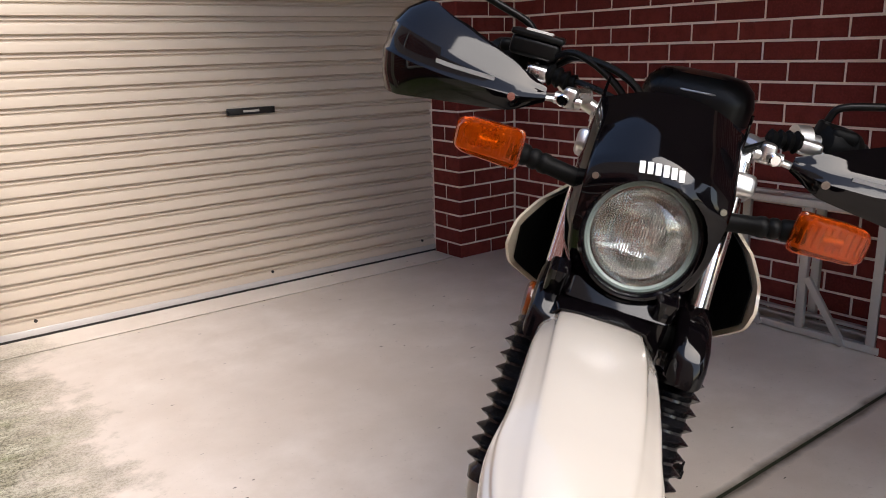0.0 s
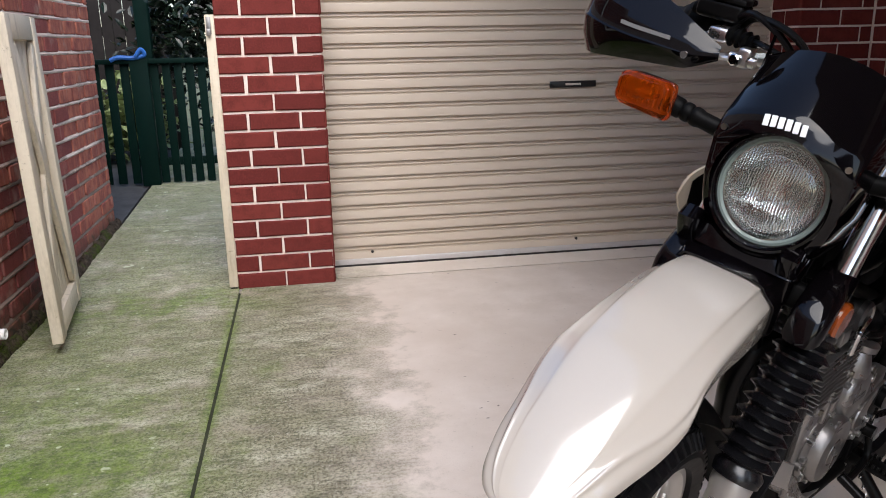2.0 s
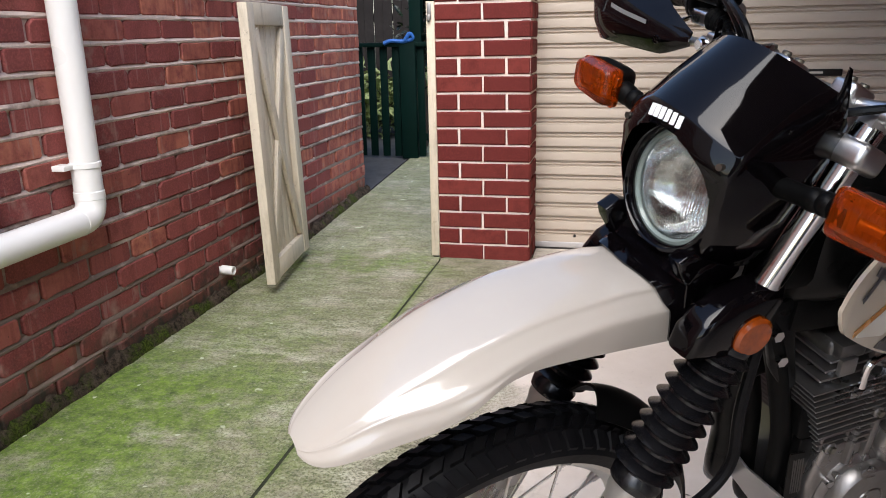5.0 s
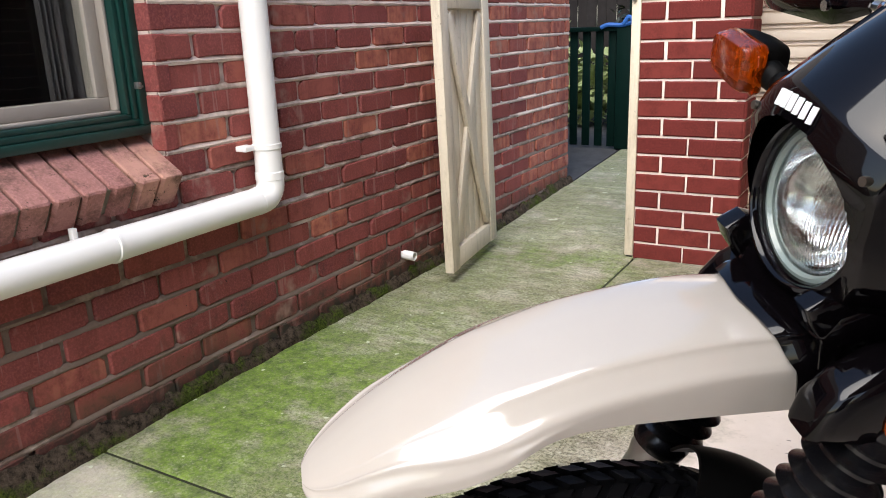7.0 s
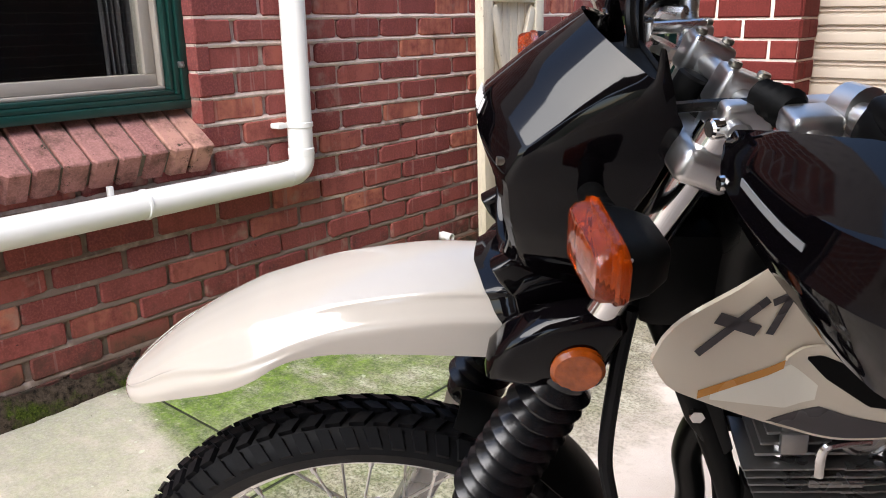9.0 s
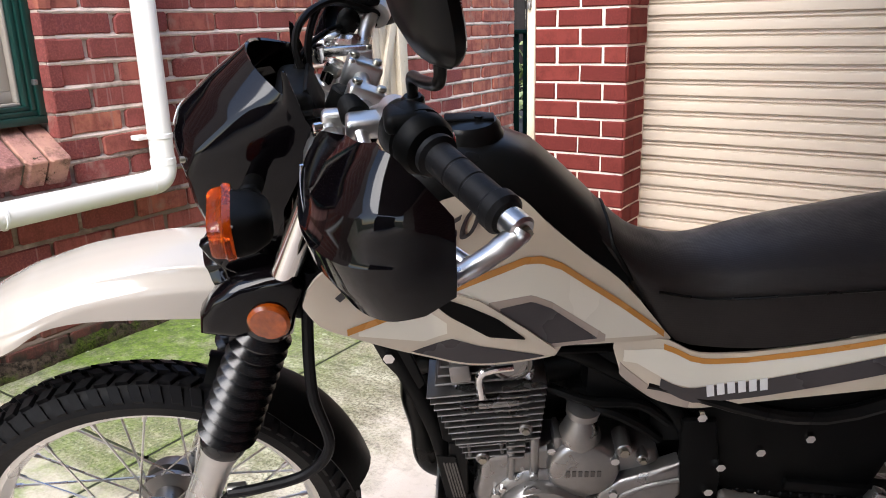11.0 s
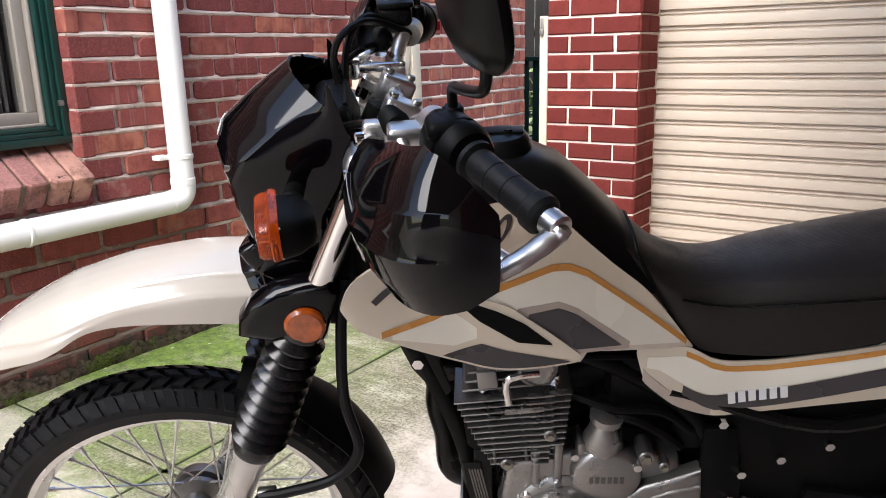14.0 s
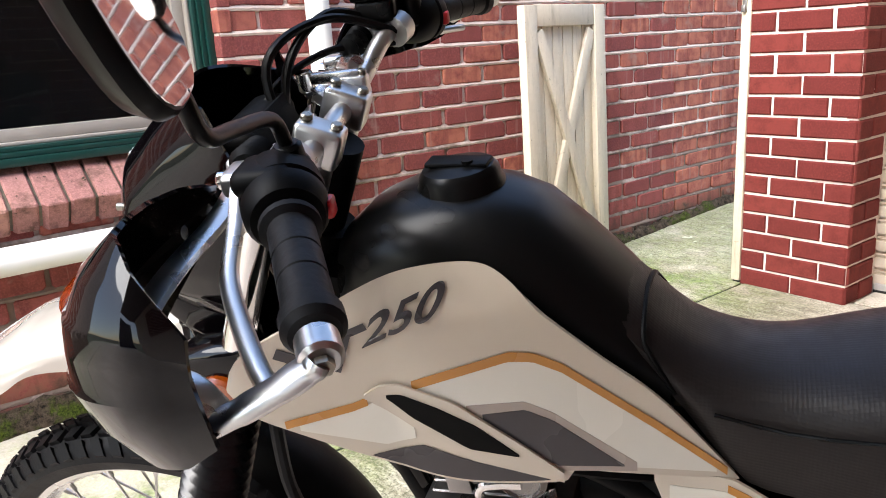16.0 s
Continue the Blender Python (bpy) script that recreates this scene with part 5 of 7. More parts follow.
grid = [guard_row(float(x)) for x in np.r_[np.linspace(1.12, 1.40, 16), np.linspace(1.412, 1.60, 22), np.linspace(1.606, 1.638, 9)]]
part("front_mudguard", sheet(grid, 0.004), FENDER_WHITE, bike, "glossy warm white front mudguard", FU, 50)
n = len(grid[0])
grid = []
for k in range(9):
    row = []
    for i in range(n):
        q = abs(i - n // 2) / (n // 2)
        x = 1.196 - 0.036 * q - (0.07 - 0.03 * q) * k / 8
        p = guard_row(x, 0.004 + 0.004 * min(1, k / 2) + 0.012 * (k / 8) * (1 - q))[i]
        row.append(p)
    grid.append(row)
part("mudguard_collar", sheet(grid[::-1], 0.004), BLACK_GLOSS, bike, "glossy black collar over the mudguard", FU, 50)
# black flap behind the front tyre
grid = []
for a in np.linspace(radians(112), radians(167), 18):
    r = 0.372 + 0.008 * math.sin(a)
    w = 0.030 + 0.034 * min(1.0, (a - radians(112)) / radians(25))
    grid.append([(FA[0] + (r - 0.030 * s * s) * math.cos(a), w * s, FA[2] + (r - 0.030 * s * s) * math.sin(a)) for s in np.linspace(-1, 1, 11)])
part("mud_flap", sheet(grid, 0.004), BLACK_MATT, bike, "black plastic flap behind the front tyre", ST)

# headlight cowl
HN = V((0.985, 0, 0.11)).normalized()
HC = V((1.137, 0, 0.988))
zs = [float(z) for z in np.linspace(0.882, 1.168, 52)]
fx = np.interp(zs, [0.882, 0.90, 0.93, 1.0, 1.05, 1.066, 1.074, 1.095, 1.131, 1.168], [1.150, 1.160, 1.172, 1.186, 1.190, 1.193, 1.191, 1.181, 1.138, 1.087])
hw = np.interp(zs, [0.882, 0.905, 0.95, 0.985, 1.045, 1.09, 1.13, 1.168], [0.040, 0.072, 0.095, 0.102, 0.104, 0.106, 0.104, 0.100])
bk = np.interp(zs, [0.882, 1.0, 1.08, 1.13, 1.168], [1.075, 1.06, 1.03, 1.012, 1.034])
cowl_wrap = lambda z: float(np.interp(z, [0.9, 1.0, 1.06, 1.10, 1.168], [0.022, 0.021, 0.023, 0.028, 0.036]))
cowl_drop = lambda z: float(np.interp(z, [0.99, 1.066], [0.0, 0.026]))
grid = []
for z, x, w, b in zip(zs, fx, hw, bk):
    row = []
    wrap = cowl_wrap(z)
    for s in np.linspace(-1, 1, 65):
        q = abs(s)
        if q < 0.62:
            k = q / 0.62
            row.append((x - wrap * k ** 2.2, math.copysign(w * 0.87 * k, s), z - cowl_drop(z) * k * k))
        else:
            k = (q - 0.62) / 0.38
            row.append((x - wrap - (x - wrap - b) * k ** 1.15, math.copysign(w * (0.87 + 0.13 * math.sin(k * math.pi / 2)), s), z - cowl_drop(z) - 0.010 * k + (0.030 * max(0.0, (z - 1.14) / 0.028) if 0.75 < k else 0)))
    grid.append(row)
vs, fs = sheet(grid[::-1], 0.004)
keep = []
for f in fs:
    c = sum((V(vs[i]) for i in f), V()) / len(f)
    off = c - HC
    if not (c.x > 1.09 and (off - HN * off.dot(HN)).length < 0.0775):
        keep.append(f)
# the rim of the opening lies on one circle
for i in {i for f in keep for i in f}:
    off = V(vs[i]) - HC
    flat = off - HN * off.dot(HN)
    if vs[i][0] > 1.09 and 1e-4 < flat.length < 0.0785:
        vs[i] = tuple(V(vs[i]) + flat.normalized() * (0.0785 - flat.length))
part("headlight_cowl", (vs, keep), BLACK_GLOSS, bike, "glossy black headlight cowl", SU, 40)
part("cowl_tongue", prism([(1.06, 0.94), (1.15, 0.915), (1.165, 0.89), (1.14, 0.872), (1.06, 0.875)], -0.075, 0.075, 0.012, 3), BLACK_GLOSS, bike, "", SU)
both("cowl_screw", cyl((1.155, 0.078, 1.053), (1.1765, 0.080, 1.056), 0.0042, n=12), STEEL, "", SU)
LM = SU @ Matrix.Translation(HC) @ Matrix.Diagonal((0.95, 0.915, 0.94, 1)) @ Matrix.Translation(-HC)
lamp = part("headlight", lathe([(0.079, -0.05), (0.0845, -0.02), (0.0845, 0.006), (0.0785, 0.010), (0.0745, 0.004), (0.0745, -0.05)], HC, HN, 64, closed=True), BLACK_GLOSS, bike, "round headlight with fluted glass", LM)
part("bezel", lathe([(0.0775, -0.012), (0.0775, 0.014), (0.0795, 0.0225), (0.0825, 0.0255), (0.0865, 0.0245), (0.0915, 0.016), (0.0945, -0.004), (0.0945, -0.02)], HC, HN, 72, closed=True), BLACK_GLOSS, lamp, "", LM)
part("reflector", lathe([(0.006, -0.052), (0.03, -0.046), (0.052, -0.032), (0.066, -0.014), (0.0715, 0.0), (0.0735, 0.0), (0.068, -0.018), (0.053, -0.036), (0.03, -0.05), (0.006, -0.056)], HC, HN, 48, closed=True), CHROME, lamp, "bright reflector bowl", LM, 60)
flute = [(0.001, 0.021), (0.02, 0.0203), (0.04, 0.0178), (0.058, 0.0128), (0.0705, 0.006), (0.0735, 0.002), (0.0735, -0.002), (0.0695, 0.0025), (0.057, 0.009), (0.04, 0.0138), (0.02, 0.0162), (0.001, 0.017)]
part("lens", lathe(flute[::-1], HC, HN, 56), LENS, lamp, "clear domed glass", LM, 60)
part("rim", lathe([(0.0715, 0.002), (0.0775, 0.004), (0.0775, 0.011), (0.0735, 0.012), (0.0705, 0.008)], HC, HN, 64, closed=True), plain("lens_rim", (0.22, 0.27, 0.25), 0.15, 0.0, 40, 0.1, 0.0), lamp, "greenish glass rim", LM)
upv = HN.cross(V((0, 1, 0))).normalized() * -1
ridges = []
for k in range(-15, 16):
    yy = k * 0.0042
    hh = math.sqrt(max(0, 0.066 ** 2 - yy * yy))
    q = HC + V((0, yy, 0))
    line = []
    for t in np.linspace(-1, 1, 9):
        rr2 = yy * yy + (hh * t) ** 2
        line.append(q + upv * (hh * t) + HN * (0.0160 - 0.0150 * rr2 / 0.0049))
    ridges.append(tube(line, 0.0016, 5, 1))
part("lens_flutes", join(*ridges), LENS, lamp, "", LM, 60)
part("bulb_shade", lathe([(0.002, -0.045), (0.013, -0.043), (0.016, -0.02), (0.014, -0.012), (0.002, -0.010)], HC, HN, 24), CHROME, lamp, "", LM)
for k in range(6):
    y0 = -0.030 + k * 0.0095
    k = abs(y0) / 0.092
    part("cowl_mark", moved(box((0, 0, 0), (0.0016, 0.0072, 0.0150), 0.0007), Matrix.Translation((1.1868 - 0.026 * k ** 2.2, y0, 1.0865 - 0.026 * k * k)) @ Matrix.Rotation(radians(-26), 4, "Y") @ Matrix.Rotation(radians(10), 4, "X")), WHITE_DECAL, bike, "white maker's mark", SU, 20)

# indicators
for side in (1, -1):
    c = mirrored((1.092, 0.227, 1.046), side)
    part("indicator_stalk", join(lathe([(0.013, 0), (0.0125, 0.04), (0.0145, 0.045), (0.0145, 0.052), (0.012, 0.056), (0.0145, 0.06), (0.0145, 0.067), (0.012, 0.071), (0.015, 0.075), (0.016, 0.1)], mirrored((1.09, 0.10, 1.028), side), c - mirrored((1.09, 0.10, 1.028), side), 18)), BLACK_MATT, bike, "", SU)
    m = Matrix.Translation(c) @ Matrix.Rotation(radians(6 * side), 4, "Z")
    rings = []
    for x, sy, sz in ((-0.034, 0.020, 0.011), (-0.029, 0.030, 0.018), (-0.012, 0.041, 0.024), (0.006, 0.044, 0.026)):
        rings.append([(x, abs(math.cos(a)) ** 0.45 * math.copysign(sy, math.cos(a)) * (1 if math.cos(a) * side > 0 else 0.92), abs(math.sin(a)) ** 0.45 * math.copysign(sz, math.sin(a))) for a in np.linspace(0, 2 * math.pi, 33)[:-1]])
    ind = part("indicator", moved(loft(rings), m), BLACK_MATT, bike, "black indicator with an amber lens", SU)
    ribs = [box((0.0085, -0.036 + 0.009 * k, 0), (0.005, 0.004, 0.030), 0.001, 1) for k in range(9)]
    part("bulb_back", moved(join(box((0.006, 0, 0), (0.004, 0.084, 0.040), 0.001, 1), *ribs, cyl((0.012, -0.012, 0), (0.012, 0.014, 0), 0.006, n=12)), m), SILVER, ind, "", SU)
    rings = []
    for x, s in ((0.006, 1.0), (0.010, 1.05), (0.015, 1.05), (0.017, 0.98), (0.026, 0.95), (0.031, 0.86), (0.032, 0.7)):
        rings.append([(x, abs(math.cos(a)) ** 0.3 * math.copysign(0.046 * s, math.cos(a)), abs(math.sin(a)) ** 0.35 * math.copysign(0.0255 * s, math.sin(a)) * (1.0 - 0.2 * (math.cos(a) * side))) for a in np.linspace(0, 2 * math.pi, 41)[:-1]])
    part("amber_lens", moved(loft(rings), m), AMBER, ind, "amber ribbed lens", SU, 40)

# fork shields with reflectors
for side in (1, -1):
    out = [(1.192, 0.823), (1.187, 0.853), (1.168, 0.877), (1.131, 0.896), (1.093, 0.902), (1.056, 0.906), (1.046, 0.880), (1.061, 0.843), (1.071, 0.806), (1.117, 0.795), (1.15, 0.810)]
    geo = prism(out, 0.072 * side, 0.122 * side, 0.016, 4)
    part("fork_shield", geo, BLACK_GLOSS, bike, "glossy black fork shield", ST)
    fin = prism([(1.160, 0.936), (1.182, 0.924), (1.174, 0.906), (1.158, 0.884), (1.153, 0.850), (1.12, 0.860), (1.118, 0.90), (1.13, 0.925)], 0.058 * side, 0.086 * side, 0.007, 3)
    part("collar_wing", fin, BLACK_GLOSS, bike, "", FU)
    rc = mirrored((1.098, 0.124, 0.840), side)
    part("side_reflector", lathe([(0.0285, -0.004), (0.0285, 0.003), (0.024, 0.007), (0.001, 0.0075)], rc, (0.1, side, 0), 28), REFLECTOR, bike, "round amber reflector", ST)
# brake caliper, hoses
part("brake_caliper", join(box((1.222, 0.083, 0.345), (0.055, 0.05, 0.1), 0.014, 3), box((1.24, 0.1, 0.33), (0.05, 0.035, 0.06), 0.012, 3), cyl((1.225, 0.11, 0.372), (1.225, 0.122, 0.372), 0.013, n=14), cyl((1.225, 0.11, 0.325), (1.225, 0.122, 0.325), 0.013, n=14), box((1.25, 0.085, 0.39), (0.06, 0.016, 0.05), 0.006, 2)), BLACK_MATT, bike, "black brake caliper", ST)
part("brake_hose", tube([(1.04, 0.09, 0.89), (1.052, 0.105, 0.81), (1.058, 0.118, 0.70), (1.045, 0.125, 0.60), (1.085, 0.128, 0.548), (1.16, 0.128, 0.528), (1.206, 0.124, 0.52)], 0.0085, 10, 8), RUBBER, bike, "black brake hose", ST)
part("brake_hose", tube([(1.206, 0.124, 0.52), (1.222, 0.12, 0.49), (1.21, 0.118, 0.45), (1.19, 0.112, 0.41), (1.2, 0.1, 0.38)], 0.0065, 10, 8), RUBBER, bike, "black brake hose", ST)
part("hose_clip", box((1.195, 0.118, 0.522), (0.03, 0.016, 0.016), 0.004), BRUSHED, bike, "", ST)

# ---- frame, tank, seat ----
skin = lambda x, z: 0.112 + 0.2 * (x - 0.731) + 0.14 * max(0.0, x - 0.86) - 0.55 * max(0.0, z - 0.955) - 0.10 * max(0.0, x - 1.0)
s_top = curve_at([(0.535, 0.757), (0.606, 0.852), (0.662, 0.905), (0.716, 0.958), (0.747, 0.987), (0.775, 0.999), (0.823, 0.998), (0.865, 0.989), (0.921, 0.966), (0.987, 0.934), (1.008, 0.913), (1.016, 0.893)])
s_bot = curve_at([(0.535, 0.755), (0.60, 0.760), (0.65, 0.764), (0.695, 0.768), (0.70, 0.753), (0.773, 0.750), (0.83, 0.760), (0.895, 0.792), (0.971, 0.838), (1.0, 0.86), (1.016, 0.889)])
xs = list(np.linspace(0.535, 1.016, 60))
for side in (1, -1):
    g = strip(xs, s_top, s_bot, skin, 0.005, 14)
    flip = (lambda q: q) if side > 0 else flip_y
    sh = part("tank_shroud", flip(g), BEIGE, bike, "beige tank side panel with ochre, cream and grey stripes", None, 40)
    part("shroud_liner", flip(strip(xs[2:-2], lambda x: s_top(x) - 0.006, lambda x: min(s_bot(x) + 0.006, s_top(x) - 0.008), skin, 0.002, 10, -0.010)), BLACK_MATT, sh, "black inner side of the panel", None, 40)

    def decal(name, x0, x1, top, bot, mat, lift, n=24):
        part(name, flip(strip(list(np.linspace(x0, x1, n)), top, bot, skin, 0.0006, 5, lift)), mat, sh, "", None, 40)
    band = lambda p, w: (curve_at(p), (lambda f: (lambda x: f(x) - w))(curve_at(p)))
    lin = lambda p: (lambda x: float(np.interp(x, [a for a, _ in sorted(p)], [b for _, b in sorted(p)])))
    orange = [(0.546, 0.772), (0.611, 0.830), (0.696, 0.900), (0.722, 0.913), (0.745, 0.914), (0.772, 0.905), (0.844, 0.882), (0.90, 0.862), (0.972, 0.847)]
    o = lin(orange)
    decal("cream_panel", 0.556, 0.86, lambda x: o(x) - 0.009, lambda x: max(s_bot(x) + 0.003, lin([(0.55, 0.765), (0.64, 0.772), (0.71, 0.838), (0.735, 0.852), (0.78, 0.848), (0.86, 0.862)])(x)), CREAM_DECAL, 0.0010, 40)
    decal("cream_panel", 0.845, 0.955, lambda x: o(x) - 0.009, lambda x: max(s_bot(x) + 0.004, lin([(0.845, 0.812), (0.875, 0.806), (0.955, 0.834)])(x)), CREAM_DECAL, 0.0010)
    decal("ochre_stripe", 0.546, 0.84, o, lambda x: o(x) - 0.0105, ORANGE_DECAL, 0.0018, 50)
    decal("ochre_stripe", 0.885, 0.968, o, lambda x: max(o(x) - 0.0095, s_bot(x)), ORANGE_DECAL, 0.0018)
    decal("taupe_edge", 0.63, 0.79, lin([(0.63, 0.778), (0.707, 0.842), (0.733, 0.856), (0.79, 0.852)]), lin([(0.63, 0.767), (0.707, 0.768), (0.79, 0.83)]), TAUPE_DECAL, 0.0014)
    decal("grey_panel", 0.642, 0.775, lin([(0.642, 0.775), (0.707, 0.832), (0.733, 0.846), (0.775, 0.841)]), lin([(0.642, 0.7735), (0.707, 0.775), (0.775, 0.836)]), GREY_DECAL, 0.0020)
    decal("grey_panel", 0.715, 0.892, lin([(0.715, 0.756), (0.804, 0.786), (0.839, 0.803), (0.892, 0.794)]), lambda x: s_bot(x) + 0.004, GREY_DECAL, 0.0014)
    # air duct: a beige lip round a dark slot
    lip = strip(list(np.linspace(0.70, 0.885, 26)), lin([(0.70, 0.768), (0.74, 0.806), (0.80, 0.858), (0.85, 0.882), (0.873, 0.882), (0.885, 0.873)]), lin([(0.70, 0.756), (0.742, 0.770), (0.79, 0.786), (0.835, 0.822), (0.87, 0.856), (0.885, 0.869)]), skin, 0.003, 8, 0.006)
    part("duct_lip", flip(lip), BEIGE, sh, "", None, 40)
    slot = strip(list(np.linspace(0.742, 0.864, 22)), lin([(0.742, 0.793), (0.78, 0.830), (0.817, 0.854), (0.85, 0.871), (0.864, 0.871)]), lin([(0.742, 0.791), (0.79, 0.802), (0.842, 0.843), (0.864, 0.868)]), skin, 0.004, 6, 0.0075)
    part("air_duct", flip(slot), BLACK_MATT, sh, "black air duct", None, 40)
    # model marks as plain slanted shapes
    def bar(x0, z0, x1, z1, w):
        d = V((x1 - x0, 0, z1 - z0))
        k = V((-d.z, 0, d.x)).normalized() * w
        a, b = V((x0, 0, z0)), V((x1, 0, z1))
        row = [[a + k, a - k], [(a + b) / 2 + k, (a + b) / 2 - k], [b + k, b - k]]
        return sheet([[(p.x, skin(p.x, p.z) + 0.0022, p.z) for p in r_] for r_ in row], 0.0006)
    mk = [bar(0.975, 0.893, 0.914, 0.942, 0.0045), bar(0.960, 0.930, 0.919, 0.908, 0.006), bar(0.909, 0.937, 0.873, 0.950, 0.004), bar(0.907, 0.902, 0.892, 0.941, 0.004)]
    for k in range(3 if side < 0 else 0):
        x, z = 0.862 - 0.028 * k, 0.944 + 0.0125 * k
        mk += [bar(x + 0.008, z - 0.012, x - 0.004, z + 0.016, 0.0028), bar(x - 0.002, z - 0.010, x - 0.013, z + 0.014, 0.0028), bar(x + 0.006, z - 0.013, x - 0.004, z - 0.009, 0.0022), bar(x - 0.003, z + 0.015, x - 0.013, z + 0.016, 0.0022)]
    for g in mk:
        part("panel_mark", flip(g), GREY_DECAL, sh, "dark slanted model mark", None, 20)

    if side > 0:
        cu = bpy.data.curves.new("numerals", "FONT")
        cu.body, cu.size, cu.shear, cu.offset = "250", 0.046, 0.35, 0.0009
        tmp = bpy.data.objects.new("numerals", cu)
        bpy.context.scene.collection.objects.link(tmp)
        bpy.context.view_layer.update()
        me = bpy.data.meshes.new_from_object(tmp.evaluated_get(bpy.context.evaluated_depsgraph_get()))
        bpy.data.objects.remove(tmp)
        pts = []
        for v in me.vertices:
            x, z = 0.880 - 1.08 * v.co.x, 0.9265 + 0.44 * v.co.x + v.co.y * 0.86
            pts.append((x, skin(x, z) + 0.0024, z))
        part("numerals", (pts, [tuple(f.vertices) for f in me.polygons]), GREY_DECAL, sh, "dark slanted numerals", None, 20)

# tank
rings = []
for x, zt, w in ((0.955, 0.955, 0.045), (0.94, 0.995, 0.07), (0.91, 1.020, 0.088), (0.87, 1.036, 0.096), (0.82, 1.042, 0.098), (0.77, 1.038, 0.096), (0.73, 1.022, 0.093), (0.69, 0.986, 0.088), (0.65, 0.946, 0.081), (0.62, 0.912, 0.074), (0.60, 0.885, 0.07)):
    ring = []
    for a in np.linspace(0, 2 * math.pi, 41)[:-1]:
        ca, sa = math.cos(a), math.sin(a)
        ring.append((x, abs(ca) ** 0.75 * math.copysign(w, ca), (zt + 0.80) / 2 + abs(sa) ** 0.62 * math.copysign((zt - 0.80) / 2, sa)))
    rings.append(ring)
tank = part("fuel_tank", loft(rings), BLACK_SATIN, bike, "satin black fuel tank", None, 50)
cap = part("filler_cap", lathe([(0.046, -0.016), (0.046, 0.002), (0.043, 0.007), (0.042, 0.014), (0.037, 0.020), (0.02, 0.023), (0.001, 0.0235)], (0.812, 0, 1.036), (0.06, 0, 1), 40), BLACK_SATIN, tank, "round black filler cap")
part("cap_flap", join(box((0.812, 0, 1.060), (0.066, 0.026, 0.005), 0.002), cyl((0.80, 0.008, 1.058), (0.80, 0.008, 1.065), 0.006, n=12)), BLACK_MATT, cap)

# seat
seat_top = curve_at([(0.645, 0.940), (0.615, 0.910), (0.585, 0.884), (0.54, 0.868), (0.487, 0.865), (0.385, 0.882), (0.284, 0.896), (0.118, 0.918), (0.0, 0.928), (-0.12, 0.932), (-0.2, 0.925)])
seat_low = curve_at([(0.645, 0.89), (0.598, 0.845), (0.543, 0.768), (0.506, 0.745), (0.408, 0.752), (0.28, 0.785), (0.14, 0.827), (0.0, 0.858), (-0.2, 0.89)])
seat_w = curve_at([(0.645, 0.075), (0.60, 0.080), (0.5, 0.086), (0.4, 0.105), (0.25, 0.122), (0.1, 0.128), (-0.1, 0.118), (-0.2, 0.09)])
rings = []
for x in np.linspace(0.645, -0.2, 44):
    zt, zl, w = seat_top(x), seat_low(x), seat_w(x)
    ring = []
    h = zt - zl
    cr = zt - min(0.035, h * 0.4)
    for s in np.linspace(-1, 1, 21):
        q = abs(s)
        if q < 0.6:
            ring.append((x, math.copysign(w * 0.86 * q / 0.6, s), zt - 0.016 * (q / 0.6) ** 3))
        else:
            k = (q - 0.6) / 0.4
            ring.append((x, math.copysign(w * (0.86 + 0.14 * min(1, k * 3.0)) - 0.012 * k, s), zt - 0.016 + (zl - zt + 0.016) * k ** 1.1))
    rings.append(ring)
part("seat", loft(rings), VINYL, bike, "long black vinyl seat", None, 50)
seam = []
for s in np.linspace(-0.92, 0.92, 25):
    q = abs(s)
    k = max(0.0, (q - 0.6) / 0.4)
    x = 0.628 - 0.035 * k - 0.004 * q
    zt, zl, w = seat_top(x), seat_low(x), seat_w(x)
    seam.append((x, math.copysign(w * 0.86 * q / 0.6 if q < 0.6 else w * (0.86 + 0.14 * min(1, k * 3.0)) - 0.012 * k, s), zt - 0.016 * min(1, q / 0.6) ** 3 + (zl - zt + 0.016) * k ** 1.1 * (k > 0) + 0.0005))
part("seat_seam", tube(seam, 0.003, 8, 1), BLACK_MATT, bike, "", None)
both("seat_piping", tube([(x, seat_w(x) - 0.001, seat_top(x) - 0.036) for x in np.linspace(0.56, -0.15, 12)], 0.0022, 6, 2), BLACK_SATIN)

# tail panels
t_top = curve_at([(0.615, 0.757), (0.578, 0.757), (0.542, 0.758), (0.499, 0.737), (0.45, 0.736), (0.406, 0.744), (0.297, 0.771), (0.136, 0.820), (0.0, 0.855), (-0.2, 0.895), (-0.28, 0.90)])
t_bot = curve_at([(0.615, 0.745), (0.606, 0.704), (0.575, 0.672), (0.545, 0.650), (0.496, 0.638), (0.45, 0.643), (0.397, 0.655), (0.264, 0.685), (0.184, 0.702), (0.12, 0.738), (0.0, 0.79), (-0.2, 0.86), (-0.28, 0.88)])
tskin = lambda x, z: 0.087 + 0.045 * max(0.0, min(1.0, (0.45 - x) / 0.4)) - 0.06 * max(0.0, x - 0.5) - 2.0 * (z - (t_top(x) + t_bot(x)) / 2) ** 2
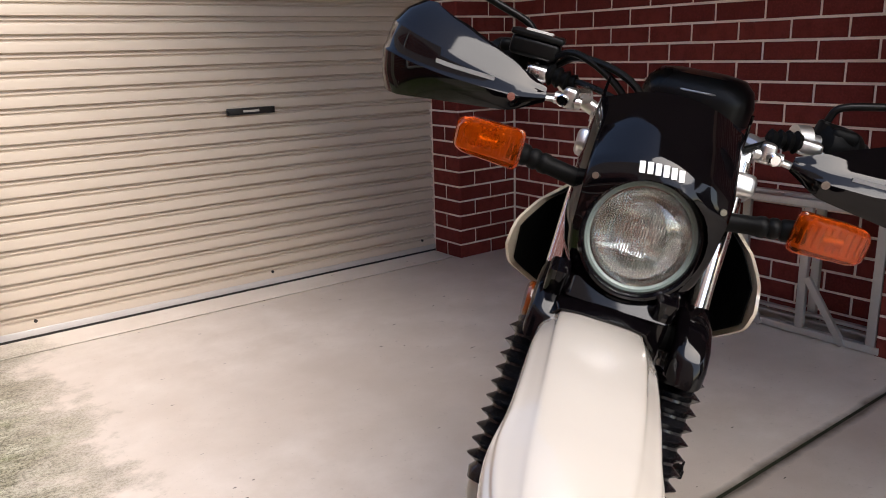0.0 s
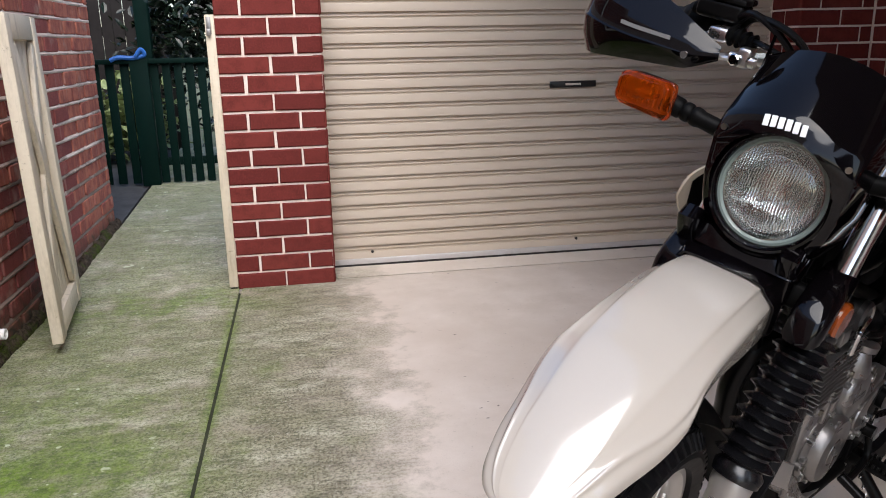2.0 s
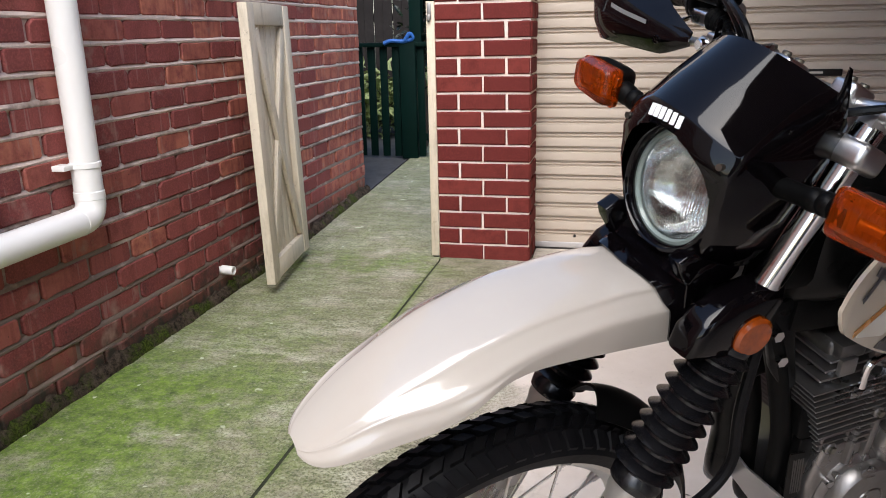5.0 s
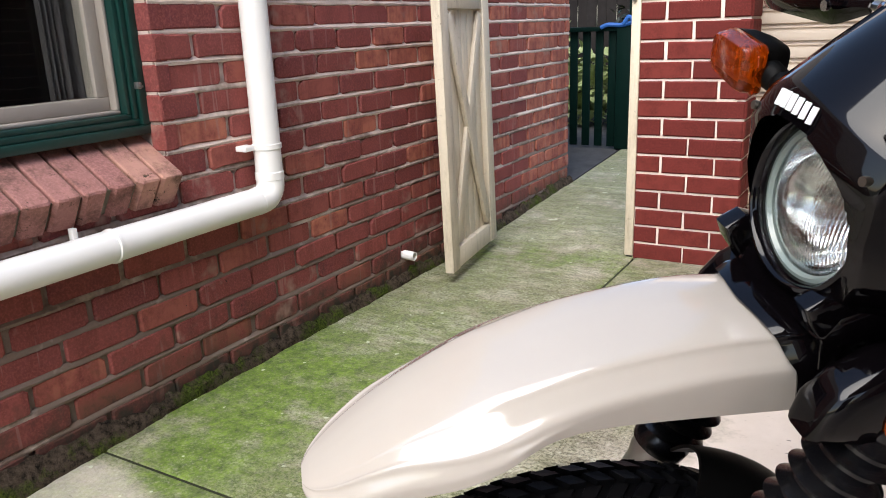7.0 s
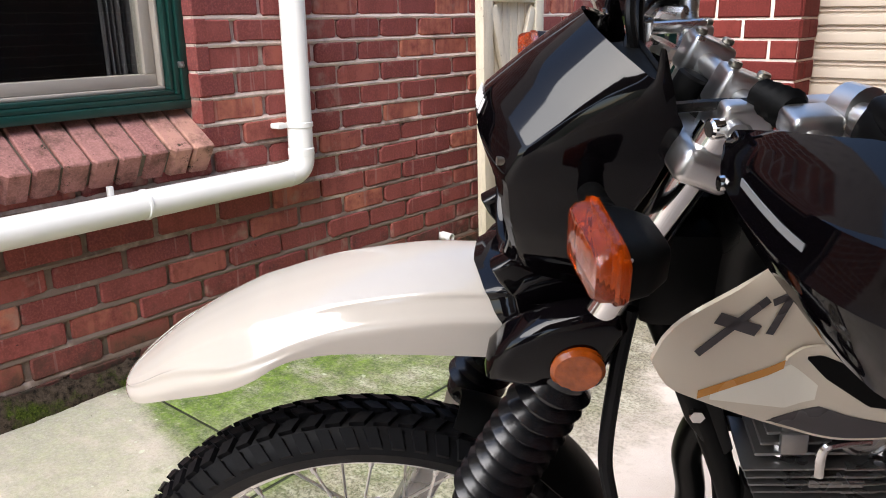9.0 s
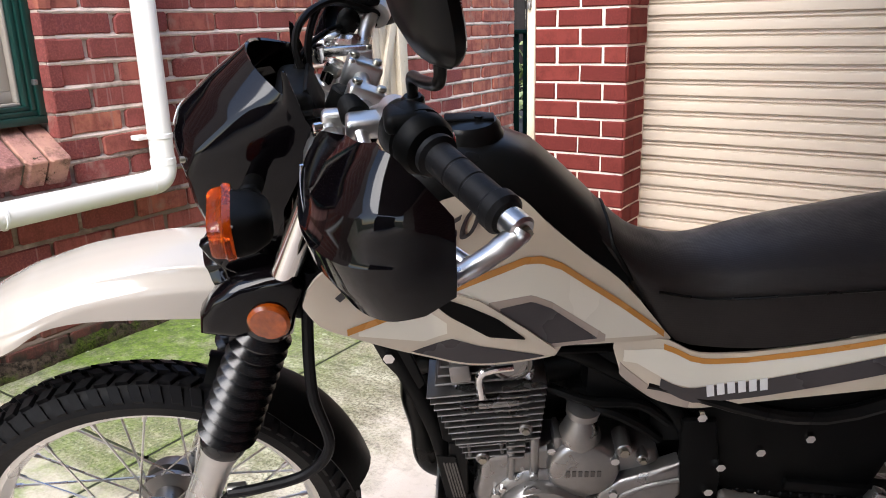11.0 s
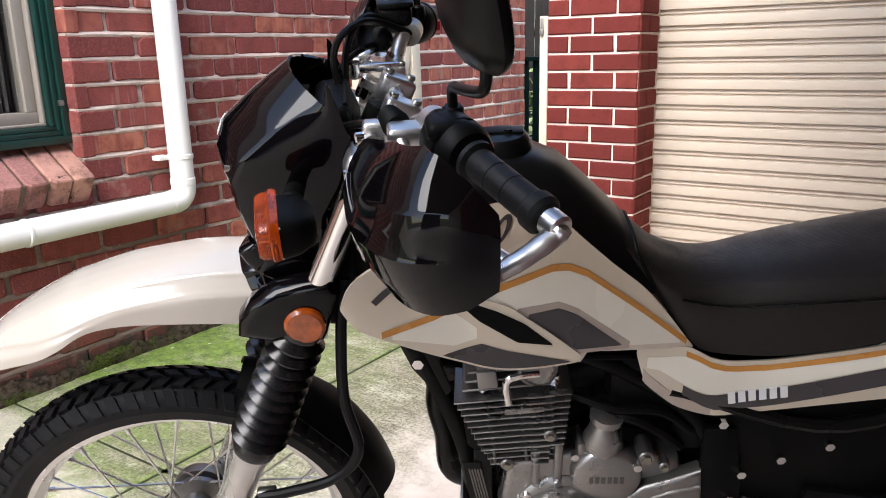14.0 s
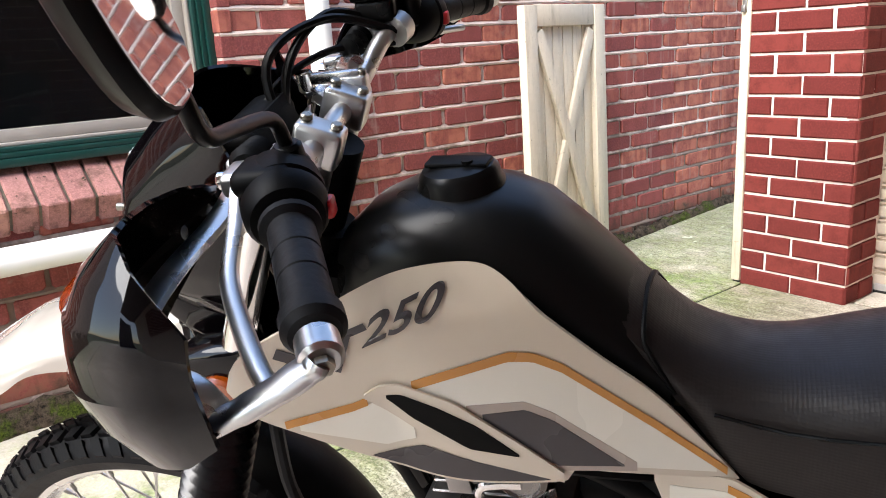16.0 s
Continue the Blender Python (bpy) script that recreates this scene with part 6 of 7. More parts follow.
for side in (1, -1):
    flip = (lambda q: q) if side > 0 else flip_y
    tp = part("tail_panel", flip(strip(list(np.linspace(0.615, -0.28, 60)), t_top, t_bot, tskin, 0.005, 10)), BEIGE, bike, "beige tail side panel with striped decals", None, 40)

    def tdecal(name, x0, x1, top, bot, mat, lift, n=40):
        part(name, flip(strip(list(np.linspace(x0, x1, n)), top, bot, tskin, 0.0006, 4, lift)), mat, tp, "", None, 40)
    dk = curve_at([(0.585, 0.722), (0.57, 0.712), (0.515, 0.680), (0.47, 0.684), (0.401, 0.699), (0.273, 0.742), (0.132, 0.794), (-0.1, 0.865)])
    dl = curve_at([(0.585, 0.716), (0.547, 0.680), (0.50, 0.652), (0.46, 0.654), (0.398, 0.668), (0.268, 0.712), (0.125, 0.768), (-0.1, 0.848)])
    tdecal("cream_stripe", 0.60, -0.15, lambda x: t_top(x) - 0.014, lambda x: min(dk(x) + 0.002, t_top(x) - 0.015), CREAM_DECAL, 0.0010)
    tdecal("ochre_stripe", 0.545, -0.2, lambda x: t_top(x) - 0.006, lambda x: t_top(x) - 0.0145, ORANGE_DECAL, 0.0016)
    tdecal("grey_band", 0.545, -0.1, dk, dl, GREY_DECAL, 0.0016)
    tdecal("taupe_edge", 0.604, 0.50, lambda x: min(t_bot(x) + 0.022, t_top(x) - 0.004), lambda x: t_bot(x) + 0.001, TAUPE_DECAL, 0.0012, 20)
    mk = []
    for k in range(6):
        x = 0.474 - 0.0142 * k
        z = 0.676 + 0.003 * k
        mk.append(moved(box((0, 0, 0), (0.0105, 0.001, 0.021), 0.0004), Matrix.Translation((x, tskin(x, z) + 0.003, z)) @ Matrix.Rotation(radians(10), 4, "Y")))
    for g in mk:
        part("panel_mark", flip(g), WHITE_DECAL, tp, "white maker's mark", None, 20)

# frame tubes
for side in (1, -1):
    y = 0.036 * side
    part("down_tube", tube([(0.985, y * 0.6, 0.83), (0.955, y, 0.765), (0.915, y, 0.68), (0.868, y, 0.55), (0.843, y, 0.41), (0.80, y * 1.6, 0.315), (0.72, y * 2, 0.285), (0.52, y * 2.2, 0.285)], 0.0165, 12, 6), BLACK_MATT, bike, "black frame tube")
    part("frame_rail", tube([(0.98, y * 0.7, 0.86), (0.80, y * 1.5, 0.78), (0.62, y * 1.6, 0.70), (0.50, y * 1.8, 0.60), (0.46, y * 1.9, 0.42), (0.48, y * 2.0, 0.29)], 0.014, 12, 6), BLACK_MATT, bike, "black frame rail")
    part("seat_rail", tube([(0.56, y * 2, 0.68), (0.3, y * 2.3, 0.62), (0.05, y * 2.4, 0.74), (-0.2, y * 2.4, 0.83)], 0.012, 10, 6), BLACK_SATIN, bike)
    plate = prism([(0.505, 0.615), (0.455, 0.615), (0.435, 0.50), (0.43, 0.33), (0.455, 0.255), (0.50, 0.255), (0.505, 0.40), (0.50, 0.52)], 0.072 * side, 0.086 * side, 0.004, 2)
    part("frame_plate", plate, BLACK_MATT, bike, "black frame side plate")
    for x, z in ((0.48, 0.628), (0.44, 0.53), (0.452, 0.479), (0.317, 0.586), (0.385, 0.56), (0.46, 0.395)):
        part("frame_bolt", cyl((x, 0.084 * side, z), (x, 0.094 * side, z), 0.0075, n=6), CHROME, bike)
    br = prism([(0.985, 0.80), (0.945, 0.70), (0.90, 0.64), (0.885, 0.66), (0.915, 0.75), (0.94, 0.82)], 0.04 * side, 0.05 * side, 0.003, 2)
    part("front_bracket", br, BLACK_SATIN, bike)
    for x, z in ((0.956, 0.762), (0.935, 0.715)):
        part("frame_bolt", cyl((x, 0.048 * side, z), (x, 0.06 * side, z), 0.009, n=6), CHROME, bike)
part("head_tube", cyl((1.05, 0, 0.83), (0.975, 0, 0.99), 0.034, n=24), BLACK_MATT, bike)
part("air_box", box((0.40, 0, 0.63), (0.30, 0.12, 0.17), 0.02, 2), BLACK_MATT, bike, "black air box")
part("air_boot", box((0.58, 0.0, 0.67), (0.14, 0.13, 0.12), 0.02, 2), BLACK_MATT, bike, "black rubber air boot")
part("tank_underside", box((0.80, 0, 0.79), (0.28, 0.12, 0.07), 0.02, 2), BLACK_MATT, bike)
part("wiring_cover", box((0.97, 0, 0.90), (0.10, 0.14, 0.12), 0.02, 2), BLACK_MATT, bike)
part("side_cover", prism([(0.60, 0.75), (0.50, 0.64), (0.30, 0.675), (0.20, 0.69), (0.155, 0.62), (0.20, 0.45), (0.44, 0.455), (0.46, 0.60), (0.56, 0.68)], 0.055, 0.074, 0.008, 2), BLACK_MATT, bike, "black side cover")
part("mudguard_rear_inner", sheet([[(RA[0] + 0.37 * math.cos(a), 0.07 * s, RA[2] + 0.37 * math.sin(a) + 0.012 * (1 - s * s)) for s in np.linspace(-1, 1, 7)] for a in np.linspace(radians(25), radians(150), 20)], 0.004), BLACK_MATT, bike, "black inner rear mudguard")

# ---- engine ----
tilt = radians(6)
ME = Matrix.Translation((0.775, 0, 0.60)) @ Matrix.Rotation(tilt, 4, "Y")
# near-black base: the shade between the cooling fins is put into the colour
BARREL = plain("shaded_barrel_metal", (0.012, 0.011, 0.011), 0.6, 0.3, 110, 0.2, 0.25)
part("cylinder", moved(box((0, 0, 0.02), (0.096, 0.094, 0.20), 0.012, 3), ME), BARREL, bike, "finned cylinder, its barrel blackened as shade between the fins")
for k in range(12):
    z = -0.060 + 0.0118 * k
    gx = 0.112 + 0.0060 * k
    fin = join(moved(box((0.002 + 0.0008 * k, 0, z), (gx, 0.166 if k > 2 else 0.152, 0.0026), 0.0011, 1), ME), moved(box((-gx * 0.18, 0.078, z), (gx * 0.24, 0.012, 0.0034), 0.001, 1), ME))
    part("cooling_fin", fin, CAST, bike)
for dx in (-0.046, 0.0, 0.050):
    part("fin_web", moved(box((dx, 0.066, -0.002), (0.006, 0.018, 0.115), 0.002, 1), ME), CASE_DARK, bike)
for k in range(3):
    part("head_fin", moved(box((0.018, 0.0, 0.086 + 0.016 * k), (0.135 - 0.012 * k, 0.15, 0.004), 0.0015, 1), ME), CAST, bike)
part("barrel_plate", moved(box((-0.005, 0.079, 0.045), (0.06, 0.006, 0.010), 0.001, 1), ME), CAST, bike, "small blank cast plate")
for dx in (-0.055, 0.055):
    part("barrel_nut", moved(cyl((dx, 0.06, 0.075), (dx, 0.06, 0.092), 0.0075, n=6), ME), CHROME, bike)
part("cylinder_head", join(moved(box((0, 0, 0.125), (0.13, 0.13, 0.035), 0.012, 3), ME), moved(box((0.035, 0.055, 0.13), (0.05, 0.045, 0.03), 0.008, 2), ME), moved(cyl((-0.03, 0.055, 0.118), (-0.03, 0.075, 0.118), 0.028, n=24), ME)), CASE_DARK, bike, "grey cylinder head")
part("head_pipe", tube([(0.80, 0.088, 0.665), (0.803, 0.09, 0.705), (0.785, 0.088, 0.715), (0.755, 0.085, 0.718)], 0.006, 10, 6), CHROME, bike, "bent chrome breather pipe")
case = prism([(0.80, 0.53), (0.815, 0.45), (0.80, 0.37), (0.74, 0.325), (0.62, 0.325), (0.52, 0.35), (0.50, 0.45), (0.53, 0.54), (0.62, 0.56), (0.70, 0.555)], -0.095, 0.07, 0.014, 3)
crank = part("crankcase", case, CAST, bike, "grey cast crankcase")
for x, z, w, h in ((0.72, 0.535, 0.014, 0.09), (0.755, 0.53, 0.012, 0.08), (0.685, 0.55, 0.014, 0.06)):
    part("case_rib", box((x, 0.055, z), (w, 0.05, h), 0.005, 2), CAST, bike)
part("generator_cover", lathe([(0.088, 0.058), (0.088, 0.072), (0.082, 0.078), (0.074, 0.080), (0.072, 0.094), (0.066, 0.101), (0.030, 0.103), (0.028, 0.100), (0.026, 0.1035), (0.001, 0.1045)], (0.706, 0, 0.42), (0, 1, 0), 56), CAST, bike, "round cast generator cover")
part("inspection_plug", join(lathe([(0.017, 0), (0.017, 0.004), (0.012, 0.006), (0.001, 0.006)], (0.722, 0.094, 0.477), (0, 1, 0), 24), box((0.722, 0.1015, 0.477), (0.018, 0.003, 0.004))), CAST, bike)
part("plug_slot", moved(box((0, 0, 0), (0.016, 0.0015, 0.005)), Matrix.Translation((0.706, 0.1045, 0.42)) @ Matrix.Rotation(radians(35), 4, "Y")), CASE_DARK, bike)
part("starter_cover", lathe([(0.056, 0.055), (0.056, 0.082), (0.052, 0.09), (0.046, 0.0935), (0.001, 0.0945)], (0.645, 0, 0.52), (0, 1, 0), 48), CAST, bike, "round cast side cover")
mk = [box((0.67 - 0.0095 * k, 0.0945, 0.52), (0.0065, 0.002, 0.012), 0.0006) for k in range(6)]
part("cast_mark", join(*mk), CASE_DARK, bike, "", None, 20)
part("starter_motor", lathe([(0.02, 0), (0.03, 0.004), (0.033, 0.02), (0.025, 0.045), (0.018, 0.06), (0.026, 0.066), (0.026, 0.078), (0.015, 0.082)], (0.652, 0.062, 0.555), (-0.05, 0.1, 1), 24), CAST, bike, "grey intake stub")
part("sprocket_cover", prism([(0.63, 0.44), (0.618, 0.475), (0.59, 0.50), (0.545, 0.515), (0.50, 0.535), (0.492, 0.47), (0.515, 0.44), (0.492, 0.40), (0.49, 0.36), (0.56, 0.375), (0.605, 0.395), (0.625, 0.415)], 0.058, 0.091, 0.008, 3), CAST, bike, "cast front sprocket cover")
part("cover_ridge", tube([(0.50, 0.092, 0.505), (0.55, 0.092, 0.49), (0.59, 0.092, 0.465), (0.60, 0.092, 0.435), (0.575, 0.092, 0.41), (0.50, 0.092, 0.395)], 0.004, 8, 6), CAST, bike)
for x, z in ((0.60, 0.412), (0.565, 0.39), (0.525, 0.38), (0.598, 0.475), (0.505, 0.41), (0.68, 0.505), (0.60, 0.545), (0.695, 0.555), (0.78, 0.46), (0.765, 0.375), (0.645, 0.35), (0.70, 0.345)):
    part("case_bolt", cyl((x, 0.07, z), (x, 0.096 if x < 0.61 else 0.084, z), 0.0065, n=12), BRUSHED, bike)
for x, y0, y1, z, r0 in ((0.735, 0.05, 0.086, 0.60, 0.011), (0.80, 0.04, 0.078, 0.535, 0.012), (0.62, 0.05, 0.09, 0.452, 0.013), (0.585, 0.04, 0.085, 0.555, 0.014), (0.555, 0.05, 0.082, 0.535, 0.010), (0.79, 0.05, 0.082, 0.405, 0.010)):
    part("case_boss", cyl((x, y0, z), (x, y1, z), r0, r0 * 0.9, 16, 0.002), CAST, bike)
    part("case_bolt", cyl((x, y1 - 0.001, z), (x, y1 + 0.005, z), r0 * 0.55, n=6), STEEL, bike)
for a in range(0, 360, 40):
    x, z = 0.706 + 0.081 * math.cos(radians(a)), 0.42 + 0.081 * math.sin(radians(a))
    part("cover_bolt", cyl((x, 0.07, z), (x, 0.083, z), 0.0065, n=8, bev=0.001), BRUSHED, bike)
part("rocker_cover", moved(join(lathe([(0.030, -0.004), (0.030, 0.006), (0.024, 0.010), (0.022, 0.007), (0.001, 0.006)], (-0.03, 0.075, 0.118), (0, 1, 0), 28), box((0.045, 0.078, 0.108), (0.03, 0.01, 0.03), 0.003, 2)), ME), CAST, bike, "cast rocker cover")
part("engine_mount", prism([(0.87, 0.62), (0.85, 0.60), (0.82, 0.56), (0.80, 0.545), (0.80, 0.525), (0.83, 0.535), (0.862, 0.56)], 0.03, 0.062, 0.004, 2), BLACK_MATT, bike)
part("spark_cap", tube([(0.80, 0.03, 0.755), (0.83, 0.045, 0.77), (0.86, 0.04, 0.80)], 0.008, 8, 5), BLACK_MATT, bike)
part("carburettor", join(cyl((0.70, 0.0, 0.66), (0.62, 0.0, 0.675), 0.032, n=20), box((0.645, 0.02, 0.63), (0.05, 0.08, 0.06), 0.012, 2)), BLACK_MATT, bike, "black throttle body")
for k, pts in enumerate(([(0.66, 0.05, 0.60), (0.62, 0.075, 0.63), (0.57, 0.07, 0.60), (0.53, 0.06, 0.56)], [(0.70, 0.06, 0.66), (0.64, 0.08, 0.65), (0.57, 0.075, 0.64), (0.52, 0.07, 0.60)], [(0.80, 0.05, 0.72), (0.74, 0.08, 0.745), (0.68, 0.075, 0.74), (0.62, 0.06, 0.73)])):
    part("engine_hose", tube(pts, 0.009 - 0.0015 * k, 8, 6), BLACK_MATT, bike)
part("skid_plate", sheet([[(x, y, z + 0.012 * abs(y) / 0.09) for y in np.linspace(0.09, -0.09, 7)] for x, z in ((0.872, 0.445), (0.862, 0.39), (0.835, 0.355), (0.73, 0.292), (0.62, 0.275), (0.50, 0.275))], 0.004), SILVER, bike, "grey alloy skid plate")
both("skid_side", prism([(0.866, 0.430), (0.855, 0.368), (0.801, 0.326), (0.747, 0.291), (0.66, 0.286), (0.70, 0.296), (0.742, 0.322), (0.789, 0.365), (0.825, 0.406)], 0.078, 0.090, 0.003, 2), CAST, "bent alloy edge of the skid plate")
# black boxes added to close and darken the gap behind the engine
part("dark_filler", join(box((0.60, -0.02, 0.64), (0.24, 0.06, 0.22), 0.02, 2), box((0.50, -0.02, 0.48), (0.08, 0.10, 0.40), 0.02, 2)), BLACK_MATT, bike, "black filler boxes darkening the gap behind the engine")
# plate added to black out the crankcase below the generator cover
part("crankcase_blackout", prism([(0.83, 0.385), (0.775, 0.352), (0.70, 0.330), (0.60, 0.345), (0.50, 0.352), (0.47, 0.30), (0.55, 0.285), (0.72, 0.288), (0.80, 0.318)], 0.062, 0.076, 0.004, 2), BLACK_MATT, bike, "black plate added over the foot of the crankcase")
part("reed_block", join(box((0.838, 0.055, 0.50), (0.03, 0.02, 0.11), 0.004, 2)), BLACK_SATIN, bike)
part("info_sticker", prism([(0.872, 0.534), (0.842, 0.532), (0.827, 0.435), (0.857, 0.428)], 0.0665, 0.069, 0.001, 1), BLACK_SATIN, bike, "black plate with unreadable print")
for k in range(5):
    part("print_bar", prism([(0.862 - 0.0045 * k, 0.52 - 0.003 * (k % 2)), (0.8595 - 0.0045 * k, 0.52), (0.845 - 0.0045 * k, 0.445), (0.8475 - 0.0045 * k, 0.445)], 0.0692, 0.0698, 0), CASE_DARK, bike)
part("exhaust", tube([(0.85, -0.02, 0.655), (0.90, -0.035, 0.635), (0.915, -0.045, 0.57), (0.903, -0.045, 0.50), (0.892, -0.05, 0.41), (0.82, -0.10, 0.35), (0.6, -0.135, 0.36), (0.35, -0.14, 0.42), (0.2, -0.15, 0.50)], 0.0205, 14, 8), BLACK_SATIN, bike, "black exhaust pipe")
part("silencer", lathe([(0.022, 0), (0.045, 0.03), (0.05, 0.06), (0.05, 0.42), (0.042, 0.45), (0.02, 0.452)], (0.2, -0.155, 0.50), (-0.42, -0.01, 0.16), 28), BLACK_SATIN, bike, "black silencer")

# ---- rear: swingarm, chain, stand, pegs, rack ----
for side in (1, -1):
    d = V((-0.43, 0, -0.105))
    arm = moved(box((0, 0, 0), (0.48, 0.03, 0.062), 0.008, 3), Matrix.Translation((0.205, 0.085 * side, 0.385)) @ Matrix.Rotation(-math.atan2(0.105, 0.43), 4, "Y"))
    part("swingarm", arm, SWING, bike, "grey box-section swingarm")
part("arm_pivot", cyl((0.445, -0.1, 0.44), (0.445, 0.1, 0.44), 0.022, n=20), BLACK_SATIN, bike)
part("arm_label", moved(box((0.13, 0.0165, 0.0), (0.066, 0.002, 0.036)), Matrix.Translation((0.205, 0.085, 0.385)) @ Matrix.Rotation(-math.atan2(0.105, 0.43), 4, "Y")), GREY_DECAL, bike, "dark sticker with unreadable print")
part("label_bars", join(*[moved(box((0.13 + dx, 0.0178, dz), (w, 0.002, 0.003)), Matrix.Translation((0.205, 0.085, 0.385)) @ Matrix.Rotation(-math.atan2(0.105, 0.43), 4, "Y")) for dx, dz, w in ((0, 0.013, 0.060), (-0.004, 0.004, 0.044), (-0.006, -0.004, 0.036))]), TAUPE_DECAL, bike)
for z0, z1, n in ((0.475, 0.418, 30), (0.385, 0.235, 30)):
    links = []
    for k in range(n):
        x = 0.50 - 0.50 * k / (n - 1)
        z = z0 + (z1 - z0) * k / (n - 1)
        links.append(moved(box((0, 0, 0), (0.0155, 0.012 if k % 2 else 0.016, 0.011), 0.003, 1), Matrix.Translation((x, 0.07, z)) @ Matrix.Rotation(math.atan2(z1 - z0, 0.5), 4, "Y")))
    part("chain", join(*links), BLACK_MATT, bike, "dark drive chain")
part("chain_guard", moved(box((0, 0, 0), (0.33, 0.03, 0.02), 0.005, 2), Matrix.Translation((0.17, 0.07, 0.46)) @ Matrix.Rotation(radians(-8), 4, "Y")), BLACK_MATT, bike, "black chain guard")
part("chain_slider", box((0.05, 0.075, 0.27), (0.06, 0.03, 0.08), 0.006, 2), BLACK_MATT, bike)
part("passenger_peg", join(moved(box((0, 0, 0), (0.022, 0.02, 0.085), 0.004, 2), Matrix.Translation((0.225, 0.12, 0.47)) @ Matrix.Rotation(radians(-22), 4, "Y")), cyl((0.24, 0.08, 0.435), (0.24, 0.135, 0.435), 0.009, n=12)), BRUSHED, bike, "folded silver passenger peg")
part("peg_bracket", prism([(0.26, 0.44), (0.22, 0.43), (0.05, 0.50), (0.0, 0.60), (0.05, 0.60), (0.12, 0.53)], 0.088, 0.1, 0.003, 2), BLACK_SATIN, bike)
for side in (1, -1):
    part("foot_peg", join(box((0.475, 0.16 * side, 0.30), (0.05, 0.09, 0.014), 0.004, 2), *[box((0.475 + dx, (0.125 + 0.011 * k) * side, 0.311), (0.006, 0.006, 0.01), 0.001, 1) for k in range(8) for dx in (-0.022, 0.022)], box((0.475, 0.105 * side, 0.30), (0.035, 0.04, 0.03), 0.006, 2)), BLACK_SATIN, bike, "black toothed foot peg")
part("gear_lever", join(tube([(0.50, 0.105, 0.385), (0.505, 0.118, 0.335), (0.54, 0.122, 0.318), (0.60, 0.122, 0.315), (0.628, 0.122, 0.33)], 0.0075, 10, 6), cyl((0.628, 0.112, 0.332), (0.628, 0.165, 0.31), 0.0105, n=14, bev=0.003), cyl((0.50, 0.085, 0.385), (0.50, 0.115, 0.385), 0.014, n=16)), BLACK_SATIN, bike, "black gear lever")
ground_z = lambda y: y * math.tan(radians(LEAN)) + 0.006
foot = (0.43, 0.30, ground_z(0.30) + 0.006)
part("side_stand", join(tube([(0.455, 0.09, 0.29), (0.45, 0.14, 0.235), foot], 0.0125, 12, 5), moved(box((0, 0, 0), (0.06, 0.05, 0.008), 0.003, 2), Matrix.Translation(foot) @ Matrix.Rotation(radians(LEAN), 4, "X"))), BLACK_SATIN, bike, "black side stand, folded out")
spring = [(0.462 + 0.009 * math.cos(a), 0.105 + 0.0045 * a * 0.45 + 0.0, 0.275 - 0.0045 * a * 0.75 + 0.009 * math.sin(a)) for a in np.linspace(0, 22, 90)]
part("stand_spring", tube(spring, 0.0018, 6, 1), BRUSHED, bike, "steel coil spring")
part("stand_bracket", join(box((0.46, 0.085, 0.28), (0.06, 0.03, 0.07), 0.008, 2)), BLACK_SATIN, bike)
part("rear_mudguard", sheet([[(x, 0.085 * s * w, z - 0.05 * s * s) for s in np.linspace(-1, 1, 9)] for x, z, w in ((-0.1, 0.86, 0.9), (-0.22, 0.865, 0.95), (-0.36, 0.85, 0.9), (-0.48, 0.80, 0.75), (-0.56, 0.73, 0.6))], 0.004), BEIGE, bike, "beige rear mudguard")
part("tail_light", box((-0.30, 0, 0.915), (0.08, 0.11, 0.05), 0.014, 3), RED, bike, "red tail light")
for side in (1, -1):
    part("rack_rail", tube([(0.08, 0.13 * side, 0.93), (0.02, 0.135 * side, 0.965), (-0.15, 0.12 * side, 0.995), (-0.34, 0.09 * side, 1.0)], 0.009, 10, 6), BRUSHED, bike, "silver rear carrier rail")
for x in (-0.12, -0.22, -0.32):
    part("rack_bar", cyl((x, -0.115, 0.993), (x, 0.115, 0.993), 0.007, n=10), BRUSHED, bike)
bag = thing("luggage_bag", "black soft luggage bag strapped on the rear carrier", "bag", BIKE @ Matrix.Translation((-0.24, -0.01, 1.003)))
rings = []
for z, s in ((0.0, 0.86), (0.02, 1.0), (0.07, 1.02), (0.11, 0.95), (0.135, 0.78), (0.143, 0.5)):
    rings.append([(abs(math.cos(a)) ** 0.5 * math.copysign(0.13 * s, math.cos(a)), abs(math.sin(a)) ** 0.5 * math.copysign(0.155 * s, math.sin(a)), z) for a in np.linspace(0, 2 * math.pi, 33)[:-1]])
part("body", loft(rings), BLACK_SATIN, bag)
part("zip", tube([(0.13 * math.cos(a), 0.158 * math.sin(a), 0.092) for a in np.linspace(-1.6, 1.6, 14)], 0.003, 6, 3), BRUSHED, bag, "silver zip")

# ---- bricks, piece by piece ----
near = lambda x, z: 2.3 < x + 0.6 < 5.9 and z < 1.62
OLD_COURSE = 0.0873
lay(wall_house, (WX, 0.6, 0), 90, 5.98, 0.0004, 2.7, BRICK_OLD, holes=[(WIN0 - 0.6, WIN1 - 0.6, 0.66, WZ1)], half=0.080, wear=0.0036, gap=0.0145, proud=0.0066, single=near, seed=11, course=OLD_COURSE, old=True)


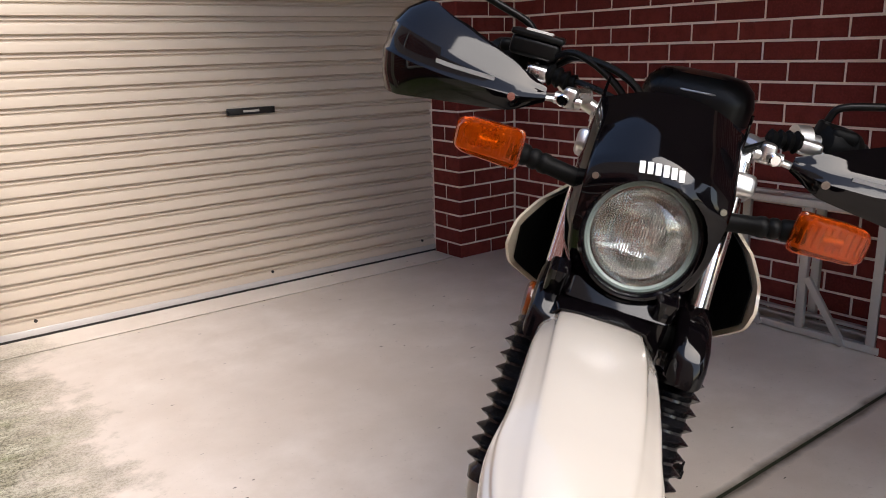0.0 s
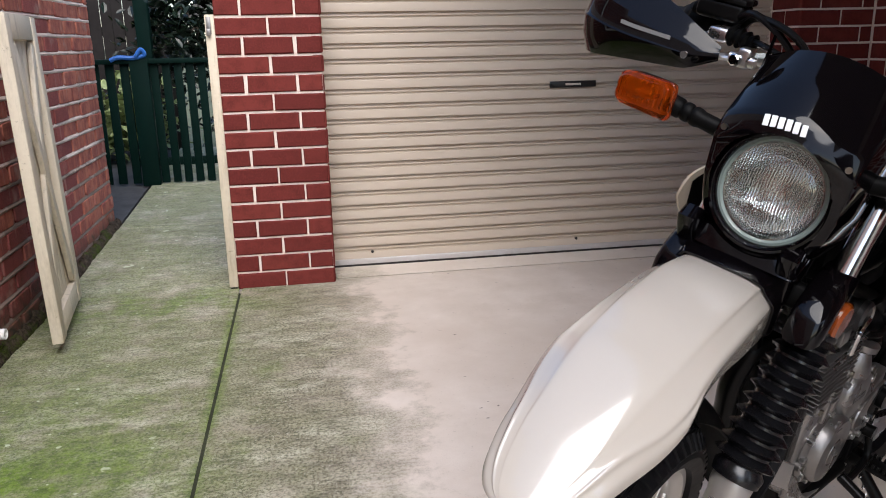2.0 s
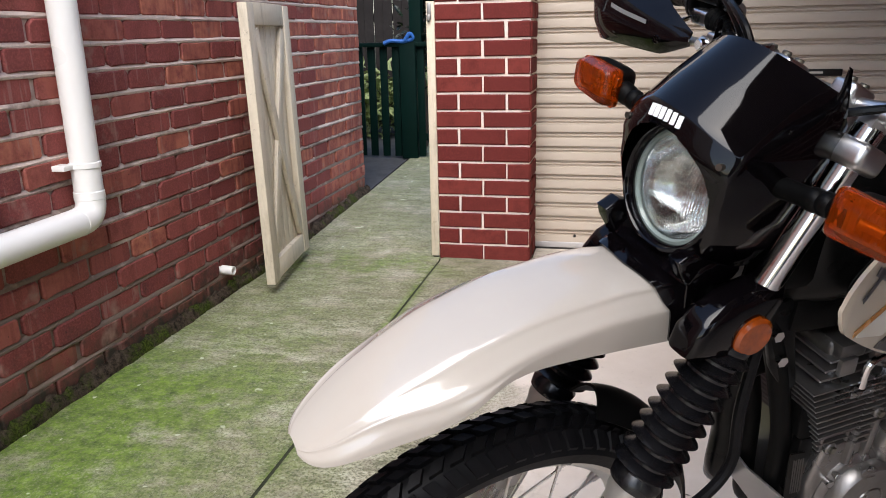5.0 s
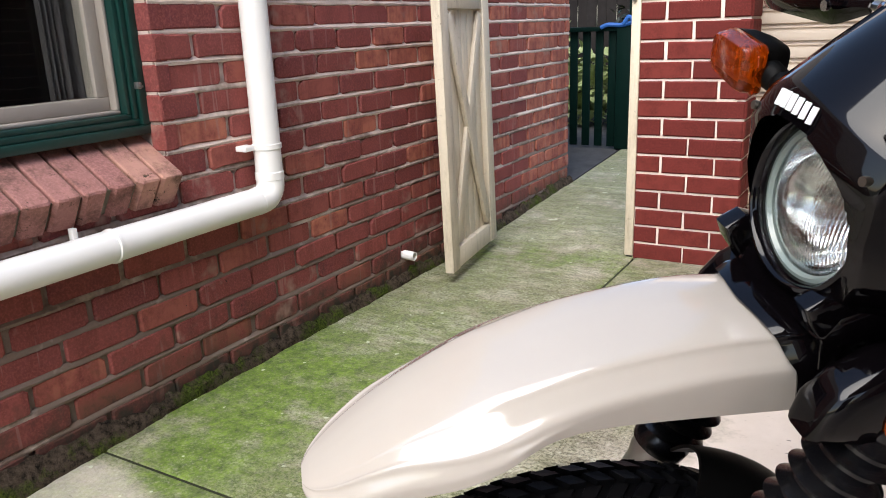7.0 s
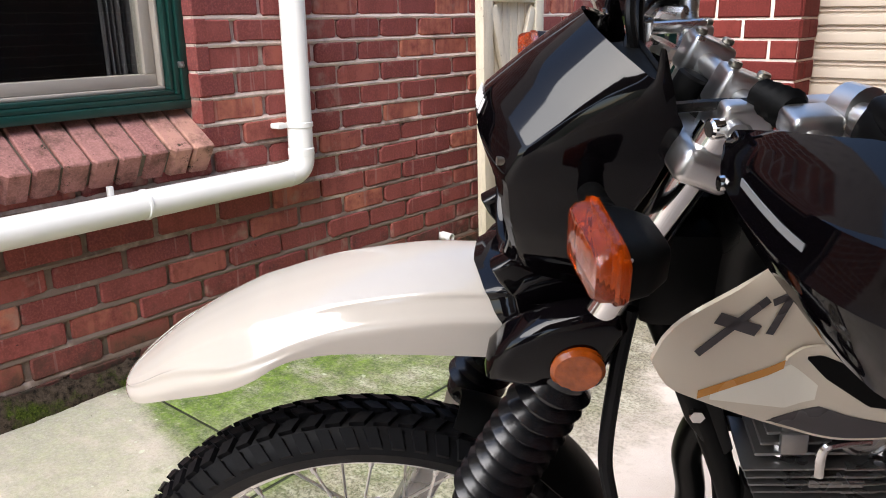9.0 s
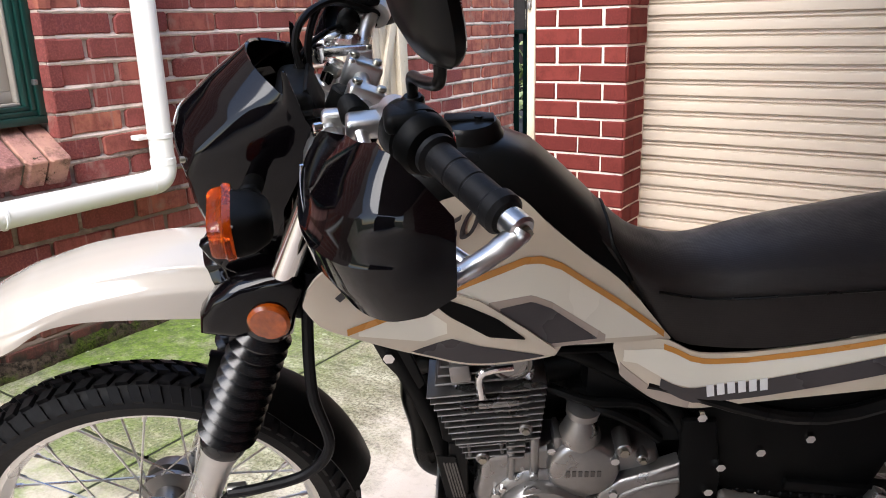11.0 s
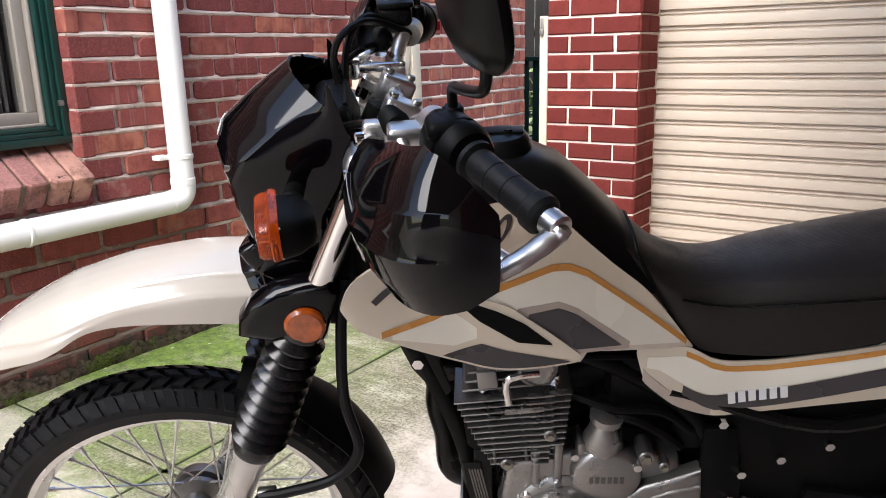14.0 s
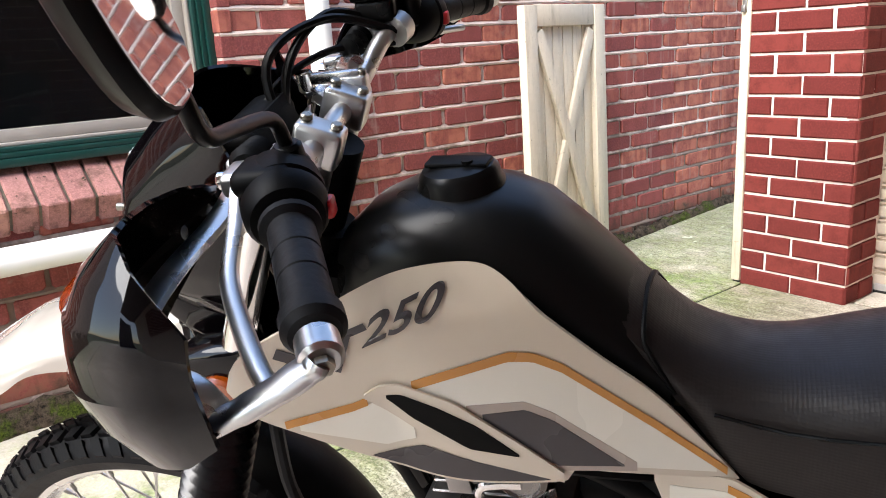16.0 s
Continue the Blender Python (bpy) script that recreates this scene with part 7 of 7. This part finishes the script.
def bed_joints():
    """Struck mortar: recessed under each course, flush and ragged on top of the one below."""
    for k in range(1, 31):
        z = 0.0004 + OLD_COURSE * k
        spans = [(0.6, 6.58)] if not 0.70 < z < WZ1 else [(0.6, WIN0), (WIN1, 6.58)]
        for y0, y1 in spans:
            rows = []
            for y in np.linspace(y0, y1, max(4, int((y1 - y0) / 0.022))):
                n1, n2 = noise.noise((y * 17, k * 3.1, 0.5)), noise.noise((y * 41, k * 1.7, 4.5))
                out = 0.0046 + 0.0015 * n2 - 0.005 * max(0.0, noise.noise((y * 3.0, k * 0.9, 9.0)) + (0.25 if k < 6 else -0.15)) * 2
                rows.append([(WX - 0.004, y, z + 0.010), (WX - 0.001, y, z + 0.0055 + 0.002 * n1), (WX + max(out, 0.001), y, z - 0.0025 + 0.003 * n1), (WX + max(out - 0.001, 0.001), y, z - 0.0055 + 0.003 * n2), (WX - 0.004, y, z - 0.009 + 0.002 * n1)])
            part("bed_joint", sheet(rows, 0.004), MORTAR_OLD, wall_house, "", None, 40, "stuff")


bed_joints()
lay(wall_pillar, (PX0, PY, 0), 0, PX1 - PX0, -0.008, 2.3, BRICK_NEW, wear=0.0014, single=lambda x, z: z < 1.9, seed=2)
lay(wall_pillar, (PX1, PY, 0), 90, 0.24, -0.008, 2.3, BRICK_NEW, wear=0.0014, half=0.0, single=lambda x, z: z < 1.9, seed=3, flip=1)
lay(wall_jamb, (4.345, PY, 0), 0, 0.42, -0.008, 2.3, BRICK_NEW, single=lambda x, z: z < 1.7, seed=4)
lay(wall_side, (4.775, 5.23, 0), -90, 5.2, -0.008, 2.4, BRICK_NEW, holes=[(2.21, 2.57, 0, 3)], single=lambda x, z: x < 2.6 and 0.0 < z < 1.75, seed=5)
lay(wall_side, (4.624, 3.02, 0), -90, 0.36, -0.008, 2.4, BRICK_NEW, single=lambda x, z: False, seed=6)
lay(wall_jamb, (4.345, PY + 0.24, 0), -90, 0.24, -0.008, 2.3, BRICK_NEW, single=lambda x, z: z < 1.7, seed=8, flip=1)
# brick ends that return to the window frame
ends = []
for k in range(3):
    g = box((0, 0, 0), (0.064 - 0.002 * k, 0.052, OLD_COURSE - 0.007 - 0.001 * k), 0.004, 1)
    me = bpy.data.meshes.new("brick")
    me.from_pydata([tuple(v) for v in g[0]], [], [tuple(f) for f in g[1]])
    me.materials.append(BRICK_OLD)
    ends.append(me)
rng = random.Random(12)
for k in range(8, int(2.05 / OLD_COURSE)):
    zc = 0.0004 + OLD_COURSE * (k + 0.5)
    if zc > 0.80:
        ob = new("brick", ends[rng.randrange(3)])
        ob.parent, ob.matrix_basis = wall_house, Matrix.Translation((WX - 0.0225 + rng.uniform(-0.001, 0.001), WIN1 + 0.0225 + rng.uniform(-0.001, 0.001), zc))
